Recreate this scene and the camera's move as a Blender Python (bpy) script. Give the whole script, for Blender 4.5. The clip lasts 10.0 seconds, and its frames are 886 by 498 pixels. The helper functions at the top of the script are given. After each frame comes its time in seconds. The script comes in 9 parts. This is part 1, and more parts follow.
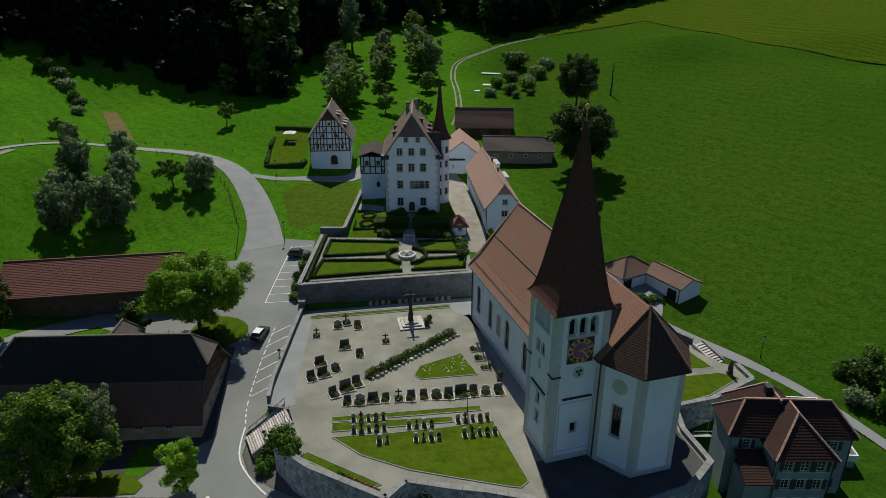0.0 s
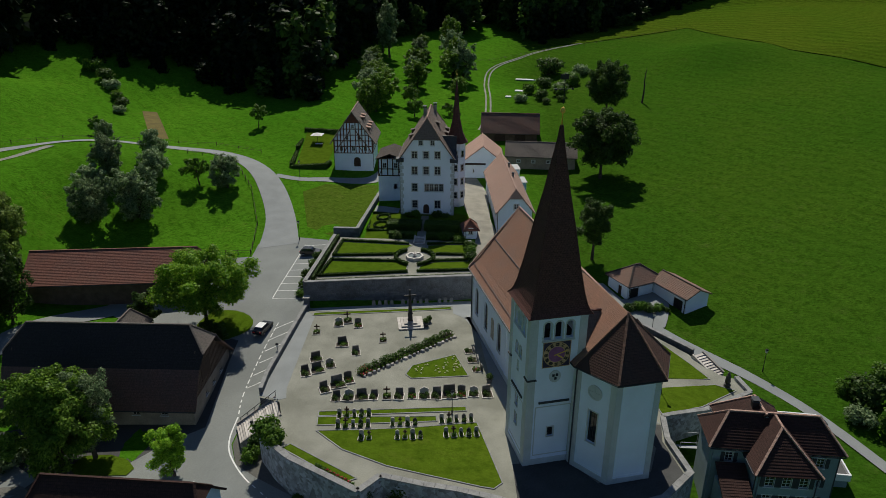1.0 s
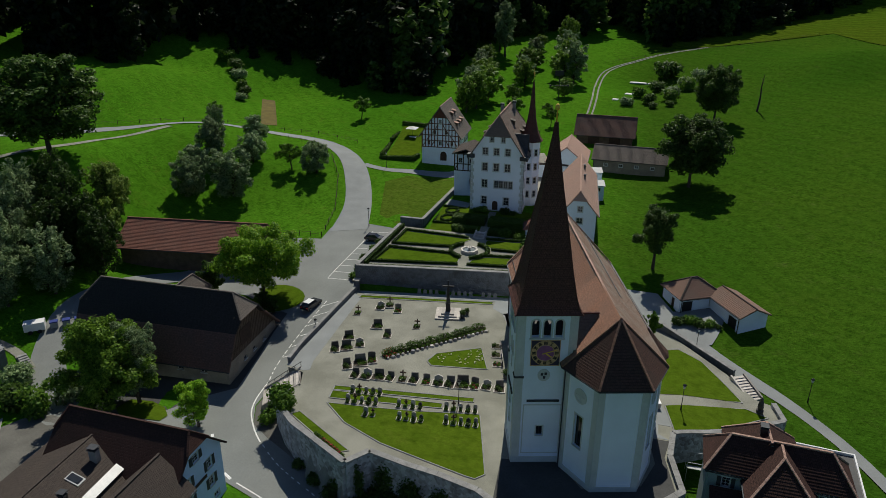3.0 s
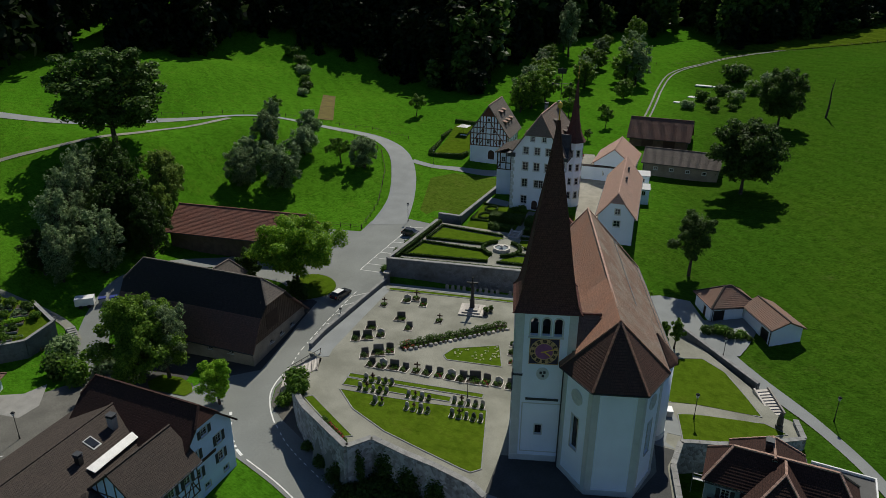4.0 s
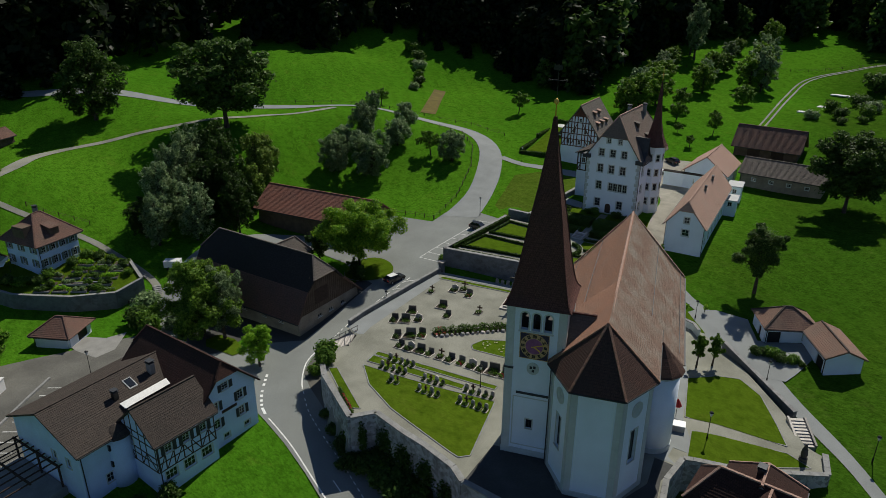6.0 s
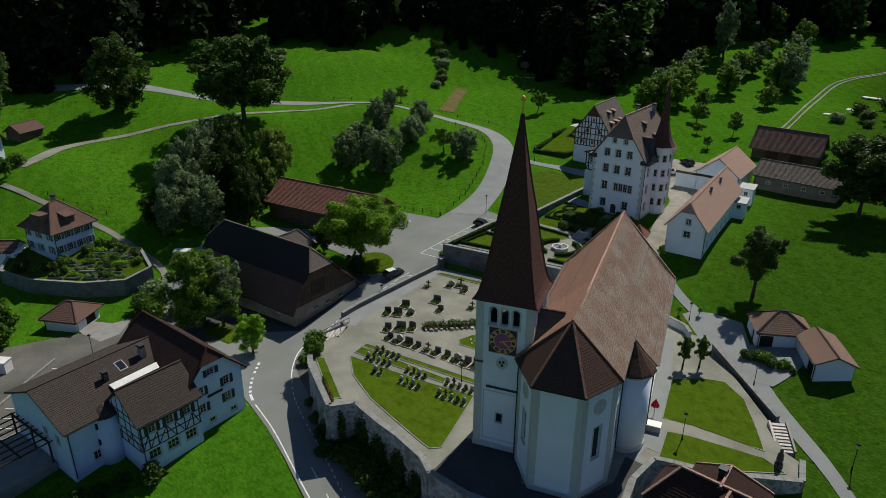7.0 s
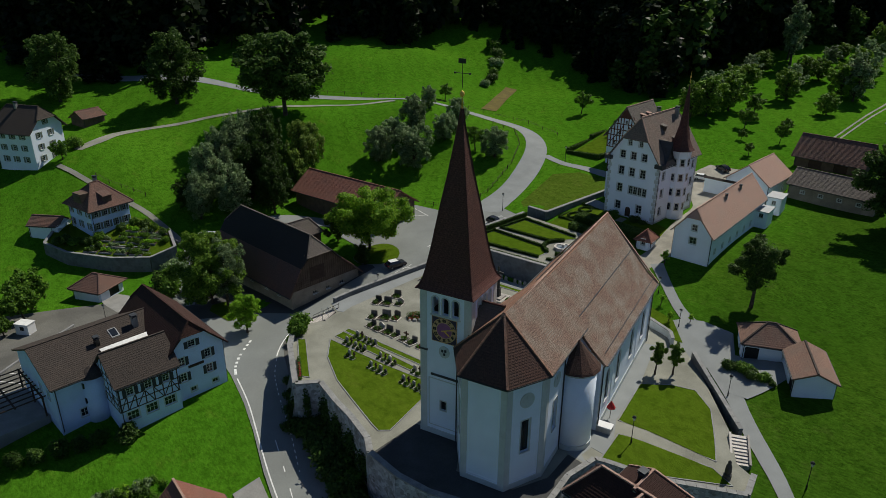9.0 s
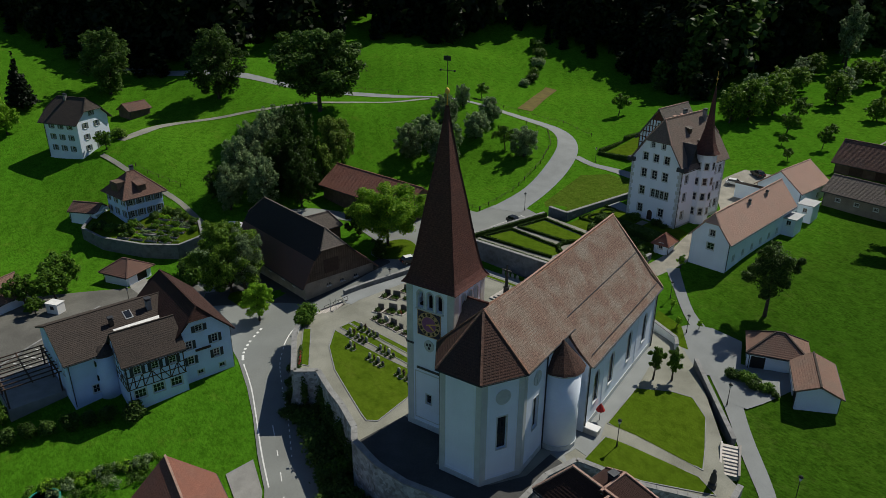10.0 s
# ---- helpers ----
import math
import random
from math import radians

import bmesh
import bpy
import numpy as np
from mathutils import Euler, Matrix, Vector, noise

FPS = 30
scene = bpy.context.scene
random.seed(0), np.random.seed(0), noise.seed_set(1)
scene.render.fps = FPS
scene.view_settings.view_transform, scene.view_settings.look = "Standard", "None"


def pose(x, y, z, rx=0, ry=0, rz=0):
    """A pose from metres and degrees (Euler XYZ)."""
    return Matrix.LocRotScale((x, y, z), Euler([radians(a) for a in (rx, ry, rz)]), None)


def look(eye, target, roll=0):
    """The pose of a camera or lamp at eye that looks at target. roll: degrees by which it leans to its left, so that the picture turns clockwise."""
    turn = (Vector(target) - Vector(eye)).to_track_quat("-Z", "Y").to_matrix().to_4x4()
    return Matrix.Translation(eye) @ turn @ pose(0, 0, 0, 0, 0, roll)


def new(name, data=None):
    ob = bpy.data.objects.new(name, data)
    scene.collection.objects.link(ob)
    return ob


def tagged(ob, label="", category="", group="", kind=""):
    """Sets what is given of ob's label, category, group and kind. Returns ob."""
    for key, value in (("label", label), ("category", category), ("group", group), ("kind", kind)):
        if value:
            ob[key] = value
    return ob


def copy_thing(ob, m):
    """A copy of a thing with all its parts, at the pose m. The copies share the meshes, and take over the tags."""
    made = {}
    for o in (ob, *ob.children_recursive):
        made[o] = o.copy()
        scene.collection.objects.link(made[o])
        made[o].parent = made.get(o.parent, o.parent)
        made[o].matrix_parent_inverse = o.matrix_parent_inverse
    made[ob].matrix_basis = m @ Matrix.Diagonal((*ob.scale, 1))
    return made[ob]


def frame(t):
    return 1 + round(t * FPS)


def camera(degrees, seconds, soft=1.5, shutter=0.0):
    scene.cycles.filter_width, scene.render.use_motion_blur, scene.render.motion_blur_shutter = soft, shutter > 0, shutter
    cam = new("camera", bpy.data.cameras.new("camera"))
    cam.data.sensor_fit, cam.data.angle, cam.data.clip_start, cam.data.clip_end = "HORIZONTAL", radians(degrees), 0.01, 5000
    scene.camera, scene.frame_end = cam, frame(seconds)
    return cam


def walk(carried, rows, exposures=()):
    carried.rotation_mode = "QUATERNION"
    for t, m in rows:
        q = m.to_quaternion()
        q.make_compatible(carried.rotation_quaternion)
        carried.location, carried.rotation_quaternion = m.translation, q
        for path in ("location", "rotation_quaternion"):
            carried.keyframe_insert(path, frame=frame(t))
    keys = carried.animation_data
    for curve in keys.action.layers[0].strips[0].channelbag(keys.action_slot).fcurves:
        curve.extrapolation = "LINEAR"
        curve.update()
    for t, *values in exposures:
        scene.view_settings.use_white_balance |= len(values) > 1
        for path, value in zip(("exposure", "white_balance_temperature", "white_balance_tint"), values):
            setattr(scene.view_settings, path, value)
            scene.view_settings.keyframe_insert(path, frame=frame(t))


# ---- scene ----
cam = camera(65.2, 10.0, soft=0.45)
METRES, EYE, TILT, LEAN, TURN = 80.0, 63.0, 0.0, 0.0, 0.0
ROWS = [
    (0.0, 0.0, 0.0, 0.0, 0.12, -23.04, -0.29),
    (0.5, 0.0503, -0.0067, -0.0008, 2.56, -22.64, -0.27),
    (1.0, 0.1001, -0.0114, -0.0021, 4.49, -22.57, -0.28),
    (1.5, 0.1496, -0.0133, -0.0033, 6.75, -22.56, -0.31),
    (2.0, 0.1983, -0.0126, -0.0044, 9.88, -22.56, -0.35),
    (2.5, 0.2481, -0.0092, -0.0056, 13.24, -22.57, -0.34),
    (4.0, 0.3956, 0.0158, -0.0088, 23.09, -22.64, -0.34),
    (4.5, 0.4409, 0.0275, -0.0093, 26.07, -22.67, -0.35),
    (5.0, 0.492, 0.0438, -0.0098, 29.46, -22.71, -0.34),
    (5.5, 0.5358, 0.0602, -0.0103, 32.38, -22.75, -0.34),
    (6.0, 0.5848, 0.0811, -0.0105, 35.49, -22.78, -0.36),
    (7.5, 0.7149, 0.1498, -0.0102, 40.09, -22.89, -0.32),
    (8.0, 0.7595, 0.1771, -0.0104, 41.62, -22.87, -0.34),
    (8.5, 0.7979, 0.2029, -0.011, 43.77, -22.86, -0.34),
    (9.0, 0.8407, 0.2351, -0.0114, 46.45, -22.89, -0.32),
    (9.5, 0.8768, 0.2653, -0.0118, 48.79, -22.91, -0.32),
    (10.0, 0.9169, 0.3021, -0.0121, 51.41, -22.95, -0.32),
]
walk(cam, [(t, pose(0, 0, EYE, TILT, LEAN, TURN) @ pose(METRES * x, METRES * y, METRES * z, 90 + pitch, roll, yaw)) for t, x, y, z, yaw, pitch, roll in ROWS])

# ---- light ----
SUN_AZ, SUN_EL = -7.6, 49.5          # degrees from +y towards +x, degrees above the horizon
world = bpy.data.worlds.new("sky")
scene.world = world
world.use_nodes = True
wn = world.node_tree.nodes
sky = wn.new("ShaderNodeTexSky")
sky.sky_type, sky.sun_disc = 'NISHITA', False
sky.altitude, sky.air_density, sky.dust_density, sky.ozone_density = 500, 1.0, 0.2, 6.0
sky.sun_elevation, sky.sun_rotation = radians(SUN_EL), radians(SUN_AZ)
wn["Background"].inputs[1].default_value = 0.061
world.node_tree.links.new(sky.outputs[0], wn["Background"].inputs[0])
sun_data = bpy.data.lights.new("sun", 'SUN')
sun_data.energy, sun_data.angle, sun_data.color = 4.3, radians(0.5), (1.0, 0.955, 0.83)
sun = new("sun", sun_data)
sun.matrix_world = look((0, 0, 300), (-math.sin(radians(SUN_AZ)) * 100, -math.cos(radians(SUN_AZ)) * 100, 300 - 100 * math.tan(radians(SUN_EL))))
scene.view_settings.exposure = -0.08


# ---- materials ----
def material(name, base, rough=0.8, metal=0.0, vary=0.25, scale=1.0, fine=12.0, bump=0.2, bump_scale=None, second=None, spec=0.3, per_object=0.0, coords="Object"):
    """A surface with broad stains and fine grain; second: the colour of the stains."""
    m = bpy.data.materials.new(name)
    m.use_nodes = True
    nt = m.node_tree
    n, l = nt.nodes, nt.links
    bsdf = n["Principled BSDF"]
    bsdf.inputs["Roughness"].default_value, bsdf.inputs["Metallic"].default_value = rough, metal
    bsdf.inputs["Specular IOR Level"].default_value = spec
    tc = n.new("ShaderNodeTexCoord")
    big, small = n.new("ShaderNodeTexNoise"), n.new("ShaderNodeTexNoise")
    big.inputs["Scale"].default_value, small.inputs["Scale"].default_value = scale, fine
    big.inputs["Detail"].default_value, small.inputs["Detail"].default_value = 5, 4
    l.new(tc.outputs[coords], big.inputs["Vector"])
    l.new(tc.outputs[coords], small.inputs["Vector"])
    ramp = n.new("ShaderNodeValToRGB")
    ramp.color_ramp.elements[0].position, ramp.color_ramp.elements[1].position = 0.35, 0.68
    dark = second or tuple(c * (1 - vary) for c in base)
    ramp.color_ramp.elements[0].color, ramp.color_ramp.elements[1].color = (*dark, 1), (*base, 1)
    l.new(big.outputs[0], ramp.inputs[0])
    hsv = n.new("ShaderNodeHueSaturation")
    grain = n.new("ShaderNodeMapRange")
    grain.inputs["From Min"].default_value, grain.inputs["From Max"].default_value = 0.3, 0.7
    grain.inputs["To Min"].default_value, grain.inputs["To Max"].default_value = 1 - vary * 0.7, 1 + vary * 0.5
    l.new(small.outputs[0], grain.inputs["Value"])
    l.new(ramp.outputs[0], hsv.inputs["Color"])
    value = grain.outputs[0]
    if per_object:
        info = n.new("ShaderNodeObjectInfo")
        wide = n.new("ShaderNodeMapRange")
        wide.inputs["To Min"].default_value, wide.inputs["To Max"].default_value = 1 - per_object, 1 + per_object
        l.new(info.outputs["Random"], wide.inputs["Value"])
        mul = n.new("ShaderNodeMath")
        mul.operation = 'MULTIPLY'
        l.new(value, mul.inputs[0])
        l.new(wide.outputs[0], mul.inputs[1])
        value = mul.outputs[0]
    l.new(value, hsv.inputs["Value"])
    l.new(hsv.outputs[0], bsdf.inputs["Base Color"])
    if bump:
        b = n.new("ShaderNodeBump")
        b.inputs["Strength"].default_value, b.inputs["Distance"].default_value = bump, 0.03
        l.new(small.outputs[0], b.inputs["Height"])
        l.new(b.outputs[0], bsdf.inputs["Normal"])
    return m


def tile_material(name, base, dark, moss, width=0.22, row=0.32, bump=0.6, stain=0.5, joint=0.8, mottle=0.55):
    """Rows of roof tiles by UV in metres, with weathered patches and single odd tiles."""
    m = bpy.data.materials.new(name)
    m.use_nodes = True
    nt = m.node_tree
    n, l = nt.nodes, nt.links
    bsdf = n["Principled BSDF"]
    bsdf.inputs["Roughness"].default_value = 0.85
    bsdf.inputs["Specular IOR Level"].default_value = 0.2
    uv = n.new("ShaderNodeUVMap")
    br = n.new("ShaderNodeTexBrick")
    br.inputs["Scale"].default_value = 1
    br.inputs["Brick Width"].default_value, br.inputs["Row Height"].default_value = width, row
    br.inputs["Mortar Size"].default_value, br.inputs["Mortar Smooth"].default_value = 0.022, 0.6
    br.inputs["Color1"].default_value = (*base, 1)
    br.inputs["Color2"].default_value = (*(a * 0.72 + b * 0.28 for a, b in zip(base, dark)), 1)
    br.inputs["Mortar"].default_value = (*(a * (1 - joint) + b * joint * 0.8 for a, b in zip(base, dark)), 1)
    l.new(uv.outputs[0], br.inputs["Vector"])
    noise_big = n.new("ShaderNodeTexNoise")
    noise_big.inputs["Scale"].default_value, noise_big.inputs["Detail"].default_value = 0.35, 8
    l.new(uv.outputs[0], noise_big.inputs["Vector"])
    ramp = n.new("ShaderNodeValToRGB")
    ramp.color_ramp.elements[0].position, ramp.color_ramp.elements[1].position = 0.42, 0.66
    ramp.color_ramp.elements[0].color, ramp.color_ramp.elements[1].color = (0, 0, 0, 1), (stain, stain, stain, 1)
    l.new(noise_big.outputs[0], ramp.inputs[0])
    mix = n.new("ShaderNodeMix")
    mix.data_type = 'RGBA'
    l.new(ramp.outputs[0], mix.inputs["Factor"])
    l.new(br.outputs["Color"], mix.inputs[6])
    mix.inputs[7].default_value = (*moss, 1)
    # lichen and odd tiles: mottling at the size of a few tiles
    mott = n.new("ShaderNodeTexNoise")
    mott.inputs["Scale"].default_value, mott.inputs["Detail"].default_value, mott.inputs["Roughness"].default_value = 3.4, 7, 0.9
    l.new(uv.outputs[0], mott.inputs["Vector"])
    span = n.new("ShaderNodeMapRange")
    span.inputs["From Min"].default_value, span.inputs["From Max"].default_value = 0.3, 0.7
    span.inputs["To Min"].default_value, span.inputs["To Max"].default_value = 1 - mottle, 1 + mottle
    l.new(mott.outputs[0], span.inputs["Value"])
    shade = n.new("ShaderNodeHueSaturation")
    l.new(span.outputs[0], shade.inputs["Value"])
    l.new(mix.outputs[2], shade.inputs["Color"])
    l.new(shade.outputs[0], bsdf.inputs["Base Color"])
    add = n.new("ShaderNodeMath")
    add.operation = 'ADD'
    l.new(br.outputs["Fac"], add.inputs[0])
    l.new(noise_big.outputs[0], add.inputs[1])
    b = n.new("ShaderNodeBump")
    b.invert = True
    b.inputs["Strength"].default_value, b.inputs["Distance"].default_value = bump, 0.04
    l.new(add.outputs[0], b.inputs["Height"])
    l.new(b.outputs[0], bsdf.inputs["Normal"])
    return m


def leaf_material(name, base, other, rough=0.5):
    """Leaves: every leaf its own shade between two greens, a little light through."""
    m = bpy.data.materials.new(name)
    m.use_nodes = True
    nt = m.node_tree
    n, l = nt.nodes, nt.links
    bsdf = n["Principled BSDF"]
    bsdf.inputs["Roughness"].default_value = rough
    bsdf.inputs["Specular IOR Level"].default_value = 0.14
    geo, info = n.new("ShaderNodeNewGeometry"), n.new("ShaderNodeObjectInfo")
    mix = n.new("ShaderNodeMix")
    mix.data_type = 'RGBA'
    l.new(geo.outputs["Random Per Island"], mix.inputs["Factor"])
    mix.inputs[6].default_value, mix.inputs[7].default_value = (*base, 1), (*other, 1)
    hsv = n.new("ShaderNodeHueSaturation")
    rng = n.new("ShaderNodeMapRange")
    rng.inputs["To Min"].default_value, rng.inputs["To Max"].default_value = 0.8, 1.2
    l.new(info.outputs["Random"], rng.inputs["Value"])
    l.new(rng.outputs[0], hsv.inputs["Value"])
    l.new(mix.outputs[2], hsv.inputs["Color"])
    l.new(hsv.outputs[0], bsdf.inputs["Base Color"])
    tr = n.new("ShaderNodeBsdfTranslucent")
    l.new(hsv.outputs[0], tr.inputs["Color"])
    ms = n.new("ShaderNodeMixShader")
    ms.inputs[0].default_value = 0.42
    l.new(bsdf.outputs[0], ms.inputs[1])
    l.new(tr.outputs[0], ms.inputs[2])
    l.new(ms.outputs[0], n["Material Output"].inputs["Surface"])
    return m


def grass_material(name, base, other, dry, streak=0.0, east=None, tuft=1.0):
    """Meadow: broad drifts of colour, tufts in uneven patches, faint mowing rows; east: a second set of colours, used
    east of the castle lane.
    """
    m = bpy.data.materials.new(name)
    m.use_nodes = True
    nt = m.node_tree
    n, l = nt.nodes, nt.links
    bsdf = n["Principled BSDF"]
    bsdf.inputs["Roughness"].default_value = 1.0
    bsdf.inputs["Specular IOR Level"].default_value = 0.0
    tc = n.new("ShaderNodeTexCoord")
    def noise_at(scale, detail, rough=0.6, stretch=None):
        t = n.new("ShaderNodeTexNoise")
        t.inputs["Scale"].default_value, t.inputs["Detail"].default_value = scale, detail
        t.inputs["Roughness"].default_value = rough
        if stretch:
            mp = n.new("ShaderNodeMapping")
            mp.inputs["Rotation"].default_value, mp.inputs["Scale"].default_value = (0, 0, stretch[0]), (stretch[1], stretch[2], 1)
            l.new(tc.outputs["Object"], mp.inputs["Vector"])
            l.new(mp.outputs[0], t.inputs["Vector"])
        else:
            l.new(tc.outputs["Object"], t.inputs["Vector"])
        return t.outputs[0]
    def ramp(fac, lo, hi, a=0.0, b=1.0):
        r = n.new("ShaderNodeMapRange")
        r.inputs["From Min"].default_value, r.inputs["From Max"].default_value = lo, hi
        r.inputs["To Min"].default_value, r.inputs["To Max"].default_value = a, b
        l.new(fac, r.inputs["Value"])
        return r.outputs[0]
    def blend(fac, one, two):
        x = n.new("ShaderNodeMix")
        x.data_type = 'RGBA'
        l.new(fac, x.inputs["Factor"])
        for k, v in ((6, one), (7, two)):
            if isinstance(v, tuple):
                x.inputs[k].default_value = (*v, 1)
            else:
                l.new(v, x.inputs[k])
        return x.outputs[2]
    def maths(op, a, b):
        x = n.new("ShaderNodeMath")
        x.operation = op
        for k, v in ((0, a), (1, b)):
            if isinstance(v, (int, float)):
                x.inputs[k].default_value = v
            else:
                l.new(v, x.inputs[k])
        return x.outputs[0]
    drift, spots, tufts, clumps, patch = noise_at(0.02, 4), noise_at(0.3, 6, 0.7), noise_at(2.0, 8, 0.85, (0.5, 0.7, 1.5)), noise_at(0.7, 4), noise_at(0.045, 5, 0.65, (0.6, 0.6, 1.5))
    def sward(base, other, dry):
        c = blend(ramp(drift, 0.35, 0.65), base, other)
        c = blend(ramp(spots, 0.56, 0.8), c, dry)
        return blend(ramp(clumps, 0.55, 0.25), c, tuple(v * 0.7 for v in base))
    col = sward(base, other, dry)
    if east:
        sep = n.new("ShaderNodeSeparateXYZ")
        l.new(tc.outputs["Object"], sep.inputs[0])
        edge = maths('ADD', sep.outputs[0], maths('MULTIPLY', drift, 26.0))
        col = blend(ramp(edge, 20, 38), col, sward(*east))
    much = ramp(patch, 0.36, 0.64, 0.6 * tuft, 1.1 * tuft)
    hsv = n.new("ShaderNodeHueSaturation")
    l.new(maths('ADD', maths('MULTIPLY', maths('SUBTRACT', ramp(tufts, 0.3, 0.7, 0.28, 1.75), 1.0), much), 1.0), hsv.inputs["Value"])
    l.new(col, hsv.inputs["Color"])
    col = hsv.outputs[0]
    if streak:
        w = n.new("ShaderNodeTexWave")
        w.bands_direction = 'DIAGONAL'
        w.inputs["Scale"].default_value, w.inputs["Distortion"].default_value = 0.09, 9.0
        w.inputs["Detail"].default_value, w.inputs["Detail Scale"].default_value = 2, 0.6
        l.new(tc.outputs["Object"], w.inputs["Vector"])
        rows_ = n.new("ShaderNodeHueSaturation")
        l.new(ramp(w.outputs[1], 0, 1, 1 - streak, 1 + streak), rows_.inputs["Value"])
        l.new(col, rows_.inputs["Color"])
        col = rows_.outputs[0]
    l.new(col, bsdf.inputs["Base Color"])
    bp = n.new("ShaderNodeBump")
    bp.inputs["Strength"].default_value, bp.inputs["Distance"].default_value = 0.9, 0.14
    l.new(tufts, bp.inputs["Height"])
    l.new(bp.outputs[0], bsdf.inputs["Normal"])
    return m


def stone_material(name, light, dark, size=0.45, stain=(0.05, 0.05, 0.04)):
    """Rubble masonry: stones of uneven size with recessed joints and dark runs of damp."""
    m = bpy.data.materials.new(name)
    m.use_nodes = True
    nt = m.node_tree
    n, l = nt.nodes, nt.links
    bsdf = n["Principled BSDF"]
    bsdf.inputs["Roughness"].default_value = 0.9
    tc = n.new("ShaderNodeTexCoord")
    vo, edge = n.new("ShaderNodeTexVoronoi"), n.new("ShaderNodeTexVoronoi")
    edge.feature = 'DISTANCE_TO_EDGE'
    for v in (vo, edge):
        v.inputs["Scale"].default_value = 1 / size
        l.new(tc.outputs["Object"], v.inputs["Vector"])
    mix = n.new("ShaderNodeMix")
    mix.data_type = 'RGBA'
    sep = n.new("ShaderNodeSeparateColor")
    l.new(vo.outputs["Color"], sep.inputs[0])
    l.new(sep.outputs[0], mix.inputs["Factor"])
    mix.inputs[6].default_value, mix.inputs[7].default_value = (*light, 1), (*dark, 1)
    ns = n.new("ShaderNodeTexNoise")
    ns.inputs["Scale"].default_value, ns.inputs["Detail"].default_value = 0.5, 8
    l.new(tc.outputs["Object"], ns.inputs["Vector"])
    r = n.new("ShaderNodeMapRange")
    r.inputs["From Min"].default_value, r.inputs["From Max"].default_value, r.inputs["To Max"].default_value = 0.5, 0.75, 0.7
    l.new(ns.outputs[0], r.inputs["Value"])
    mix2 = n.new("ShaderNodeMix")
    mix2.data_type = 'RGBA'
    l.new(r.outputs[0], mix2.inputs["Factor"])
    l.new(mix.outputs[2], mix2.inputs[6])
    mix2.inputs[7].default_value = (*stain, 1)
    l.new(mix2.outputs[2], bsdf.inputs["Base Color"])
    j = n.new("ShaderNodeMapRange")
    j.inputs["From Max"].default_value = 0.12
    l.new(edge.outputs["Distance"], j.inputs["Value"])
    b = n.new("ShaderNodeBump")
    b.inputs["Strength"].default_value, b.inputs["Distance"].default_value = 0.8, 0.06
    l.new(j.outputs[0], b.inputs["Height"])
    l.new(b.outputs[0], bsdf.inputs["Normal"])
    return m


GRASS = grass_material("meadow_grass", (0.047, 0.148, 0.008), (0.062, 0.164, 0.010), (0.092, 0.155, 0.016), 0.05, ((0.033, 0.090, 0.007), (0.044, 0.094, 0.008), (0.058, 0.094, 0.016)))
LAWN = grass_material("mown_lawn", (0.066, 0.118, 0.008), (0.082, 0.128, 0.010), (0.096, 0.124, 0.016), tuft=0.4)
FIELD = grass_material("dry_field", (0.052, 0.098, 0.007), (0.066, 0.098, 0.008), (0.080, 0.092, 0.014), 0.12)
ASPHALT = material("asphalt", (0.225, 0.238, 0.228), 0.9, vary=0.18, scale=0.15, fine=6, bump=0.15)
# Farmyard asphalt, its colour lowered to stand for the barn's and trees' shade.
ASPHALT_SHADE = material("shaded_yard_asphalt", (0.07, 0.07, 0.068), 0.9, vary=0.25, scale=0.2, fine=6, bump=0.2)
ASPHALT_PATH = material("pale_asphalt", (0.255, 0.27, 0.27), 0.9, vary=0.15, scale=0.3, fine=8, bump=0.15)
GRAVEL = material("gravel", (0.278, 0.276, 0.232), 0.95, vary=0.3, scale=0.25, fine=9, bump=0.5, second=(0.19, 0.19, 0.155))
COBBLE = material("pale_cobbles", (0.33, 0.31, 0.26), 0.9, vary=0.3, scale=0.4, fine=5, bump=0.6)
PAINT = material("road_paint", (0.78, 0.78, 0.76), 0.7, vary=0.2, scale=2, fine=20, bump=0)
PLASTER = material("white_limewash", (0.78, 0.85, 0.96), 0.9, vary=0.08, scale=0.35, fine=8, bump=0.12)
PLASTER_COOL = material("cool_white_limewash", (0.83, 0.89, 0.97), 0.9, vary=0.06, scale=0.35, fine=8, bump=0.1)
PLASTER_GREY = material("grey_lime_trim", (0.58, 0.61, 0.60), 0.9, vary=0.15, scale=0.6, fine=10, bump=0.2)
PLASTER_BLUE = material("pale_blue_plaster", (0.60, 0.73, 0.97), 0.9, vary=0.12, scale=0.4, fine=8, bump=0.12)
PLASTER_TEAL = material("grey_green_plaster", (0.25, 0.33, 0.34), 0.9, vary=0.2, scale=0.4, fine=8, bump=0.12)
STONE = stone_material("rubble_wall", (0.45, 0.48, 0.52), (0.20, 0.205, 0.21))
STONE_DARK = stone_material("weathered_wall", (0.165, 0.175, 0.19), (0.125, 0.13, 0.14), 0.5)
COPING = material("coping_stone", (0.29, 0.29, 0.285), 0.9, vary=0.3, scale=0.8, fine=9, bump=0.3)
DARK_STONE = material("dark_cast_stone", (0.055, 0.052, 0.048), 0.7, vary=0.3, scale=2, fine=18, bump=0.2)
# Tan plaster, toned down in place of the shade on the barn wall.
TAN_PLASTER = material("dimmed_tan_plaster", (0.34, 0.29, 0.23), 0.9, vary=0.3, scale=0.5, fine=8, bump=0.2)
# Asphalt made nearly black to carry the church's shadow around the choir.
APRON = material("shaded_apron_asphalt", (0.072, 0.073, 0.072), 0.9, vary=0.3, scale=0.3, fine=7, bump=0.2)
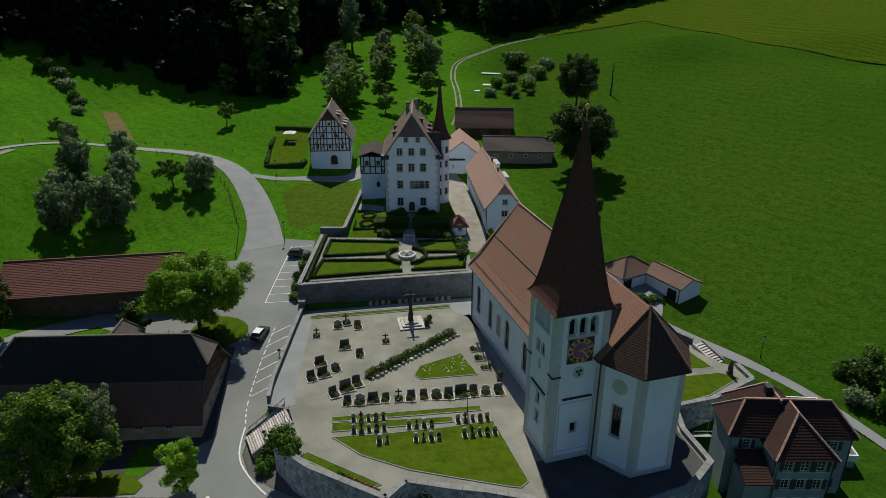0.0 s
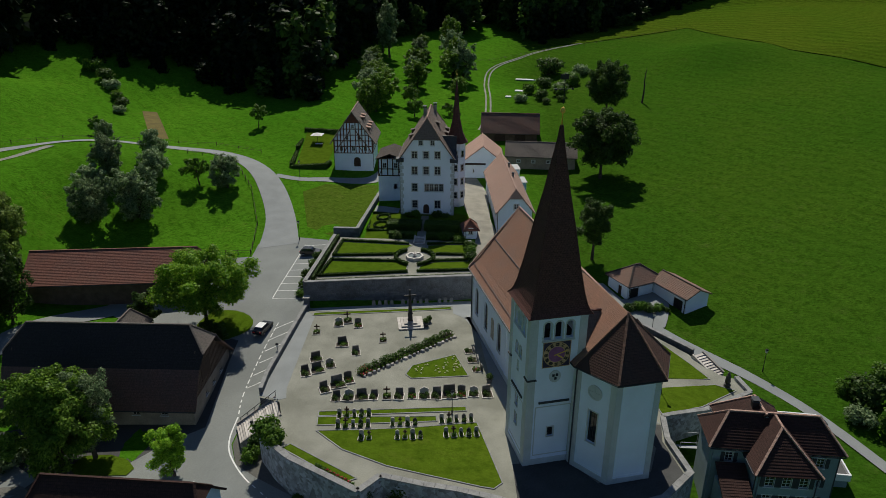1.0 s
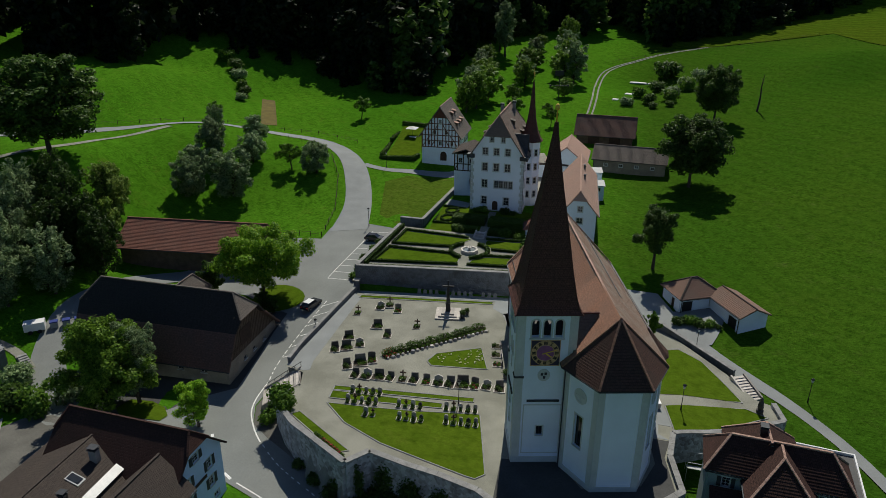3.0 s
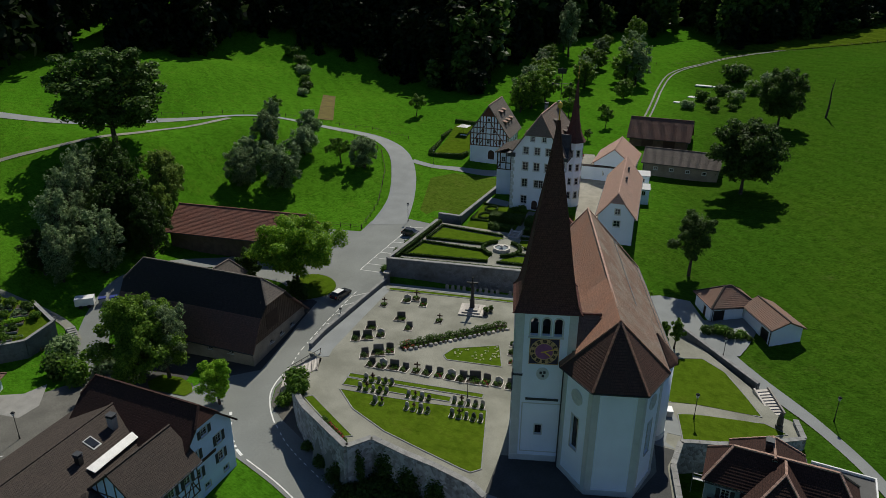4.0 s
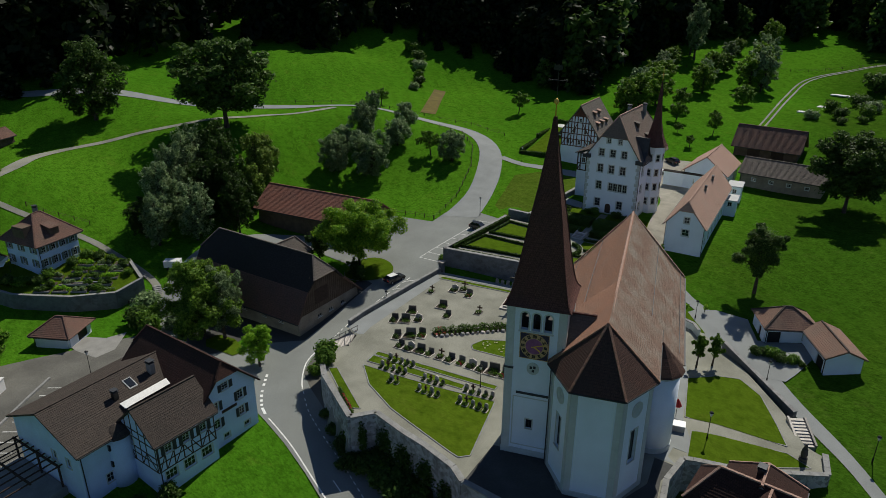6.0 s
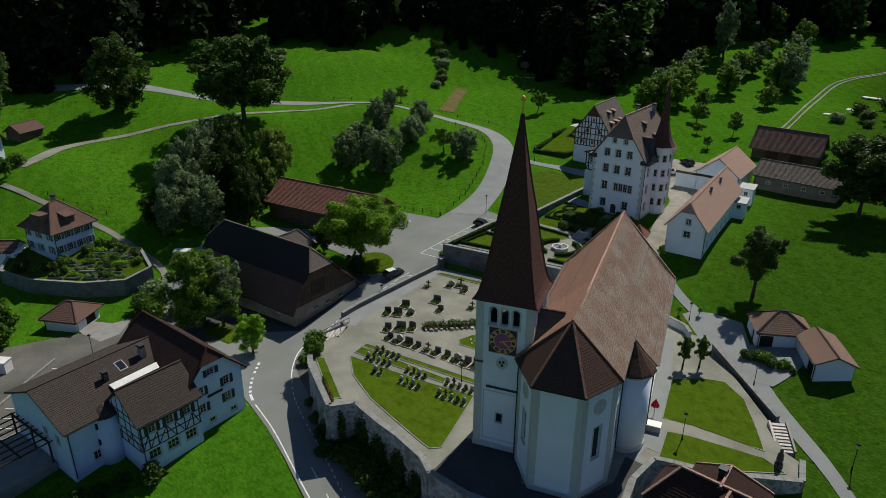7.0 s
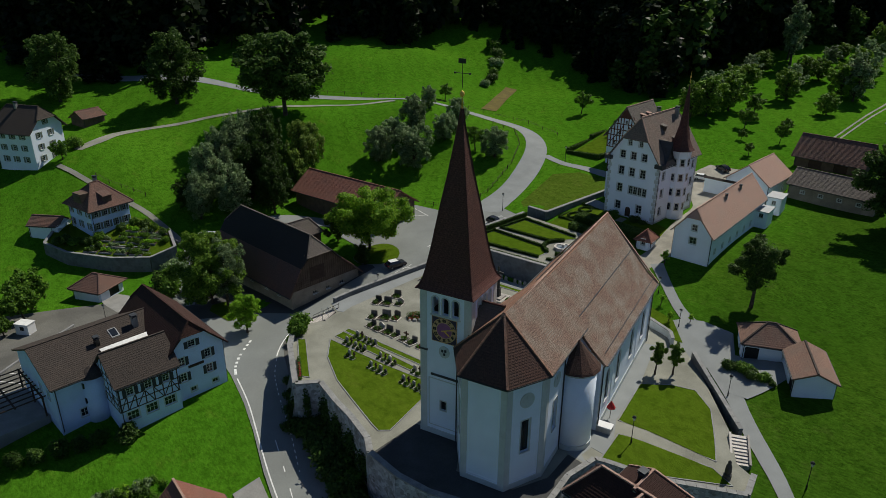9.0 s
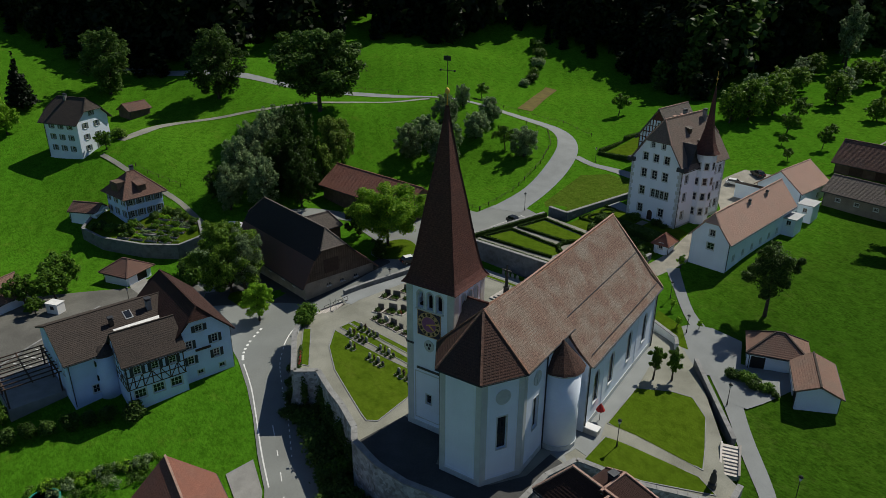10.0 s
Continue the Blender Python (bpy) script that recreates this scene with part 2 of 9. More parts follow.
LOT = material("worn_lot_asphalt", (0.150, 0.146, 0.130), 0.9, vary=0.35, scale=0.2, fine=6, bump=0.2)
BANK = grass_material("rough_bank_grass", (0.058, 0.110, 0.011), (0.074, 0.112, 0.014), (0.105, 0.105, 0.028))
TILE_BARN = tile_material("red_brown_tiles", (0.175, 0.098, 0.076), (0.10, 0.062, 0.052), (0.115, 0.082, 0.068), 0.24, 0.36, stain=0.6)
GRANITE = material("grave_stone", (0.15, 0.14, 0.13), 0.6, vary=0.3, scale=2, fine=25, bump=0.2, per_object=0.55)
MARBLE = material("pale_stone", (0.50, 0.46, 0.42), 0.6, vary=0.25, scale=1.5, fine=20, bump=0.15, per_object=0.35)
SOIL = material("dark_soil", (0.07, 0.055, 0.04), 0.95, vary=0.4, scale=2, fine=14, bump=0.5)
TILE_CHURCH = tile_material("old_red_tiles", (0.33, 0.175, 0.120), (0.13, 0.075, 0.055), (0.24, 0.15, 0.115), stain=0.7, bump=0.8, joint=0.6)
TILE_NAVE = tile_material("lichen_grown_tiles", (0.235, 0.152, 0.118), (0.085, 0.058, 0.048), (0.245, 0.205, 0.17), stain=1.0, bump=1.0, joint=0.45, mottle=0.95)
# Darker copy of the church tiles: the choir end's shade is in the colour.
TILE_CHOIR_SHADE = tile_material("shaded_red_tiles", (0.105, 0.056, 0.044), (0.03, 0.019, 0.017), (0.07, 0.048, 0.04), stain=0.6, bump=1.0)
TILE_SPIRE = tile_material("dark_red_shingles", (0.135, 0.058, 0.048), (0.045, 0.02, 0.018), (0.075, 0.04, 0.036), 0.18, 0.25, joint=0.9, mottle=0.7)
# Dark upper barn tiles, lowered further to include the steep slope's shade.
TILE_BARN_SHADE = tile_material("shaded_black_brown_tiles", (0.046, 0.039, 0.036), (0.018, 0.016, 0.015), (0.034, 0.030, 0.028), 0.24, 0.36, stain=0.6)
TILE_OUT = tile_material("brown_clay_tiles", (0.24, 0.145, 0.11), (0.12, 0.075, 0.06), (0.17, 0.125, 0.10), stain=0.7)
TILE_PINK = tile_material("pink_clay_tiles", (0.43, 0.275, 0.22), (0.30, 0.18, 0.14), (0.33, 0.24, 0.195), stain=0.5, joint=0.5)
TILE_DARKRED = tile_material("dull_red_tiles", (0.24, 0.105, 0.075), (0.14, 0.06, 0.048), (0.17, 0.09, 0.07), stain=0.6)
TILE_HILL = tile_material("hill_red_tiles", (0.066, 0.032, 0.026), (0.020, 0.012, 0.011), (0.034, 0.021, 0.018), stain=0.5, bump=0.9)
CONCRETE_DARK = material("dark_grey_roofing", (0.11, 0.11, 0.11), 0.9, vary=0.2, scale=0.6, fine=9, bump=0.2)
TILE_BROWN = tile_material("brown_tiles", (0.072, 0.057, 0.049), (0.03, 0.024, 0.021), (0.05, 0.042, 0.037), 0.24, 0.36, stain=0.6, joint=0.6)
TILE_CASTLE = tile_material("grey_pink_tiles", (0.21, 0.155, 0.13), (0.10, 0.08, 0.07), (0.16, 0.135, 0.115), 0.24, 0.4, stain=0.7)
TILE_GREY = tile_material("grey_weathered_tiles", (0.16, 0.135, 0.12), (0.09, 0.08, 0.072), (0.14, 0.125, 0.105), 0.24, 0.4, stain=0.7)
TIMBER = material("dark_timber", (0.075, 0.045, 0.032), 0.8, vary=0.3, scale=1.5, fine=18, bump=0.3)
TIMBER_RED = material("red_brown_timber", (0.15, 0.06, 0.045), 0.8, vary=0.3, scale=1.5, fine=18, bump=0.3)
BOARDS = material("weathered_boards", (0.15, 0.105, 0.075), 0.85, vary=0.35, scale=0.8, fine=14, bump=0.4)
GLASS = material("window_glass", (0.018, 0.022, 0.028), 0.06, vary=0.2, scale=1, fine=2, bump=0, spec=0.6)
FRAME = material("white_frame", (0.62, 0.62, 0.60), 0.6, vary=0.1, scale=2, fine=12, bump=0)
SHUTTER = material("dark_shutter", (0.045, 0.05, 0.055), 0.7, vary=0.2, scale=2, fine=16, bump=0.2)
SHUTTER_GREEN = material("grey_green_shutter", (0.16, 0.19, 0.17), 0.7, vary=0.2, scale=2, fine=16, bump=0.2)
METAL = material("dark_metal", (0.05, 0.05, 0.05), 0.5, metal=0.7, vary=0.2, scale=3, fine=20, bump=0.1)
ZINC = material("pale_zinc", (0.34, 0.35, 0.36), 0.55, metal=0.1, vary=0.15, scale=1, fine=8, bump=0.05)
COPPER = material("dark_copper", (0.06, 0.065, 0.075), 0.6, metal=0.3, vary=0.3, scale=2, fine=12, bump=0.1)
GOLD = material("gold_leaf", (0.80, 0.50, 0.10), 0.5, metal=0.3, vary=0.1, scale=3, fine=10, bump=0)
CLOCK_RED = material("clock_purple", (0.32, 0.115, 0.26), 0.6, vary=0.25, scale=1.2, fine=9, bump=0.05)
CLOCK_TAN = material("clock_tan", (0.62, 0.40, 0.20), 0.6, vary=0.25, scale=1.2, fine=9, bump=0.05)
CLOCK_BLUE = material("clock_blue", (0.045, 0.035, 0.075), 0.6, vary=0.25, scale=1.2, fine=9, bump=0.05)
SHEET_BRIGHT = material("bright_sheet_metal", (0.80, 0.80, 0.78), 0.45, vary=0.15, scale=1, fine=8, bump=0.05)
CLOCK_BLACK = material("clock_black", (0.02, 0.02, 0.022), 0.6, vary=0.2, scale=1.5, fine=9, bump=0)
CONCRETE = material("concrete", (0.28, 0.275, 0.26), 0.9, vary=0.2, scale=0.6, fine=9, bump=0.2)
BARK = material("bark", (0.085, 0.065, 0.05), 0.95, vary=0.4, scale=2, fine=12, bump=0.6)
HEDGE = leaf_material("box_leaves", (0.020, 0.050, 0.007), (0.050, 0.098, 0.015))
LEAF = leaf_material("broad_leaves", (0.034, 0.100, 0.009), (0.145, 0.260, 0.028))
LEAF_FULL = leaf_material("full_green_leaves", (0.044, 0.115, 0.009), (0.205, 0.335, 0.035))
LEAF_LIGHT = leaf_material("lime_leaves", (0.078, 0.235, 0.010), (0.330, 0.540, 0.036))
LEAF_GREY = leaf_material("grey_green_leaves", (0.054, 0.108, 0.033), (0.310, 0.410, 0.200))
LEAF_LIME = leaf_material("willow_leaves", (0.060, 0.130, 0.014), (0.280, 0.390, 0.070))
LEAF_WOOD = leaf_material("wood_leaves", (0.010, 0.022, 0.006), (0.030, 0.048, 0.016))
LEAF_DARK = leaf_material("dark_leaves", (0.021, 0.056, 0.009), (0.105, 0.180, 0.034))
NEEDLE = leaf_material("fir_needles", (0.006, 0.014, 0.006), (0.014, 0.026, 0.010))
FLOWER_RED = leaf_material("red_flowers", (0.45, 0.02, 0.03), (0.55, 0.08, 0.12))
FLOWER_WHITE = leaf_material("white_flowers", (0.75, 0.75, 0.70), (0.70, 0.65, 0.45))
WATER = material("pond_water", (0.25, 0.28, 0.28), 0.08, vary=0.2, scale=0.6, fine=3, bump=0.05, spec=0.6)
CAR_WHITE = material("white_car_paint", (0.75, 0.75, 0.75), 0.3, vary=0.04, scale=1, fine=4, bump=0, spec=0.6)
CAR_BLACK = material("black_car_paint", (0.015, 0.015, 0.018), 0.25, vary=0.04, scale=1, fine=4, bump=0, spec=0.6)
RUBBER = material("rubber", (0.02, 0.02, 0.02), 0.85, vary=0.2, scale=4, fine=20, bump=0)
RED_PAINT = material("red_cloth", (0.50, 0.03, 0.03), 0.7, vary=0.2, scale=2, fine=9, bump=0.1)
BLUE_PLASTIC = material("blue_plastic", (0.03, 0.05, 0.22), 0.5, vary=0.1, scale=2, fine=9, bump=0)
TEAL = material("teal_plastic", (0.03, 0.28, 0.22), 0.4, vary=0.1, scale=2, fine=9, bump=0)
CANVAS = material("pale_canvas", (0.72, 0.71, 0.68), 0.8, vary=0.1, scale=1, fine=10, bump=0.1)
FRESCO = material("faded_fresco", (0.52, 0.47, 0.40), 0.9, vary=0.45, scale=1.6, fine=6, bump=0.05, second=(0.30, 0.26, 0.24))

COEF = (5.03, 8.93, 0.56, 0.01, 1.48, 2.85, -1.65, 5.83, 0.59, -1.01)
BUMPS = [
    (92, 287, 5.4), (-103, 126, 7.3), (-99, 238, -4.3), (-92, 158, 7.4), (-120, 70, 7.7), (-28, 36, 1.6),
    (-74, 136, -2.6), (19, 282, -4.3), (-71, 66, -3.2), (-112, 217, -2.4), (-76, 110, -1.5), (27, 183, -1.3),
    (-60, 380, 7.3), (-150, 220, -4.5), (-67, 205, -1.1), (-143, 205, 5.0), (-136, 114, 1.8), (-140, 170, 5.6),
    (-160, 120, 4.6), (-44, 215, 3.2), (-12, 144, 3.0), (-62, 161, 2.3), (-85, 85, 1.6), (-5, 54, -1.4),
    (-21, 57, 1.7), (-90, 40, -4.0), (-125, 59, -3.7), (150, 250, -4.5), (16, 136, 1.8), (-25, 108, 2.2),
    (-152, 251, -1.6), (-116, 120, 2.9), (-126, 70, -0.9),
]


def ground_base(x, y):
    """Height of the land, without terraces: a gentle cubic slope with soft swells."""
    cx, cy = max(-190, min(150, x)), max(0, min(400, y))
    u, v = cx / 100, (cy - 120) / 100
    k, z = 0, 0.0
    for i in range(4):
        for j in range(4 - i):
            z += COEF[k] * u ** i * v ** j
            k += 1
    for a, b, h in BUMPS:
        z += h * math.exp(-((cx - a) ** 2 + (cy - b) ** 2) / 450)
    return z + 0.3 * max(0.0, y - cy) + 0.25 * max(0.0, cx - x)


# ---- building blocks ----
class Geo:
    """Gathers vertices, faces and uv (metres) of one mesh."""
    def __init__(self):
        self.v, self.f, self.uv = [], [], []

    def face(self, pts, uv=None):
        k = len(self.v)
        self.v += [tuple(p) for p in pts]
        self.f.append(tuple(range(k, k + len(pts))))
        self.uv += list(uv) if uv else [(p[0], p[1]) for p in pts]

    def box(self, x0, y0, z0, x1, y1, z1, m=None):
        c = [Vector((x, y, z)) for z in (z0, z1) for x, y in ((x0, y0), (x1, y0), (x1, y1), (x0, y1))]
        if m is not None:
            c = [m @ p for p in c]
        k = len(self.v)
        self.v += [tuple(p) for p in c]
        for q in ((3, 2, 1, 0), (4, 5, 6, 7), (0, 1, 5, 4), (1, 2, 6, 5), (2, 3, 7, 6), (3, 0, 4, 7)):
            self.f.append(tuple(k + i for i in q))
            self.uv += [(c[i].x + c[i].y, c[i].z) for i in q]
        return self

    def bar(self, a, b, w, h=None):
        """A beam from a to b."""
        a, b = Vector(a), Vector(b)
        h = h or w
        d = b - a
        m = Matrix.Translation(a) @ d.to_track_quat('Z', 'Y').to_matrix().to_4x4()
        return self.box(-w / 2, -h / 2, 0, w / 2, h / 2, d.length, m)

    def prism(self, poly, z0, z1):
        """An upright body over a polygon; z0, z1: numbers or lists by corner."""
        n = len(poly)
        lo = z0 if isinstance(z0, (list, tuple)) else [z0] * n
        hi = z1 if isinstance(z1, (list, tuple)) else [z1] * n
        k = len(self.v)
        self.v += [(x, y, z) for (x, y), z in zip(poly, lo)] + [(x, y, z) for (x, y), z in zip(poly, hi)]
        self.f += [tuple(range(k + n, k + 2 * n)), tuple(range(k + n - 1, k - 1, -1))]
        self.uv += [p for p in poly] + [p for p in reversed(poly)]
        run = 0
        for i in range(n):
            j = (i + 1) % n
            step = math.dist(poly[i], poly[j])
            self.f.append((k + i, k + j, k + n + j, k + n + i))
            self.uv += [(run, lo[i]), (run + step, lo[j]), (run + step, hi[j]), (run, hi[i])]
            run += step
        return self

    def lathe(self, profile, sides=12, x=0, y=0, turn=0.0):
        """A turned body from (radius, z) pairs, from low to high."""
        k = len(self.v)
        for r, z in profile:
            for i in range(sides):
                a = turn + 2 * math.pi * i / sides
                self.v.append((x + r * math.cos(a), y + r * math.sin(a), z))
        for j in range(len(profile) - 1):
            for i in range(sides):
                i2 = (i + 1) % sides
                self.f.append((k + j * sides + i, k + j * sides + i2, k + (j + 1) * sides + i2, k + (j + 1) * sides + i))
                r = max(profile[j][0], profile[j + 1][0])
                s = 2 * math.pi * r / sides
                self.uv += [(i * s, profile[j][1]), ((i + 1) * s, profile[j][1]), ((i + 1) * s, profile[j + 1][1]), (i * s, profile[j + 1][1])]
        self.f += [tuple(range(k + sides - 1, k - 1, -1)), tuple(k + (len(profile) - 1) * sides + i for i in range(sides))]
        self.uv += [(0, 0)] * (2 * sides)
        return self

    def slab(self, pts, thick, uvs=None):
        """A flat polygon in space with thickness below it (roof planes)."""
        p = [Vector(q) for q in pts]
        nrm = (p[1] - p[0]).cross(p[2] - p[0]).normalized()
        if nrm.z < 0:
            p.reverse()
            nrm = -nrm
        along = Vector((-nrm.y, nrm.x, 0))
        along = along.normalized() if along.length > 1e-6 else Vector((1, 0, 0))
        up = nrm.cross(along)
        uv = [(q.dot(along), q.dot(up)) for q in p]
        low = [q - nrm * thick for q in p]
        n, k = len(p), len(self.v)
        self.v += [tuple(q) for q in p] + [tuple(q) for q in low]
        self.f += [tuple(range(k, k + n)), tuple(range(k + 2 * n - 1, k + n - 1, -1))]
        self.uv += uv + uv[::-1]
        for i in range(n):
            j = (i + 1) % n
            self.f.append((k + i, k + n + i, k + n + j, k + j))
            self.uv += [uv[i], uv[i], uv[j], uv[j]]
        return self

    def courses(self, bl, br, tr, tl, row=0.34, lift=0.035):
        """Overlapping rows of tiles on a roof plane, each with its own front edge."""
        bl, br, tr, tl = (Vector(q) for q in (bl, br, tr, tl))
        nrm = (br - bl).cross((tl + tr) / 2 - bl).normalized()
        if nrm.z < 0:
            bl, br, tr, tl, nrm = br, bl, tl, tr, -nrm
        along = (br - bl).normalized()
        up = nrm.cross(along)
        n = max(1, round(((tl + tr) / 2 - (bl + br) / 2).dot(up) / row))
        seen = {tuple(round(c, 3) for c in q): i for i, q in enumerate(self.v)}
        def at(q):
            key = tuple(round(c, 3) for c in q)
            if key not in seen:
                seen[key] = len(self.v)
                self.v.append(tuple(q))
            return seen[key]
        def add(quad):
            ids = []
            for q in quad:
                k = at(q)
                if k not in [i for i, _ in ids]:
                    ids.append((k, q))
            if len(ids) > 2:
                self.f.append(tuple(i for i, _ in ids))
                self.uv += [(q.dot(along), (q - bl).dot(up)) for _, q in ids]
        for k in range(n):
            t0, t1 = k / n, (k + 1) / n
            e, f = bl.lerp(tl, t0), br.lerp(tr, t0)
            a, b = e + nrm * lift, f + nrm * lift
            c, d = br.lerp(tr, t1), bl.lerp(tl, t1)
            add([e, f, b, a])
            add([a, b, c, d])
        return self

    def panel(self, outer, holes, thick):
        """A wall in x (along), z (up) with depth in +y, with openings cut through it."""
        loops = [[Vector((u, z, 0)) for u, z in outer]] + [[Vector((u, z, 0)) for u, z in h] for h in holes]
        from mathutils.geometry import tessellate_polygon
        flat = [p for lp in loops for p in lp]
        tris = tessellate_polygon(loops)
        k, n = len(self.v), len(flat)
        self.v += [(p.x, 0, p.y) for p in flat] + [(p.x, thick, p.y) for p in flat]
        for t in tris:
            a, b, c = (flat[i] for i in t)
            if (b - a).cross(c - a).z < 0:
                t = t[::-1]
            self.f += [tuple(k + i for i in t), tuple(k + n + i for i in reversed(t))]
            self.uv += [(flat[i].x, flat[i].y) for i in t] + [(flat[i].x, flat[i].y) for i in reversed(t)]
        at = 0
        for li, lp in enumerate(loops):
            m = len(lp)
            area = sum(lp[i].x * lp[(i + 1) % m].y - lp[(i + 1) % m].x * lp[i].y for i in range(m))
            flip = (area < 0) != (li > 0)
            for i in range(m):
                a, b = k + at + i, k + at + (i + 1) % m
                q = (b, a, a + n, b + n) if flip is False else (a, b, b + n, a + n)
                self.f.append(q)
                self.uv += [(0, 0)] * 4
            at += m
        return self

    def mesh(self, name, mats, smooth=False):
        me = bpy.data.meshes.new(name)
        me.from_pydata(self.v, [], self.f)
        lay = me.uv_layers.new(name="UVMap")
        if len(self.uv) == len(lay.data):
            lay.data.foreach_set("uv", [c for p in self.uv for c in p])
        for m in (mats if isinstance(mats, (list, tuple)) else [mats]):
            me.materials.append(m)
        if smooth:
            me.polygons.foreach_set("use_smooth", [True] * len(me.polygons))
        me.update()
        return me


def thing(name, m, label, category, group="", kind=""):
    """An empty at a thing's base that holds its parts."""
    ob = new(name)
    ob.empty_display_size = 0.3
    ob.matrix_basis = m
    return tagged(ob, label, category, group, kind)


def part(name, geo, mat, parent, label="", m=None, smooth=False, kind=""):
    """One mesh under a thing or a part."""
    me = geo.mesh(name, mat, smooth) if isinstance(geo, Geo) else geo
    ob = new(name, me)
    ob.parent = parent
    if m is not None:
        ob.matrix_basis = m
    return tagged(ob, label, kind=kind)


def solid(name, geo, mat, m, label, category, group="", kind="", smooth=False):
    """A thing of one mesh."""
    ob = new(name, geo.mesh(name, mat, smooth) if isinstance(geo, Geo) else geo)
    ob.matrix_basis = m
    return tagged(ob, label, category, group, kind)


def inside(x, y, poly):
    hit, j = False, len(poly) - 1
    for i in range(len(poly)):
        (xi, yi), (xj, yj) = poly[i], poly[j]
        if (yi > y) != (yj > y) and x < (xj - xi) * (y - yi) / (yj - yi) + xi:
            hit = not hit
        j = i
    return hit


def grown(poly, d):
    """A counter-clockwise polygon moved outwards by d (inwards for a negative d)."""
    n, out = len(poly), []
    for i in range(n):
        p0, p1, p2 = Vector(poly[i - 1]), Vector(poly[i]), Vector(poly[(i + 1) % n])
        e1, e2 = (p1 - p0).normalized(), (p2 - p1).normalized()
        n1, n2 = Vector((e1.y, -e1.x)), Vector((e2.y, -e2.x))
        b = (n1 + n2)
        b = b / max(0.35, b.length_squared / 2)
        out.append((p1.x + b.x * d, p1.y + b.y * d))
    return out


def smooth_line(pts, step=2.0):
    """Points along a soft curve through pts (x, y and any further values)."""
    out = []
    for i in range(len(pts) - 1):
        p0, p1, p2, p3 = (np.array(pts[max(0, min(len(pts) - 1, k))], float) for k in (i - 1, i, i + 1, i + 2))
        n = max(2, int(np.linalg.norm((p2 - p1)[:2]) / step))
        for k in range(n):
            t = k / n
            out.append(0.5 * (2 * p1 + (p2 - p0) * t + (2 * p0 - 5 * p1 + 4 * p2 - p3) * t * t + (3 * p1 - p0 - 3 * p2 + p3) * t ** 3))
    out.append(np.array(pts[-1], float))
    return out


def strip_geo(line, lift, width=None, steps=4, soft=2.0, height=None):
    """A ribbon laid over the land along (x, y, width) points."""
    g = Geo()
    pts = smooth_line(line, soft)
    rows = []
    for i, p in enumerate(pts):
        a, b = pts[max(0, i - 1)], pts[min(len(pts) - 1, i + 1)]
        d = (b - a)[:2]
        d = d / (np.linalg.norm(d) + 1e-9)
        w = width if width is not None else p[2]
        rows.append([(p[0] - d[1] * w * (0.5 - k / steps), p[1] + d[0] * w * (0.5 - k / steps)) for k in range(steps + 1)])
    h = height or land
    k = 0
    for r in rows:
        g.v += [(x, y, h(x, y) + lift) for x, y in r]
    for i in range(len(rows) - 1):
        for j in range(steps):
            a = i * (steps + 1) + j
            q = (a + 1, a, a + steps + 1, a + steps + 2)
            g.f.append(q)
            g.uv += [(g.v[c][0], g.v[c][1]) for c in q]
    return g


def sheet_geo(poly, lift, cell=1.5, height=None):
    """A patch laid over the land inside a polygon, cut to its outline."""
    from mathutils.geometry import delaunay_2d_cdt
    h = height or land
    edge = []
    for i in range(len(poly)):
        a, b = Vector(poly[i]), Vector(poly[(i + 1) % len(poly)])
        n = max(1, int((b - a).length / cell))
        edge += [a.lerp(b, k / n) for k in range(n)]
    pts = list(edge)
    xs, ys = [p[0] for p in poly], [p[1] for p in poly]
    x = min(xs) + cell * 0.5
    while x < max(xs):
        y = min(ys) + cell * 0.5
        while y < max(ys):
            if inside(x, y, poly):
                pts.append(Vector((x, y)))
            y += cell
        x += cell
    v, _, f, *_ = delaunay_2d_cdt(pts, [(i, (i + 1) % len(edge)) for i in range(len(edge))], [list(range(len(edge)))], 1, 1e-4)
    g = Geo()
    g.v = [(p.x, p.y, h(p.x, p.y) + lift) for p in v]
    g.f = [tuple(t) for t in f]
    g.uv = [(g.v[i][0], g.v[i][1]) for t in g.f for i in t]
    return g




# ---- land and terraces ----
YARD = [(-24.2, 105.6), (-24.3, 97), (-24.3, 84), (-23.9, 78.6), (-20.7, 77.8), (-19.7, 75.2), (-20.9, 70.6), (-18.2, 67.6), (-15.9, 65.7),
        (-6.3, 60.6), (-4.2, 63.4), (1.1, 62.3), (5, 61.8), (10.1, 60.6), (12.4, 59.2), (17.8, 59.0), (22.2, 59.8), (28.5, 62.5), (32.6, 67.2),
        (31.2, 73.5), (31.6, 78.3), (38.1, 81.2), (46.3, 87.6), (45.4, 91.4), (43.0, 92.0), (39.6, 97.0), (28.2, 108.2), (24, 111.5), (14, 113), (5, 111.2)]
GARDEN = [(-24.8, 108.4), (-13.4, 110.6), (5.1, 113.9), (4.8, 122), (3.2, 131.5), (-24.6, 131.5)]
VILLA_PLOT = [(-91.5, 51.8), (-84.8, 54.1), (-76, 60.3), (-70.6, 66.0), (-70.3, 71.4), (-77, 73.2), (-87, 72.0), (-97, 69), (-98, 58)]
YARD_Z, GARDEN_Z = 6.2, 9.5


def yard_z(x, y):
    return YARD_Z - 0.12 * max(0.0, x - 33)


def villa_z(x, y):
    return min(6.3, 3.9 - 0.18 * (x + 84.8) + 0.2 * (y - 54.1))


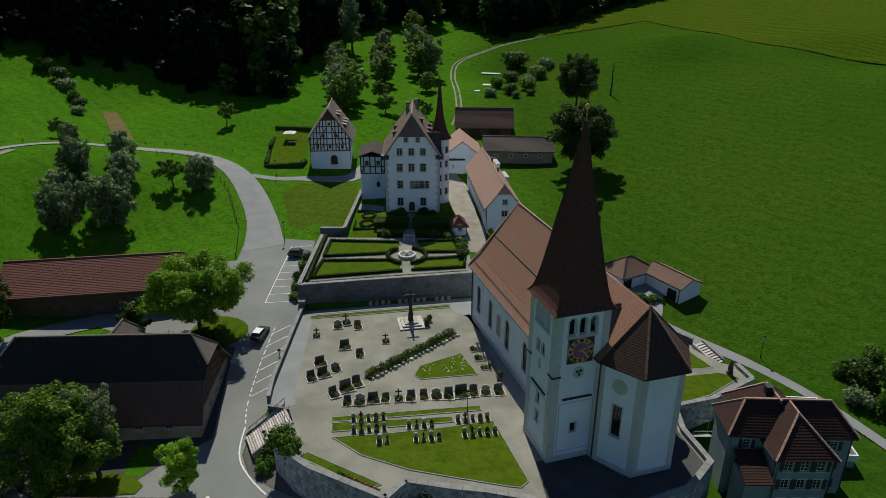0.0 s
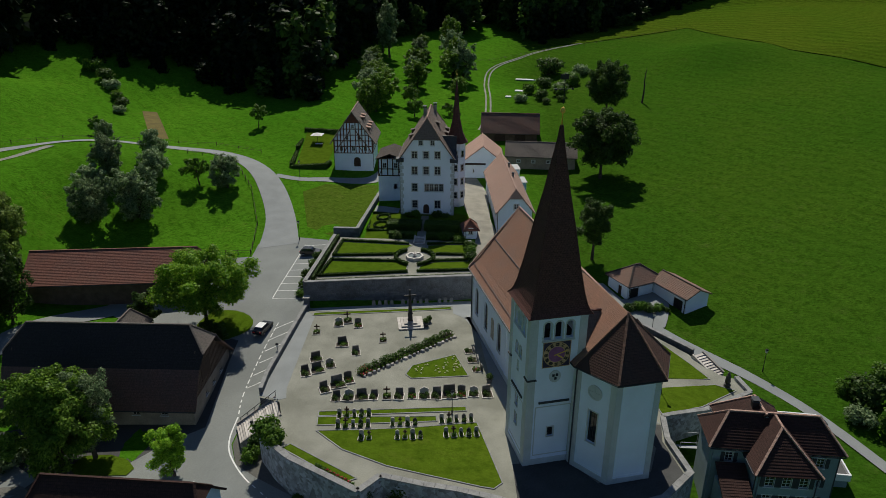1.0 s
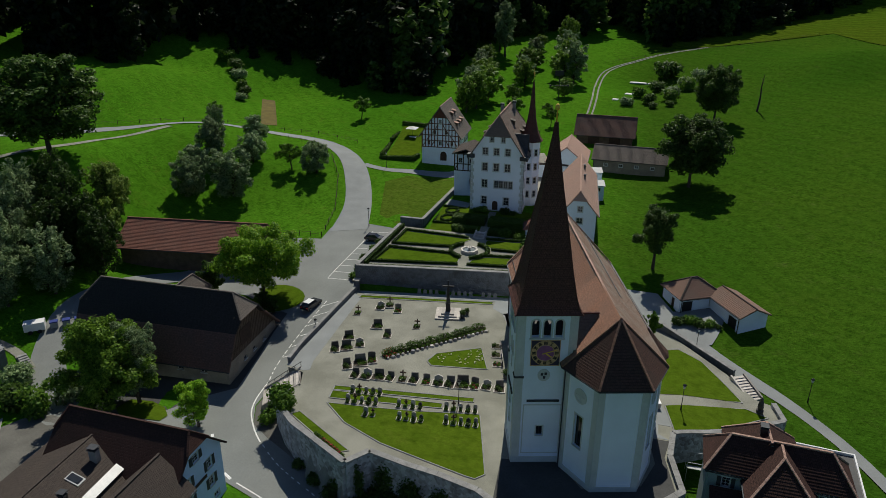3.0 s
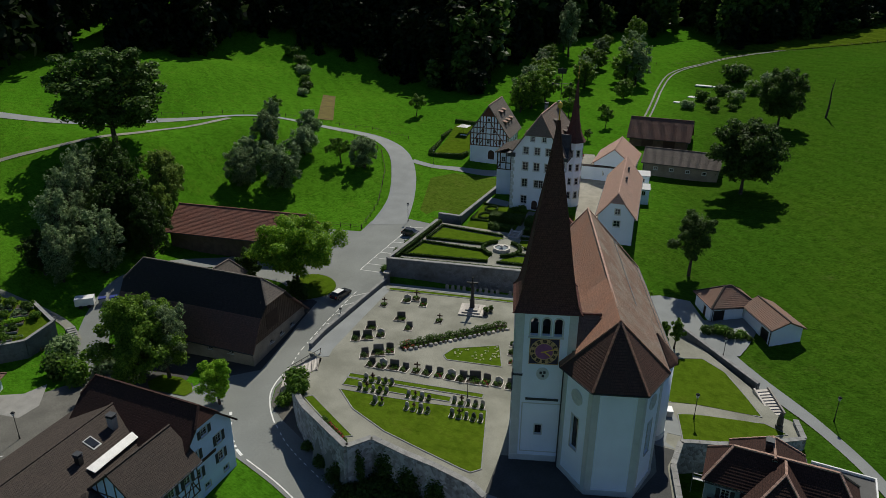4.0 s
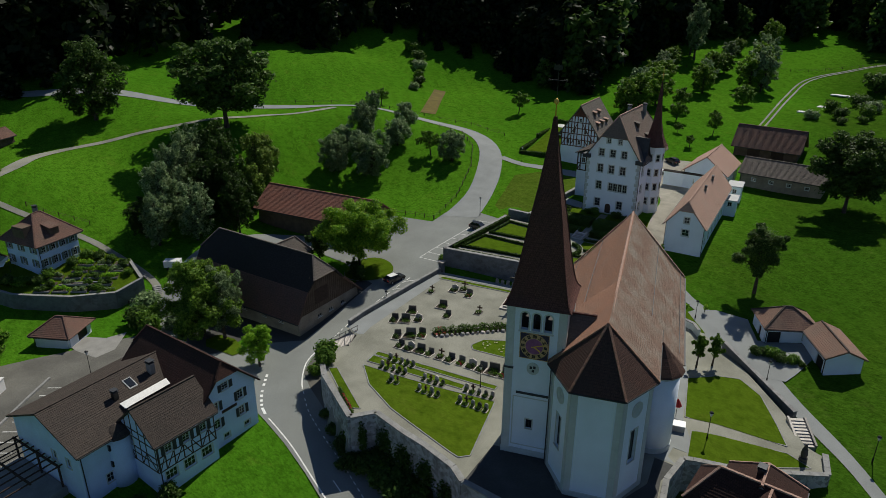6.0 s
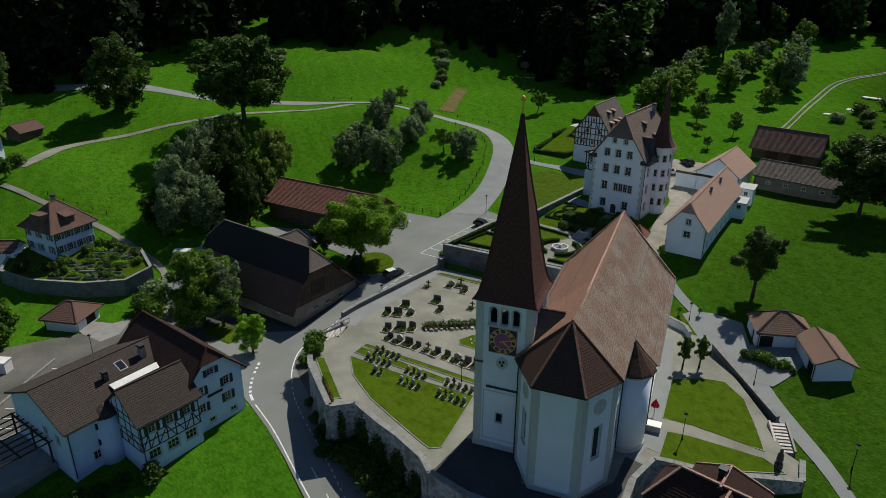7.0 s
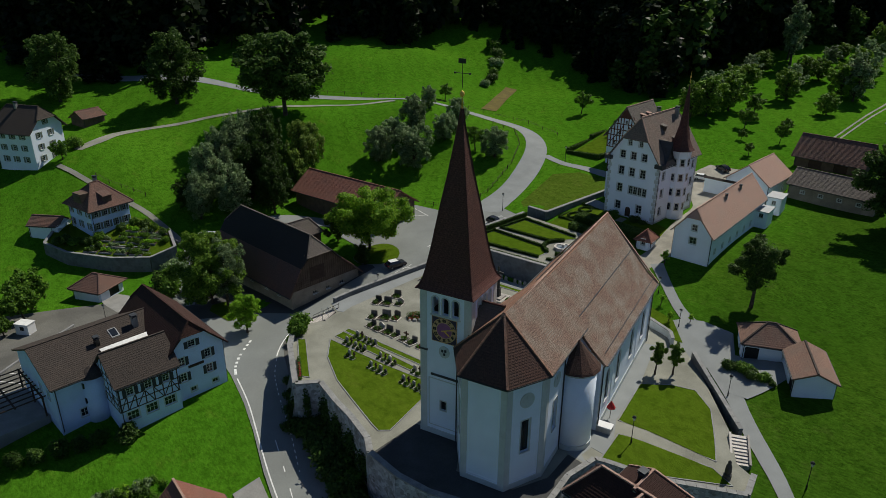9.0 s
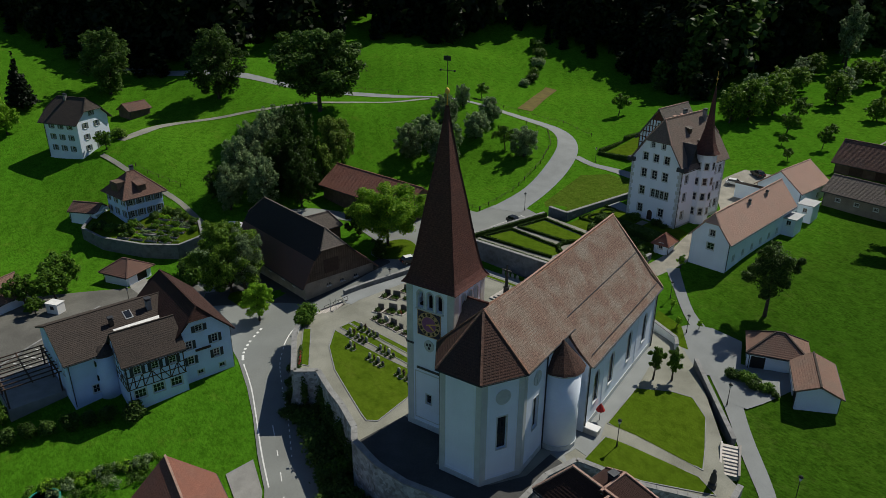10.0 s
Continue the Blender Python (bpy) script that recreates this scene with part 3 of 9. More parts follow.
def land(x, y):
    """Height of what one stands on."""
    if inside(x, y, YARD):
        return yard_z(x, y)
    if inside(x, y, GARDEN):
        return GARDEN_Z
    if inside(x, y, VILLA_PLOT):
        return villa_z(x, y)
    return ground_base(x, y)


def ground_z(x, y):
    """The ground sheet, which dips under the terraces."""
    z = ground_base(x, y)
    for poly, top in ((YARD_WIDE, 5.2), (GARDEN_WIDE, 8.6)):
        if inside(x, y, poly):
            z = min(z, top - (0.12 * max(0, x - 33) if top < 6 else 0))
    if inside(x, y, VILLA_PLOT):
        z = min(z, villa_z(x, y) - 0.5)
    return z + 0.12 * noise.noise(Vector((x * 0.09, y * 0.09, 0)))


YARD_WIDE, GARDEN_WIDE = grown(YARD, 0.4), grown(GARDEN, 0.4)


def axis_steps(lo, hi, step, far_lo, far_hi):
    a = list(np.arange(lo, hi + step, step))
    x, s = a[-1], step
    while x < far_hi:
        s *= 1.35
        x += s
        a.append(x)
    x, s = a[0], step
    while x > far_lo:
        s *= 1.35
        x -= s
        a.insert(0, x)
    return a


def ground_sheet():
    xs = axis_steps(-190, 130, 2.0, -2000, 2000)
    ys = axis_steps(10, 400, 2.0, -1200, 2600)
    g = Geo()
    g.v = [(x, y, ground_z(x, y)) for y in ys for x in xs]
    n = len(xs)
    g.f = [(j * n + i, j * n + i + 1, (j + 1) * n + i + 1, (j + 1) * n + i) for j in range(len(ys) - 1) for i in range(n - 1)]
    g.uv = [(0, 0)] * (4 * len(g.f))
    return g


I = Matrix.Identity(4)
solid("ground", ground_sheet(), GRASS, I, "green mown meadow rising gently to wooded hills", "meadow", kind="structure", smooth=True)

ROAD_AREA = [(-41.5, 132), (-41, 126), (-55, 125), (-58, 113), (-62, 104.5), (-56, 101.5), (-44, 100), (-38.5, 97.5), (-33.2, 96), (-32.8, 90), (-31.8, 82), (-31.0, 76),
             (-35, 72.5), (-40, 66), (-44, 60.8), (-31, 59.6), (-22, 58.4), (-15.2, 56.8), (-9.4, 55.0), (-1.9, 52.2), (4.4, 50.2), (16, 44), (34, 30), (38, 36), (20, 49.5), (8.1, 56.0),
             (-3.7, 60.2), (-10.4, 63.1), (-15.4, 65.2), (-21, 67.6), (-24.5, 69.6), (-26.2, 73), (-26.3, 77), (-25.0, 80), (-24.9, 97), (-24.9, 107.6), (-26.5, 132.8), (-33.5, 134.8)]
solid("road", sheet_geo(ROAD_AREA, 0.10, 1.6), ASPHALT, I, "grey asphalt village road with painted lines", "road", kind="structure")
solid("farmyard", sheet_geo([(-33.0, 97.0), (-32.0, 90), (-31.2, 82), (-30.2, 76.0), (-34.4, 71.9), (-39.4, 65.4), (-43.6, 60.4), (-50, 64), (-56, 66), (-60, 68.5), (-60.5, 73.5), (-45, 78.5), (-36.5, 80), (-36.5, 95.5)], 0.085, 1.6), ASPHALT_SHADE, I, "dark old asphalt farmyard beside the barn", "yard", kind="structure")
solid("path.005", strip_geo([(-59.5, 104.5, 4.5), (-68.5, 98, 4.2), (-71.5, 88.5, 4.2), (-69, 80, 4.6), (-64, 73, 5.5), (-56.5, 66.5, 5.5), (-50, 63, 5)], 0.12), ASPHALT, I, "grey asphalt lane behind the barn", "path", kind="structure")
UPPER_ROAD = [(-36.8, 131, 8.5), (-40.5, 145, 6.6), (-46.5, 159, 6.4), (-53.5, 170.5, 6.0), (-62, 178.5, 5.2), (-70.5, 181.5, 4.6), (-79, 178.5, 4.6), (-88, 172.5, 4.3), (-98, 165.5, 4.2),
              (-109, 159.5, 4), (-126, 146.5, 4), (-150, 121, 4), (-185, 85, 4)]
solid("road.001", strip_geo(UPPER_ROAD, 0.13), ASPHALT_PATH, I, "pale narrow asphalt lane curving uphill through meadows", "road", kind="structure")
solid("path", strip_geo([(-101, 158, 3.0), (-106.5, 142, 1.9), (-107.5, 129, 1.7), (-115, 119.5, 1.7), (-124.7, 109.5, 1.7), (-129, 100, 1.7), (-131.5, 92, 1.9), (-131.2, 83.5, 3.2), (-127, 76.5, 4.0), (-124.4, 71.0, 3.0)], 0.13), GRAVEL, I, "pale gravel farm path", "path", kind="structure")
solid("path.001", strip_geo([(-48.5, 168.5, 2.4), (-42, 168, 2.4), (-35.5, 169.5, 3), (-24, 170.5, 5), (-21, 180, 3)], 0.12), ASPHALT_PATH, I, "pale asphalt path to the half-timbered house", "path", kind="structure")
solid("path.002", strip_geo([(-119.5, 64.5, 1.3), (-112, 66.2, 1.3), (-106.7, 67.6, 1.3), (-99, 70.6, 1.3), (-91, 73.3, 1.3), (-85, 74.3, 1.3), (-77, 75.0, 1.3), (-71, 74.4, 1.4), (-66.5, 72.0, 2)], 0.16), GRAVEL, I, "narrow gravel footpath beside the villa garden", "path", kind="structure")
solid("path.003", strip_geo([(8.5, 131, 2.4), (13, 126.5, 1.9), (18.8, 121.0, 1.8), (24.2, 117.2, 2.4), (30, 111.8, 3.4), (35.6, 106.2, 2.6), (38.6, 102.9, 2.2), (41.8, 99.4, 2.2), (45.6, 95.6, 2.1), (49.2, 91.7, 1.8), (54.5, 84.5, 1.7), (60.5, 73, 1.7), (65, 64, 1.7)], 0.12), ASPHALT_PATH, I, "pale asphalt footpath past the church", "path", kind="structure")
solid("path.004", sheet_geo([(21, 118.5), (17.5, 114), (24.3, 111.8), (28.6, 108.5), (31, 109.5), (35.6, 105.6), (38.0, 106.0), (38.9, 108.4), (39.6, 110.8), (40.2, 113.4), (38.4, 117.0), (32.0, 114.5), (29.2, 119.6), (24.0, 119.8)], 0.14, 1.2), ASPHALT_PATH, I, "pale asphalt forecourt before the outbuildings", "forecourt", kind="structure")
solid("courtyard", strip_geo([(6.0, 127.5, 4.0), (6.8, 135, 4.6), (5.2, 143, 4.6), (4.0, 152, 6.0), (2.2, 164, 7.5), (-3, 175, 12), (-6.5, 184, 13), (-8, 193, 9)], 0.12), COBBLE, I, "pale cobbled castle lane between buildings", "courtyard", kind="structure")
for side in (-0.8, 0.8):
    solid("track", strip_geo([(3.4 + side, 214, 0.6), (5.0 + side, 228, 0.6), (4.8 + side, 250, 0.6), (3.6 + side, 276, 0.6), (4.4 + side, 293, 0.6), (8.6 + side, 302.5, 0.6), (16 + side, 310, 0.6), (27 + side, 321, 0.6), (46 + side, 334, 0.5)], 0.1, steps=1),
          GRAVEL, I, "pale wheel track of a field path through grass", "track", kind="structure")
solid("field", sheet_geo([(20, 330), (48, 334), (97, 351), (119, 283), (150, 252), (300, 150), (420, 300), (240, 430), (120, 420), (60, 375)], 0.25, 8), FIELD, I, "dry yellow-green mown field on the slope", "field", kind="structure")
solid("field.001", sheet_geo([(-108.5, 219), (-104.5, 221), (-86, 189), (-90, 186)], 0.12, 3), material("stubble", (0.135, 0.108, 0.020), 0.95, vary=0.3, scale=0.4, fine=4, bump=0.4), I, "strip of brown stubble in the meadow", "field", kind="structure")

solid("bank", sheet_geo([(-33.0, 140), (-26.2, 134.6), (-21.2, 135), (-20.2, 156), (-21.5, 166.6), (-35, 166.2), (-39.2, 160)], 0.09, 2.5), BANK, I, "rough brownish grass bank below the castle", "bank", kind="structure")

# churchyard and castle garden terraces
solid("churchyard", sheet_geo(YARD, 0, 2.0, yard_z), GRAVEL, I, "pale gravel churchyard on a walled terrace", "churchyard", kind="structure")
solid("castle_garden", sheet_geo(GARDEN, 0, 3.0, lambda x, y: GARDEN_Z), GRAVEL, I, "gravel ground of the walled castle garden", "garden", kind="structure")


def terrace_wall(name, line, top, thick, mat, label, coping=0.0, low=1.2, base=None):
    """A wall along a line, from below the ground to top (a number or a function), with coping stones."""
    ob = thing(name, I, label, "wall", kind="structure")
    g, c = Geo(), Geo()
    tf = top if callable(top) else (lambda x, y: top)
    for i in range(len(line) - 1):
        a, b = Vector(line[i]), Vector(line[i + 1])
        d = (b - a)
        n = Vector((d.y, -d.x)).normalized() * thick / 2
        seg = max(1, int(d.length / 4))
        for s in range(seg):
            p, q = a.lerp(b, s / seg), a.lerp(b, (s + 1) / seg)
            quad = [(p.x + n.x, p.y + n.y), (q.x + n.x, q.y + n.y), (q.x - n.x, q.y - n.y), (p.x - n.x, p.y - n.y)]
            tops = [tf(*p), tf(*q), tf(*q), tf(*p)]
            lows = [min((base or ground_base)(p.x + 3 * k * n.x, p.y + 3 * k * n.y) for k in (-1, 0, 1)) - low for p in (p, q, q, p)]
            g.prism(quad, lows, tops)
        if coping:
            k = Vector((d.y, -d.x)).normalized() * (thick / 2 + 0.06)
            m = max(1, int(d.length / 1.1))
            for s in range(m):
                p, q = a.lerp(b, (s + 0.01) / m), a.lerp(b, (s + 0.985) / m)
                quad = [(p.x + k.x, p.y + k.y), (q.x + k.x, q.y + k.y), (q.x - k.x, q.y - k.y), (p.x - k.x, p.y - k.y)]
                c.prism(quad, [tf(*p) - 0.02, tf(*q) - 0.02, tf(*q) - 0.02, tf(*p) - 0.02], [tf(*p) + coping, tf(*q) + coping, tf(*q) + coping, tf(*p) + coping])
    part("masonry", g, mat, ob)
    if coping:
        part("coping", c, COPING, ob, "row of grey coping stones")
    return ob


terrace_wall("wall_west", YARD[0:3] + [(-23.9, 79.6)], lambda x, y: 7.0, 0.45, STONE_DARK, "low dark stone wall along the road", 0.12)
terrace_wall("wall_south_west", YARD[6:10], 6.9, 0.7, STONE, "high rubble retaining wall of the churchyard", 0.12)
terrace_wall("wall_south", YARD[9:19], 6.9, 0.7, STONE, "high rubble retaining wall below the church", 0.12)
terrace_wall("wall_south_east", YARD[18:24], lambda x, y: yard_z(x, y) + 0.5, 0.6, STONE, "pale retaining wall beside the church lawn", 0.1)
terrace_wall("wall_east", [(40.7, 97.9), (28.3, 108.2)], lambda x, y: 7.6 - 0.15 * (x - 28.3), 0.5, STONE_DARK, "dark stone wall along the footpath", 0.1)
terrace_wall("garden_wall_south", [(-25.0, 108.2), (-13.4, 110.4), (5.2, 113.7)], 10.1, 0.6, STONE_DARK, "high dark retaining wall of the castle garden", 0.14, base=lambda x, y: 5.6)
terrace_wall("garden_wall_west", [(-24.7, 131.4), (-25.0, 108.2)], 10.1, 0.6, STONE_DARK, "stone wall beside the parking bays", 0.14)
terrace_wall("garden_wall_east", [(5.1, 113.7), (4.8, 122), (3.4, 131.0)], 9.9, 0.5, STONE_DARK, "garden wall along the castle lane", 0.12)
terrace_wall("garden_wall_north", [(-25.5, 133.8), (-20.5, 133.9), (-19.4, 157.0)], lambda x, y: 10.7 + max(0, y - 134) * 0.03, 0.6, STONE_DARK, "weathered wall beside the castle meadow", 0.14)
terrace_wall("villa_wall", VILLA_PLOT[8:9] + VILLA_PLOT[0:6], lambda x, y: villa_z(x, y) + 0.3, 0.5, STONE_DARK, "curved stone retaining wall of the villa garden", 0.06)
solid("villa_garden", sheet_geo(VILLA_PLOT, 0, 2.0, villa_z), LAWN, I, "green plot of a walled kitchen garden", "garden", kind="structure")


def lawn(poly, label, mat=LAWN, lift=0.05, rim=True):
    ob = thing("lawn", I, label, "lawn", kind="structure")
    part("turf", sheet_geo(poly, lift, 1.5), mat, ob)
    if rim:
        g = Geo()
        for i in range(len(poly)):
            a, b = Vector(poly[i]), Vector(poly[(i + 1) % len(poly)])
            g.bar((a.x, a.y, land(*a) + 0.02), (b.x, b.y, land(*b) + 0.02), 0.14, 0.14)
        part("edging", g, COPING, ob, "thin stone edging")


lawn([(-14.0, 71.9), (-9.9, 68.5), (-3.8, 65.9), (1.2, 64.7), (7.8, 63.2), (9.2, 63.0), (10.2, 64.1), (7.3, 73.8), (6.8, 75.4), (-1.6, 73.6), (-8, 72.6)], "mown green lawn with grave rows")
lawn([(-14.5, 74.8), (-14.2, 73.0), (1.5, 75.2), (1.3, 76.3), (-14.4, 74.0)][0:4], "narrow strip of mown lawn between graves")
lawn([(-14.7, 76.0), (-14.5, 75.0), (5.3, 77.8), (5.2, 78.8)], "narrow strip of mown lawn beside the gravel")
lawn([(-4.1, 86.1), (-3.1, 85.1), (5.2, 86.5), (2.9, 92.3), (-3.4, 88.6)], "small triangular lawn set with white flowers")
lawn([(-22.4, 103.0), (1.2, 107.4), (1.2, 108.3), (-22.4, 104.0)], "narrow strip of lawn under the garden wall")
lawn([(-17.5, 68.1), (-8.4, 62.6), (-7.0, 63.4), (-16.6, 69.0)], "narrow strip of lawn along the parapet")
lawn([(29.0, 87.3), (26.4, 96.8), (29.6, 99.8), (32.6, 101.0), (36.0, 98.9), (39.2, 93.8), (41.2, 90.2)], "mown lawn beside the church choir")
lawn([(31.8, 79.4), (30.6, 84.9), (41.5, 88.8), (44.4, 88.0), (38.0, 82.4)], "mown lawn above the retaining wall")
lawn([(-22.6, 119.3), (-23.2, 112.3), (-7.8, 115.4), (-7.8, 118.2), (-10.2, 119.8)], "clipped garden lawn framed by hedges")
lawn([(-22.5, 129.0), (-22.6, 122.0), (-10.4, 123.4), (-9.2, 126.3), (-8.0, 128.4)], "clipped garden lawn framed by hedges")
lawn([(-5.6, 116.0), (3.9, 117.4), (4.0, 121.4), (-3.0, 120.2), (-5.4, 118.2)], "clipped garden lawn framed by hedges")
lawn([(-3.0, 124.4), (3.6, 124.6), (2.4, 129.6), (-5.0, 128.6), (-4.8, 126.6)], "clipped garden lawn framed by hedges")
ISLAND = [(-37.6 + 4.9 * math.cos(t * math.pi / 10) + 0.6 * math.cos(2 * t * math.pi / 10), 100.0 + 4.6 * math.sin(t * math.pi / 10)) for t in range(20)]
lawn(ISLAND, "rounded lawn island around a lime tree", LAWN, 0.2)
lawn([(-45.8, 67.2), (-45, 69.5), (-41.4, 69.8), (-38.6, 68.9), (-37.0, 67.4), (-37.4, 66.1), (-43.8, 65.7)], "small patch of lawn beside the barn", LAWN, 0.2, False)

solid("castle_terrace", sheet_geo([(-18.9, 131.9), (3.0, 131.9), (4.2, 138), (3.2, 144.8), (-19.0, 150.0)], 0.1, 2.0), LAWN, I, "grass terrace before the castle front", "terrace", kind="structure")
solid("path.006", sheet_geo([(-7.9, 131.6), (-5.9, 131.6), (-6.2, 143.4), (-7.8, 143.4)], 0.13, 1.5), GRAVEL, I, "gravel walk up to the castle door", "path", kind="structure")
solid("path.007", sheet_geo([(-19.0, 145.3), (-13.2, 144.6), (-13.2, 147.5), (-19.0, 150.0)], 0.13, 1.5), ASPHALT_PATH, I, "pale paved corner beside the castle", "path", kind="structure")
solid("driveway", sheet_geo([(-1.6, 51.4), (-1.4, 47.4), (6.5, 46.0), (12, 42.5), (16, 43.6), (4.4, 49.9)], 0.11, 1.5), CONCRETE, I, "pale concrete drive beside the road", "drive", kind="structure")

solid("pavement", sheet_geo([(-15.6, 65.0), (-20.9, 67.3), (-24.3, 69.3), (-26.0, 72.9), (-26.1, 77.1), (-24.7, 79.8), (-23.4, 78.6), (-20.6, 75.4), (-21.2, 70.6), (-18.5, 67.3), (-16.0, 65.4)], 0.13, 1.2, ground_base), LOT, I, "worn asphalt pavement below the churchyard wall", "pavement", kind="structure")
solid("driveway.001", sheet_geo([(-66.4, 53.7), (-66.9, 56.7), (-62.7, 58.8), (-61.5, 62.0), (-57.4, 57.3), (-57.4, 53.9), (-62.8, 53.4)], 0.14, 1.5), CONCRETE, I, "pale concrete drive before the small garage", "drive", kind="structure")

# painted lines
def line_paint(pts, width, label="white painted road line", dash=None):
    if not dash:
        solid("road_marking", strip_geo([(x, y, width) for x, y in pts], 0.13, steps=1, soft=1.0), PAINT, I, label, "marking", "road markings", kind="structure")
        return
    p = smooth_line(pts, 0.5)
    run, start = 0.0, None
    for a, b in zip(p, p[1:]):
        d = math.dist(a, b)
        k = int(run / dash[0]) * dash[0]
        if run - k < dash[1]:
            if start is None:
                start = a
            end = b
        elif start is not None:
            solid("road_marking", strip_geo([(*start, width), (*end, width)], 0.13, steps=1, soft=0.6), PAINT, I, label, "marking", "road markings", kind="structure")
            start = None
        run += d


for k in range(9):
    y = 108.4 + 2.75 * k
    line_paint([(-31.2 + 0.02 * k, y), (-25.9 - 0.1 * k, y + 0.25)], 0.14, "white painted parking bay line")
line_paint([(-31.2, 108.4), (-31.0, 131.0)], 0.14, "white painted parking bay line")
for k in range(6):
    y = 84.8 + 2.9 * k
    line_paint([(-28.0, y), (-25.4, y + 2.4)], 0.14, "white painted parking bay line")
line_paint([(-27.9, 101), (-28.3, 92), (-28.1, 83.5), (-27.2, 78.5)], 0.16, "dashed white edge line", (1.4, 0.8))
line_paint([(-27.2, 78.5), (-26.9, 74.5), (-25.9, 71.4), (-23.5, 68.2), (-21.5, 66.3)], 0.2)
line_paint([(-21, 66), (-17.1, 63.3), (-11.2, 60.8), (-6, 58.9), (2, 55.4)], 0.14, "dashed white edge line", (1.2, 0.6))
line_paint([(-5.8, 56.4), (0, 54.3), (6, 52), (20, 46.4)], 0.14, "dashed white centre line", (4.5, 1.6))
line_paint([(-28.5, 65.6), (-25.6, 62.0), (-22.8, 59.6), (-20.5, 58.7)], 0.4, "broken white stop line", (1.0, 0.55))
line_paint([(-20.5, 58.7), (-14.8, 57.3), (-9.2, 55.4), (-1.9, 52.8), (4.4, 50.8)], 0.2)
line_paint([(-45.2, 121.4), (-49.2, 119.4)], 0.14, "white painted parking bay line")
line_paint([(-45.2, 121.4), (-52, 123.2)], 0.14, "white painted parking bay line")


# ---- houses ----
def arch(u, z0, w, h, n=6):
    """Outline of a round-arched opening."""
    r = w / 2
    return [(u - r, z0), (u + r, z0)] + [(u + r * math.cos(math.pi * k / n), z0 + h - r + r * math.sin(math.pi * k / n)) for k in range(n + 1)]


def rect(u, z0, w, h):
    return [(u - w / 2, z0), (u + w / 2, z0), (u + w / 2, z0 + h), (u - w / 2, z0 + h)]


WINDOWS = {}


def window_meshes(w, h, bars, arched, frame_mat, surround, shutters):
    """Shared meshes of one kind of window: frame with bars, pane, stone surround, shutters, sill."""
    key = (w, h, bars, arched, frame_mat.name, surround.name if surround else "", shutters.name if shutters else "")
    if key in WINDOWS:
        return WINDOWS[key]
    f, p = Geo(), Geo()
    hole = arch(0, 0, w, h) if arched else rect(0, 0, w, h)
    t = 0.07 if w > 0.6 else 0.05
    small = [(u * (1 - 2 * t / w), t + z * (1 - 2 * t / h)) for u, z in hole]
    f.panel(hole, [small], 0.07)
    cols, rows = bars
    for c in range(1, cols):
        u = -w / 2 + w * c / cols
        f.box(u - 0.025, 0.01, t, u + 0.025, 0.06, h - t - (0.25 * w if arched else 0))
    for r in range(1, rows):
        z = h * r / rows
        f.box(-w / 2 + t, 0.015, z - 0.02, w / 2 - t, 0.055, z + 0.02)
    p.panel([(u, z) for u, z in small], [], 0.012)
    out = {"frame": f.mesh("window", frame_mat), "pane": p.mesh("pane", GLASS)}
    if surround:
        s = Geo()
        b = 0.14
        big = arch(0, -b, w + 2 * b, h + 2 * b) if arched else rect(0, -b, w + 2 * b, h + 2 * b)
        s.panel(big, [hole], 0.06)
        out["surround"] = s.mesh("surround", surround)
    if shutters:
        sh = Geo()
        sh.box(0, 0, 0, w / 2, 0.05, h)
        for k in range(5):
            z = 0.08 + k * (h - 0.1) / 5
            sh.box(0.05, -0.012, z, w / 2 - 0.05, 0, z + (h - 0.1) / 5 - 0.06)
        out["shutter"] = sh.mesh("shutter", shutters)
    sl = Geo()
    sl.box(-w / 2 - 0.12, -0.12, -0.09, w / 2 + 0.12, 0.1, 0)
    out["sill"] = sl.mesh("sill", surround or PLASTER_GREY)
    WINDOWS[key] = out
    return out


def add_window(parent, face, u, z0, w, h, bars=(2, 3), arched=False, frame_mat=None, surround=PLASTER_GREY, shutters=None, deep=0.12):
    """A window in the opening at u, z0 of a wall face."""
    ms = window_meshes(round(w, 2), round(h, 2), bars, arched, frame_mat or FRAME, surround, shutters)
    win = part("window", ms["frame"], None, parent, m=face @ Matrix.Translation((u, deep, z0)))
    part("pane", ms["pane"], None, win, m=Matrix.Translation((0, 0.035, 0)))
    if surround:
        part("surround", ms["surround"], None, win, "grey stone surround", m=Matrix.Translation((0, -deep - 0.045, 0)))
    part("sill", ms["sill"], None, win, m=Matrix.Translation((0, -deep, -0.005)))
    if shutters:
        for s in (-1, 1):
            part("shutter", ms["shutter"], None, win, "dark louvred shutter", m=Matrix.Translation((-w - 0.06 if s < 0 else w / 2 + 0.06, -deep - 0.06, 0)) if s > 0 else Matrix.Translation((-w - 0.06, -deep - 0.06, 0)))
    return win


def add_door(parent, face, u, w, h, mat, arched=False, z0=0.0):
    g = Geo()
    hole = arch(u, z0, w, h) if arched else rect(u, z0, w, h)
    g.panel(hole, [], 0.08)
    n = max(2, int(w / 0.3))
    for k in range(1, n):
        x = u - w / 2 + w * k / n
        g.box(x - 0.015, -0.02, z0 + 0.05, x + 0.015, 0, z0 + h - 0.1 - (w * 0.3 if arched else 0))
    d = part("door", g, mat, parent, m=face @ Matrix.Translation((0, 0.15, 0)))
    part("handle", Geo().box(u + w * 0.32, -0.07, z0 + 1.0, u + w * 0.36, -0.02, z0 + 1.15), METAL, d, "metal handle")


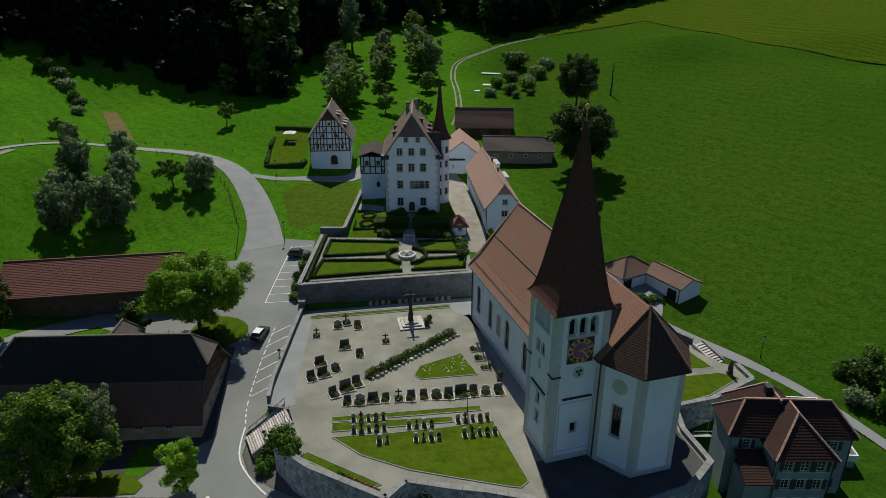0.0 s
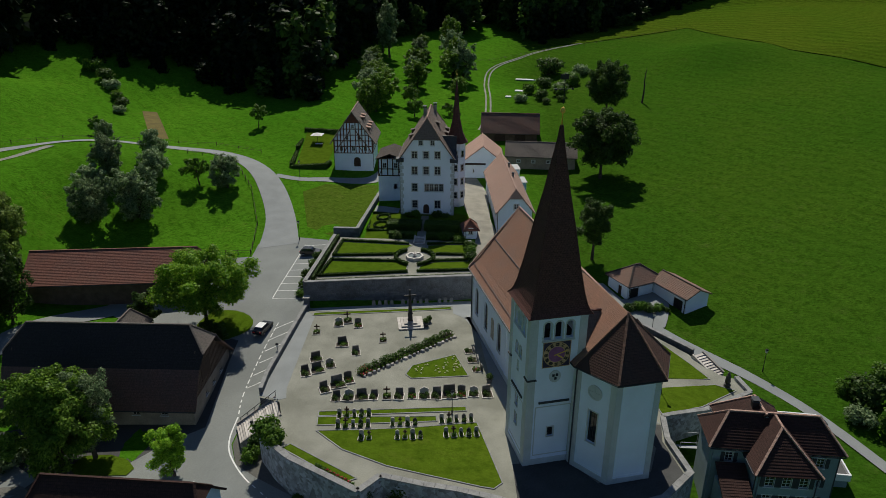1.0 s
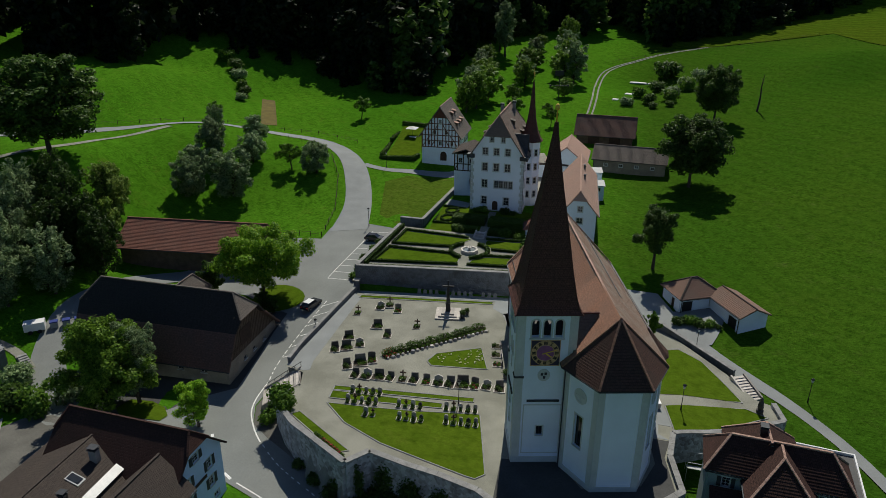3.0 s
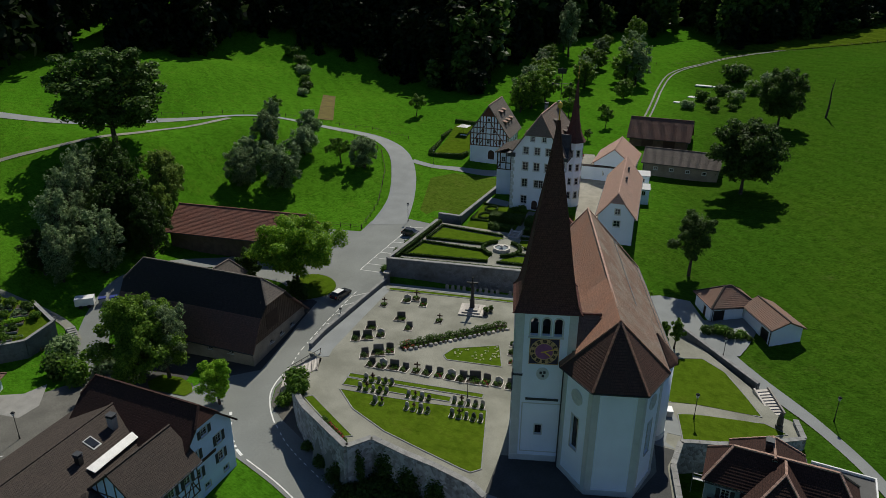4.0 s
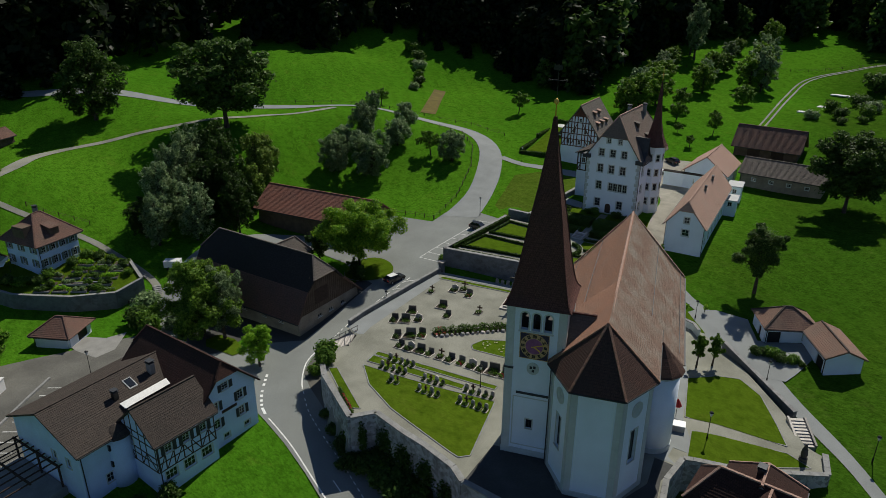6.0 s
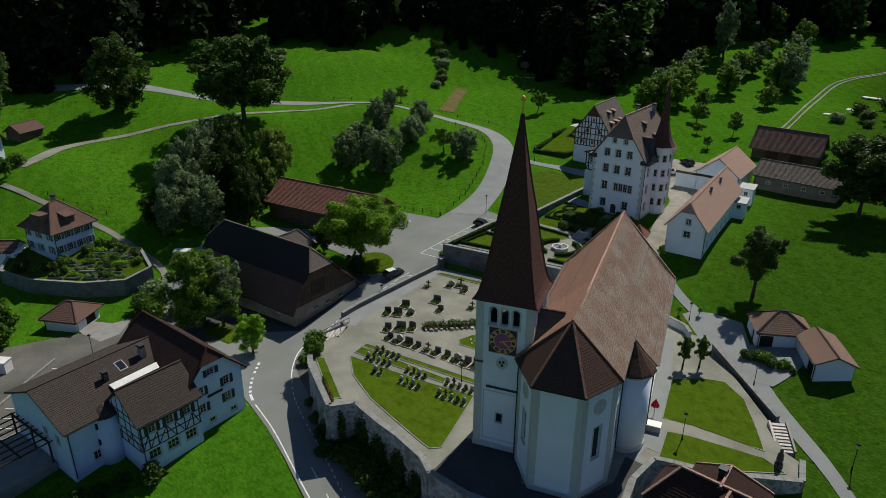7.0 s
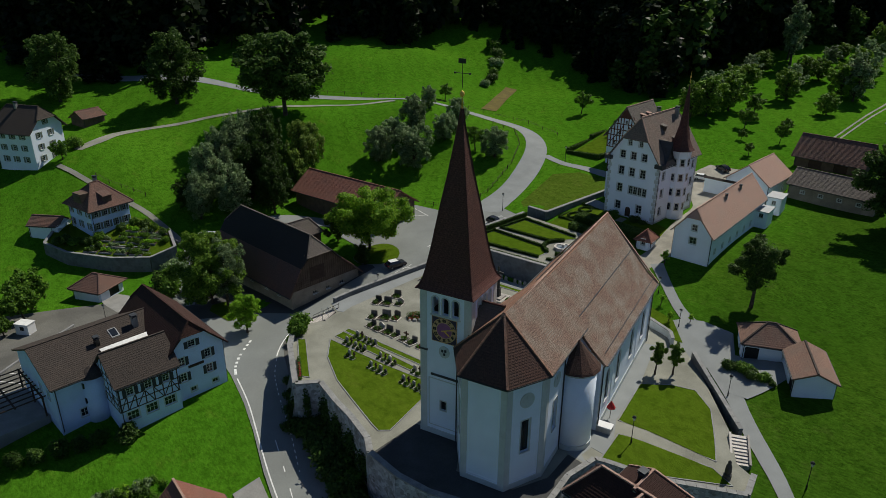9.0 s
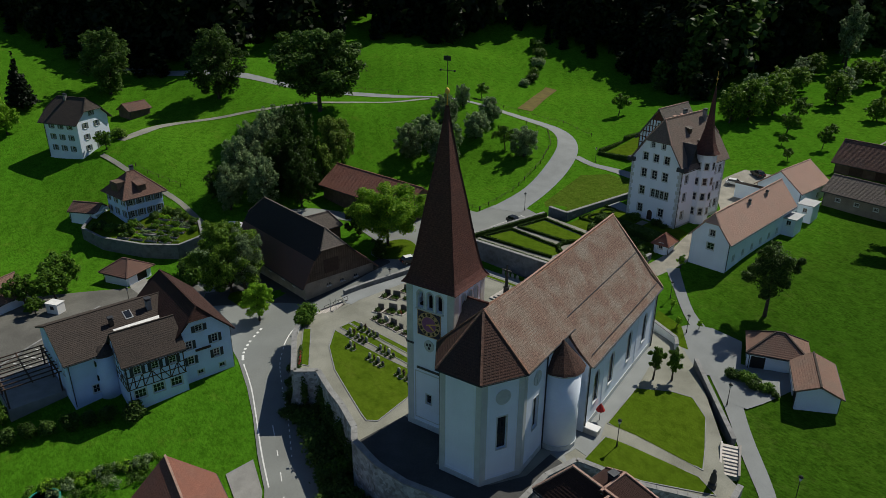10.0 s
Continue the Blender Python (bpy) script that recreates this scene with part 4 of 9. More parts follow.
def faces_of(w, d):
    """Wall frames: x along the wall, y into the house, z up."""
    def fr(x, y, ang):
        return Matrix.Translation((x, y, 0)) @ Matrix.Rotation(radians(ang), 4, 'Z')
    return {"S": (fr(-w / 2, -d / 2, 0), w), "E": (fr(w / 2, -d / 2, 90), d), "N": (fr(w / 2, d / 2, 180), w), "W": (fr(-w / 2, d / 2, 270), d)}


def chimney(parent, x, y, z0, h, w=0.7, d=0.6, mat=None):
    c = part("chimney", Geo().box(x - w / 2, y - d / 2, z0, x + w / 2, y + d / 2, z0 + h), mat or CONCRETE, parent, "plastered chimney")
    g = Geo().box(x - w / 2 - 0.08, y - d / 2 - 0.08, z0 + h, x + w / 2 + 0.08, y + d / 2 + 0.08, z0 + h + 0.1)
    for sx in (-1, 1):
        for sy in (-1, 1):
            g.box(x + sx * w * 0.35 - 0.05, y + sy * d * 0.35 - 0.05, z0 + h + 0.1, x + sx * w * 0.35 + 0.05, y + sy * d * 0.35 + 0.05, z0 + h + 0.3)
    g.box(x - w / 2 - 0.1, y - d / 2 - 0.1, z0 + h + 0.3, x + w / 2 + 0.1, y + d / 2 + 0.1, z0 + h + 0.37)
    part("cap", g, COPPER, c, "dark chimney cap")


def roof_geo(w, d, h, rise, over=0.5, end=0.4, hips=(1.0, 1.0), inset=None, thick=0.22):
    """A roof with its ridge along y. hips: height (0 to 1) at which the south and north hips begin; 1 is a gable."""
    g = Geo()
    k = rise / (w / 2)
    xe, ze = w / 2 + over, h - over * k
    top = h + rise
    full = inset if inset is not None else w / 2
    def ends(f, s):
        ye = s * (d / 2 + (end if f > 0 else over))
        yr = ye - s * (1 - f) * (full + (over if f == 0 else end) * (1 - f))
        if f == 1:
            return [(xe, ye, ze)], (0, ye, top), ye, yr
        zf = ze + (top - ze) * f
        return [(xe, ye, ze), (xe * (1 - f), ye, zf)], (0, yr, top), ye, yr
    sp, sr, _, _ = ends(hips[0], -1)
    npnt, nr, _, _ = ends(hips[1], 1)
    t = 0.12
    for s in (1, -1):
        loop = [(s * p[0], p[1], p[2] + t) for p in ([npnt[0]] + npnt[1:] if hips[1] < 1 else [npnt[0]])]
        if hips[1] == 0:
            loop = loop[:1]
        loop += [(0, nr[1], nr[2] + t), (0, sr[1], sr[2] + t)]
        low = [(s * p[0], p[1], p[2] + t) for p in reversed(sp)]
        if hips[0] == 0:
            low = low[-1:]
        loop += low
        g.slab(loop, thick)
        if len(loop) == 4:
            g.courses(loop[3], loop[0], loop[1], loop[2])
    for f, p, r in ((hips[0], sp, sr), (hips[1], npnt, nr)):
        if f < 1:
            q = p[0] if f == 0 else p[1]
            g.slab([(q[0], q[1], q[2] + t), (0, r[1], r[2] + t), (-q[0], q[1], q[2] + t)], thick)
            g.courses((q[0], q[1], q[2] + t), (-q[0], q[1], q[2] + t), (0, r[1], r[2] + t), (0, r[1], r[2] + t))
    return g, top, sr, nr


def ridge_tiles(parent, a, b, mat):
    """Half-round caps along a ridge or hip."""
    g = Geo()
    a, b = Vector(a), Vector(b)
    n = max(2, int((b - a).length / 0.45))
    for k in range(n):
        p, q = a.lerp(b, k / n), a.lerp(b, (k + 1.05) / n)
        g.bar(p, q, 0.26, 0.16 + 0.03 * (k % 2))
    part("ridge_cap", g, mat, parent, "row of mortared ridge tiles")


def house(name, label, category, x, y, z, ang, w, d, h, rise, roof=TILE_BROWN, wall=PLASTER, hips=(1.0, 1.0), over=0.5, end=0.4, inset=None, wins=None, doors=(), plinth=0.0,
          low=2.0, group="", thick=0.22, wall_over=None, ridge_mat=None, frame_mat=None):
    """A house with its ridge along its own y axis. wins: by face, rows of (u from the wall's middle, sill height, width, height, and options)."""
    ob = thing(name, pose(x, y, z, 0, 0, ang), label, category, group)
    wins = wins or {}
    for key, (m, length) in faces_of(w, d).items():
        f = hips[0] if key == "S" else hips[1] if key == "N" else None
        if f is None:
            outer = [(0, -low), (length, -low), (length, h), (0, h)]
        elif f == 1:
            outer = [(0, -low), (length, -low), (length, h), (length / 2, h + rise), (0, h)]
        elif f == 0:
            outer = [(0, -low), (length, -low), (length, h), (0, h)]
        else:
            outer = [(0, -low), (length, -low), (length, h), (length - length / 2 * f, h + rise * f), (length / 2 * f, h + rise * f), (0, h)]
        if f is None or f == 0:
            pad = 0.3
            outer = [(pad, -low), (length - pad, -low), (length - pad, h), (pad, h)]
        holes, todo = [], []
        for row in wins.get(key, ()):
            u, z0, ww, hh = row[:4]
            opt = row[4] if len(row) > 4 else {}
            holes.append(arch(length / 2 + u, z0, ww, hh) if opt.get("arched") else rect(length / 2 + u, z0, ww, hh))
            todo.append((length / 2 + u, z0, ww, hh, opt))
        dd = [t for t in doors if t[0] == key]
        for t in dd:
            holes.append(arch(length / 2 + t[1], 0.02, t[2], t[3]) if len(t) > 5 and t[5] else rect(length / 2 + t[1], 0.02, t[2], t[3]))
        wl = (wall_over or {}).get(key, wall)
        wp = part("wall", Geo().panel(outer, holes, 0.3), wl, ob, m=m)
        for u, z0, ww, hh, opt in todo:
            add_window(wp, I, u, z0, ww, hh, **({"frame_mat": frame_mat} if frame_mat else {}), **opt)
        for t in dd:
            add_door(wp, I, length / 2 + t[1], t[2], t[3], t[4], len(t) > 5 and t[5], 0.02)
        if plinth:
            part("plinth", Geo().box(0.01, -0.05, -low, length - 0.01, 0.0, plinth), PLASTER_GREY, wp, "grey plinth")
    g, top, sr, nr = roof_geo(w, d, h, rise, over, end, hips, inset, thick)
    rf = part("roof", g, roof, ob)
    rm = ridge_mat or roof
    ridge_tiles(rf, (0, sr[1], top + 0.14), (0, nr[1], top + 0.14), rm)
    k = rise / (w / 2)
    for f, s, r in ((hips[0], -1, sr), (hips[1], 1, nr)):
        if f < 1:
            ye = s * (d / 2 + (end if f > 0 else over))
            xe, ze = w / 2 + over, h - over * k
            for sx in (1, -1):
                ridge_tiles(rf, (sx * xe * (1 - f), ye, ze + (top - ze) * f + 0.14), (0, r[1], top + 0.14), rm)
    for sx in (1, -1):
        gut = Geo()
        xg, zg = sx * (w / 2 + over + 0.05), h - over * k - 0.02
        gut.bar((xg, -d / 2 - end * 0.8, zg), (xg, d / 2 + end * 0.8, zg), 0.14, 0.12)
        part("gutter", gut, COPPER, rf, "dark copper gutter")
        part("downpipe", Geo().bar((sx * (w / 2 + 0.08), -d / 2 + 0.2, -0.5), (sx * (w / 2 + 0.08), -d / 2 + 0.2, h - 0.2), 0.1, 0.1), COPPER, rf, "dark copper downpipe")
    ob["ridge"] = top
    return ob


def grid_windows(us, zs, w, h, **opt):
    return [(u, z, w, h, opt) for z in zs for u in us]


def timber_frame(parent, m, length, z0, z1, posts, rails, braces=(), mat=TIMBER, gable=None, thick=0.13):
    """Beams proud of a wall: posts at u, rails at z, braces (u0, z0, u1, z1); gable: (eave z, apex z) clips posts."""
    g = Geo()
    def roofline(u):
        if not gable:
            return z1
        ze, za = gable
        return ze + (za - ze) * (1 - abs(u - length / 2) / (length / 2))
    for u in posts:
        g.box(u - thick, -0.045, z0, u + thick, 0.0, min(z1, roofline(u) - 0.05))
    for z in rails:
        a, b = 0, length
        if gable and z > gable[0]:
            k = (z - gable[0]) / (gable[1] - gable[0]) * length / 2
            a, b = k, length - k
        g.box(a, -0.05, z - thick * 0.9, b, 0.0, z + thick * 0.9)
    for u0, za, u1, zb in braces:
        g.bar((u0, -0.02, za), (u1, -0.02, zb), 0.05, thick * 1.7)
    part("timber_frame", g, mat, parent, "dark timber beams", m=m)


# ---- church ----
CH = pose(23.83, 70.42, 6.2, 0, 0, 17.5)     # local x to the east wall, y along the nave


def wall_between(a, b, h, holes=(), thick=0.4, low=1.0, top=None):
    """Frame and geometry of a straight wall from a to b (outside on the right)."""
    a, b = Vector(a), Vector(b)
    d = b - a
    m = Matrix.Translation((a.x, a.y, 0)) @ Matrix.Rotation(math.atan2(d.y, d.x), 4, 'Z')
    outer = top or [(0, -low), (d.length, -low), (d.length, h), (0, h)]
    return m, Geo().panel(outer, list(holes), thick), d.length


def pilaster(parent, m, u, w, z0, z1, mat=PLASTER_GREY):
    part("pilaster", Geo().box(u - w / 2, -0.06, z0, u + w / 2, 0.0, z1), mat, parent, "grey painted corner strip", m=m)


def church():
    ob = thing("church", CH, "white baroque village church with red tiled roof and tall spire", "church")
    # nave
    y0, y1, xw, xe, hn, hr, rx = 11.0, 37.3, -8.05, 8.05, 10.0, 19.55, -0.3
    opts = dict(bars=(3, 6), arched=True, frame_mat=METAL)
    for a, b in (((xw, y1), (xw, y0)), ((xe, y0), (xe, y1))):
        length = y1 - y0
        us = [3.2, 8.4, 15.2, 21.6]
        holes = [arch(u, 2.9, 1.5, 4.6) for u in us]
        m, g, _ = wall_between(a, b, hn, holes)
        wl = part("wall", g, PLASTER, ob, m=m)
        for u in us:
            add_window(wl, I, u, 2.9, 1.5, 4.6, **opts)
        for u in (0.35, length - 0.35):
            pilaster(wl, I, u, 0.7, -0.5, hn - 0.1)
        part("plinth", Geo().box(0.0, -0.07, -1, length, 0.0, 0.9), PLASTER_GREY, wl, "grey plinth")
        part("cornice", Geo().box(0.0, -0.25, hn - 0.35, length, 0.0, hn - 0.05), PLASTER_GREY, wl, "grey eaves cornice")
        if a[0] < 0:
            part("wall_painting", Geo().panel(arch(11.9, 3.2, 1.5, 3.6), [], 0.03), FRESCO, wl, "faded painted panel in a pale frame", m=Matrix.Translation((0, -0.05, 0)))
        for u in (5.8, 18.4):
            pilaster(wl, I, u, 0.5, 0.9, hn - 0.35, PLASTER)
    for a, b, s in (((xe, y1), (xw, y1), 1), ((xw, y0), (xe, y0), 0)):
        L = xe - xw
        m, g, _ = wall_between(a, b, hn, top=[(0.35, -1), (L - 0.35, -1), (L - 0.35, hn), (L / 2 + (rx if a[0] < 0 else -rx), hr - 0.5), (0.35, hn)])
        part("wall", g, PLASTER, ob, m=m)
    ov, en = 0.55, 0.45
    rf = part("roof", Geo().bar((rx, y0, hr), (rx, y1 + en, hr), 0.2), TIMBER, ob, "ridge beam with tiled roof slopes")
    for s in (1, -1):
        ex, ze = s * (8.05 + ov), hn - 0.12
        mid, zm = rx + (ex - rx) * 0.8, hr + 0.2 + (ze - hr - 0.2) * 0.83
        for nm, x0, z0, x1, z1, lb in (("roof_slope", mid, zm, rx, hr + 0.2, "weathered red tiled roof slope"), ("eaves_slope", ex, ze, mid, zm, "flatter tiled eaves slope")):
            q = [(x0, y0 - 0.2, z0), (x0, y1 + en, z0), (x1, y1 + en, z1), (x1, y0 - 0.2, z1)]
            part(nm, Geo().slab(q, 0.3).courses(*q), TILE_NAVE if s > 0 else TILE_CHURCH, rf, lb)
        xs, zs = rx + (mid - rx) * 0.62, hr + 0.2 + (zm - hr - 0.2) * 0.62
        part("snow_rail", Geo().bar((xs, y0 + 1, zs + 0.12), (xs, y1 - 0.2, zs + 0.12), 0.08, 0.16), COPPER, rf, "long dark snow guard")
        part("snow_rail", Geo().bar((ex - s * 0.7, y0 + 1, ze + 0.95), (ex - s * 0.7, y1 - 0.2, ze + 0.95), 0.06, 0.1), COPPER, rf, "dark snow guard near the eaves")
        ridge_tiles(rf, (rx, y1 + en - 0.1, hr + 0.2), (ex, y1 + en - 0.1, hn + 0.05), TILE_PINK)
        gx = ex + s * 0.1
        part("gutter", Geo().bar((gx, y0, hn - 0.2), (gx, y1 + en, hn - 0.2), 0.16, 0.14), COPPER, rf, "dark copper gutter")
    ridge_tiles(rf, (rx, -0.6, hr + 0.28), (rx, y1 + en, hr + 0.28), TILE_PINK)
    # choir: three-sided end
    cx, hw, he, hc = -0.46, 5.5, 2.7, 14.15
    poly = [(cx - hw, y0), (cx - hw, -0.35), (cx - he, -4.87), (cx + he, -4.87), (cx + hw, -0.35), (cx + hw, y0)]
    def tall(u):
        return rect(u, 4.6, 1.2, 4.3)
    for i in range(5):
        a, b = poly[i], poly[i + 1]
        L = math.dist(a, b)
        holes, wins, rounds = [], [], []
        if i in (1, 3):
            holes.append(tall(L / 2))
            wins.append(L / 2)
        elif i in (4,):
            holes.append(tall(3.2))
            wins.append(3.2)
        m, g, _ = wall_between(a, b, hc, holes, 0.45)
        wl = part("wall", g, PLASTER, ob, m=m)
        for u in wins:
            add_window(wl, I, u, 4.6, 1.2, 4.3, bars=(2, 5), frame_mat=METAL, deep=0.3)
            rg = Geo()
            ring = [(u + 0.95 * math.cos(t * math.pi / 10), 11.5 + 0.95 * math.sin(t * math.pi / 10)) for t in range(20)]
            rin = [(u + 0.75 * math.cos(t * math.pi / 10), 11.5 + 0.75 * math.sin(t * math.pi / 10)) for t in range(20)]
            rg.panel(ring, [rin], 0.1)
            ro = part("round_window", rg, PLASTER_GREY, wl, "blind round window with a cross", m=Matrix.Translation((0, -0.1, 0)))
            cg = Geo().panel(rin, [], 0.02)
            cg.box(u - 0.05, -0.05, 10.8, u + 0.05, 0, 12.2)
            cg.box(u - 0.7, -0.05, 11.45, u + 0.7, 0, 11.55)
            part("pane", cg, PLASTER_GREY, ro, m=Matrix.Translation((0, 0.06, 0)))
        for u in (0.35, L - 0.35):
            pilaster(wl, I, u, 0.7, -0.5, hc - 0.5)
        part("plinth", Geo().box(-0.02, -0.08, -1, L + 0.02, 0, 0.7), PLASTER_GREY, wl, "grey plinth")
        if i in (1, 2, 3):
            part("panel_strip", Geo().panel(rect(L / 2, 1.0, L - 1.7, hc - 1.9), [rect(L / 2, 1.09, L - 1.88, hc - 2.08)], 0.03), PLASTER_COOL, wl, "thin pale panel line", m=Matrix.Translation((0, -0.03, 0)))
        part("cornice", Geo().box(-0.1, -0.25, hc - 0.5, L + 0.1, 0.0, hc), PLASTER_GREY, wl, "grey eaves cornice")
    ov = 0.55
    e = [(cx - hw - ov, y0 + 0.6), (cx - hw - ov, -0.58), (cx - he - 0.22, -5.5), (cx + he + 0.22, -5.5), (cx + hw + ov, -0.58), (cx + hw + ov, y0 + 0.6)]
    apex, back = (-0.4, -0.5, hr + 0.6), (rx, y0 + 0.6, hr + 0.3)
    ze = hc - 0.1
    cr = part("choir_roof", Geo().bar((apex[0], apex[1], hr), (back[0], back[1], hr), 0.2), TIMBER, ob, "choir roof with dark red tiled facets")
    part("roof_slope", Geo().slab([(*e[0], ze), back, apex, (*e[1], ze)], 0.3).courses((*e[0], ze), (*e[1], ze), apex, back), TILE_CHURCH, cr)
    part("roof_slope", Geo().slab([(*e[5], ze), back, apex, (*e[4], ze)], 0.3).courses((*e[5], ze), (*e[4], ze), apex, back), TILE_NAVE, cr)
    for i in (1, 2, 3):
        part("roof_facet", Geo().slab([(*e[i], ze), (*e[i + 1], ze), apex], 0.3).courses((*e[i], ze), (*e[i + 1], ze), apex, apex, 0.3), TILE_CHOIR_SHADE, cr, "dark red tiled facet")
    for i in (1, 2, 3, 4):
        ridge_tiles(cr, (*e[i], ze + 0.05), apex, TILE_CHURCH)
    gt = Geo()
    for i in range(5):
        gt.bar((*e[i], ze - 0.1), (*e[i + 1], ze - 0.1), 0.16, 0.14)
    part("gutter", gt, COPPER, cr, "dark copper gutter")
    for x, y, z in ((cx - hw - 0.12, -0.6, 13.6), (cx + hw + 0.1, 5.2, 13.6), (8.2, 11.2, 9.6), (8.2, 37.0, 9.6), (-8.2, 37.0, 9.6)):
        part("downpipe", Geo().bar((x, y, -0.3), (x, y, z), 0.13, 0.13), COPPER, cr, "dark copper downpipe")
    # gable between choir roof and nave roof
    part("wall", Geo().prism([(cx - hw, y0 - 0.3), (cx + hw, y0 - 0.3), (cx + hw, y0), (cx - hw, y0)], hn, hc), PLASTER, ob)

    # round stair turret between choir and nave
    tx, ty, r = 5.75, 7.9, 2.45
    tr = part("stair_turret", Geo().lathe([(r, -1), (r, 10.95)], 20, tx, ty), PLASTER, ob, "white rounded stair turret", smooth=True)
    part("plinth", Geo().lathe([(r + 0.08, -1), (r + 0.08, 0.7)], 20, tx, ty), PLASTER_GREY, tr)
    part("cornice", Geo().lathe([(r + 0.2, 10.6), (r + 0.2, 10.95)], 20, tx, ty), PLASTER_GREY, tr)
    part("turret_roof", Geo().lathe([(r + 0.45, 10.9), (r + 0.3, 11.15), (1.3, 12.75), (0.05, 14.3)], 12, tx, ty), TILE_CHOIR_SHADE, tr, "conical tiled turret roof")

    # small roof linking tower and choir
    g = Geo()
    for y in (0.1, 6.3):
        g.slab([(-5.2, y, 15.3), (-4.6, y, 15.3), (-1.9, 3.2, 18.8), (-5.0, 3.2, 18.8)], 0.2)
        g.courses((-5.2, y, 15.3), (-4.6, y, 15.3), (-1.9, 3.2, 18.8), (-5.0, 3.2, 18.8))
    lk = part("link_roof", g, TILE_GREY, ob, "small tiled roof joining tower and choir")
    ridge_tiles(lk, (-4.9, 3.2, 18.9), (-1.9, 3.2, 18.9), TILE_SPIRE)

    # tower
    tw, td = -11.6, 0.42
    s, ht = 6.75, 20.35
    c = [(tw, td), (tw + s, td), (tw + s, td + s), (tw, td + s)]
    for i in range(4):
        a, b = c[i], c[(i + 1) % 4]
        bel = [arch(s / 2 + k * 1.33, 17.3, 0.88, 2.2, 10) for k in (-1, 0, 1)]
        extra, wins = [], []
        if i == 0:
            wins = [(s / 2 - 0.2, 3.95, 0.75, 1.3, False)]
        if i == 3:
            wins = [(s / 2, 3.9, 0.8, 1.5, False), (s / 2, 6.6, 0.8, 1.5, False), (s / 2 + 0.55, 13.6, 0.75, 1.5, True), (s / 2 - 0.75, 13.6, 0.75, 1.5, True), (s / 2 - 0.1, 11.6, 0.35, 1.1, False)]
        for u, z, w, h, ar in wins:
            extra.append(arch(u, z, w, h) if ar else rect(u, z, w, h))
        m, g, _ = wall_between(a, b, ht, bel + extra, 0.5, 1.2)
        wl = part("tower_wall", g, PLASTER, ob, m=m)
        for u, z, w, h, ar in wins:
            add_window(wl, I, u, z, w, h, bars=(2, 2), arched=ar, frame_mat=METAL, deep=0.2)
        for k in (-1, 0, 1):
            part("surround", Geo().panel(arch(s / 2 + k * 1.33, 17.18, 1.2, 2.48, 10), [arch(s / 2 + k * 1.33, 17.3, 0.88, 2.2, 10)], 0.08), PLASTER_GREY, wl, "pale stone arch", m=Matrix.Translation((0, -0.06, 0)))
        part("sill", Geo().box(s / 2 - 2.0, -0.16, 17.03, s / 2 + 2.0, 0.0, 17.17), PLASTER_GREY, wl, "pale stone sill of the belfry arches")
        for u in (0.45, s - 0.45):
            pilaster(wl, I, u, 0.9, -0.6, ht - 0.3)
        if i in (0, 3):
            part("ledge", Geo().box(s / 2 - 1.9, -0.16, 8.75, s / 2 + 1.9, 0.0, 8.98), COPPER, wl, "dark copper drip ledge")
            for u in (0.45, s - 0.45):
                part("ledge", Geo().box(u - 0.55, -0.18, 12.0, u + 0.55, 0.0, 12.2), COPPER, wl, "dark copper drip ledge")
        part("plinth", Geo().box(-0.08, -0.1, -1.2, s + 0.08, 0, 0.8), PLASTER_GREY, wl, "grey plinth")
        part("cornice", Geo().box(-0.15, -0.2, ht - 0.3, s + 0.15, 0, ht), PLASTER_GREY, wl, "pale eaves cornice")
        part("panel_strip", Geo().panel(rect(s / 2, 1.3, s - 2.2, 7.0), [rect(s / 2, 1.42, s - 2.44, 6.76)], 0.03), PLASTER_GREY, wl, "thin grey panel line", m=Matrix.Translation((0, -0.03, 0)))
        if i in (0, 1):
            clock(wl, s / 2 - 0.1, 15.3)
            if i == 0:
                e1 = Geo().panel([(s / 2 - 0.1 + 0.72 * math.cos(t * math.pi / 10), 12.35 + 0.8 * math.sin(t * math.pi / 10)) for t in range(20)], [], 0.1)
                em = part("emblem", e1, PLASTER_GREY, wl, "round carved coat of arms", m=Matrix.Translation((0, -0.1, 0)))
                sh = Geo()
                for dx, dz in ((-0.22, 0.15), (0.2, 0.22), (0.05, -0.25)):
                    sh.box(s / 2 - 0.1 + dx - 0.14, -0.06, 12.35 + dz - 0.16, s / 2 - 0.1 + dx + 0.14, 0, 12.35 + dz + 0.16)
                part("relief", sh, COPPER, em)
    part("bell", Geo().lathe([(0.75, 17.1), (0.7, 17.25), (0.48, 17.8), (0.4, 18.2), (0.1, 18.4)], 16, tw + s / 2, td + s / 2), COPPER, ob, "dark bronze bell", smooth=True)
    part("bell_beam", Geo().box(tw + 0.5, td + s / 2 - 0.15, 18.4, tw + s - 0.5, td + s / 2 + 0.15, 18.7), TIMBER, ob)
    # Floors coloured black in place of the unlit belfry interior.
    for z in (8.9, 16.6):
        part("tower_floor", Geo().box(tw + 0.5, td + 0.5, z - 0.2, tw + s - 0.5, td + s - 0.5, z), CLOCK_BLACK, ob, "dark belfry floor")
    # spire: four sides, flared at the foot
    mx, my = tw + s / 2, td + s / 2
    prof = [(3.82, 20.2), (3.5, 20.6), (3.22, 21.2), (2.95, 22.3), (2.46, 25.0), (1.7, 30.0), (1.05, 33.8), (0.56, 37.2), (0.22, 39.6), (0.1, 40.9)]
    g = Geo()
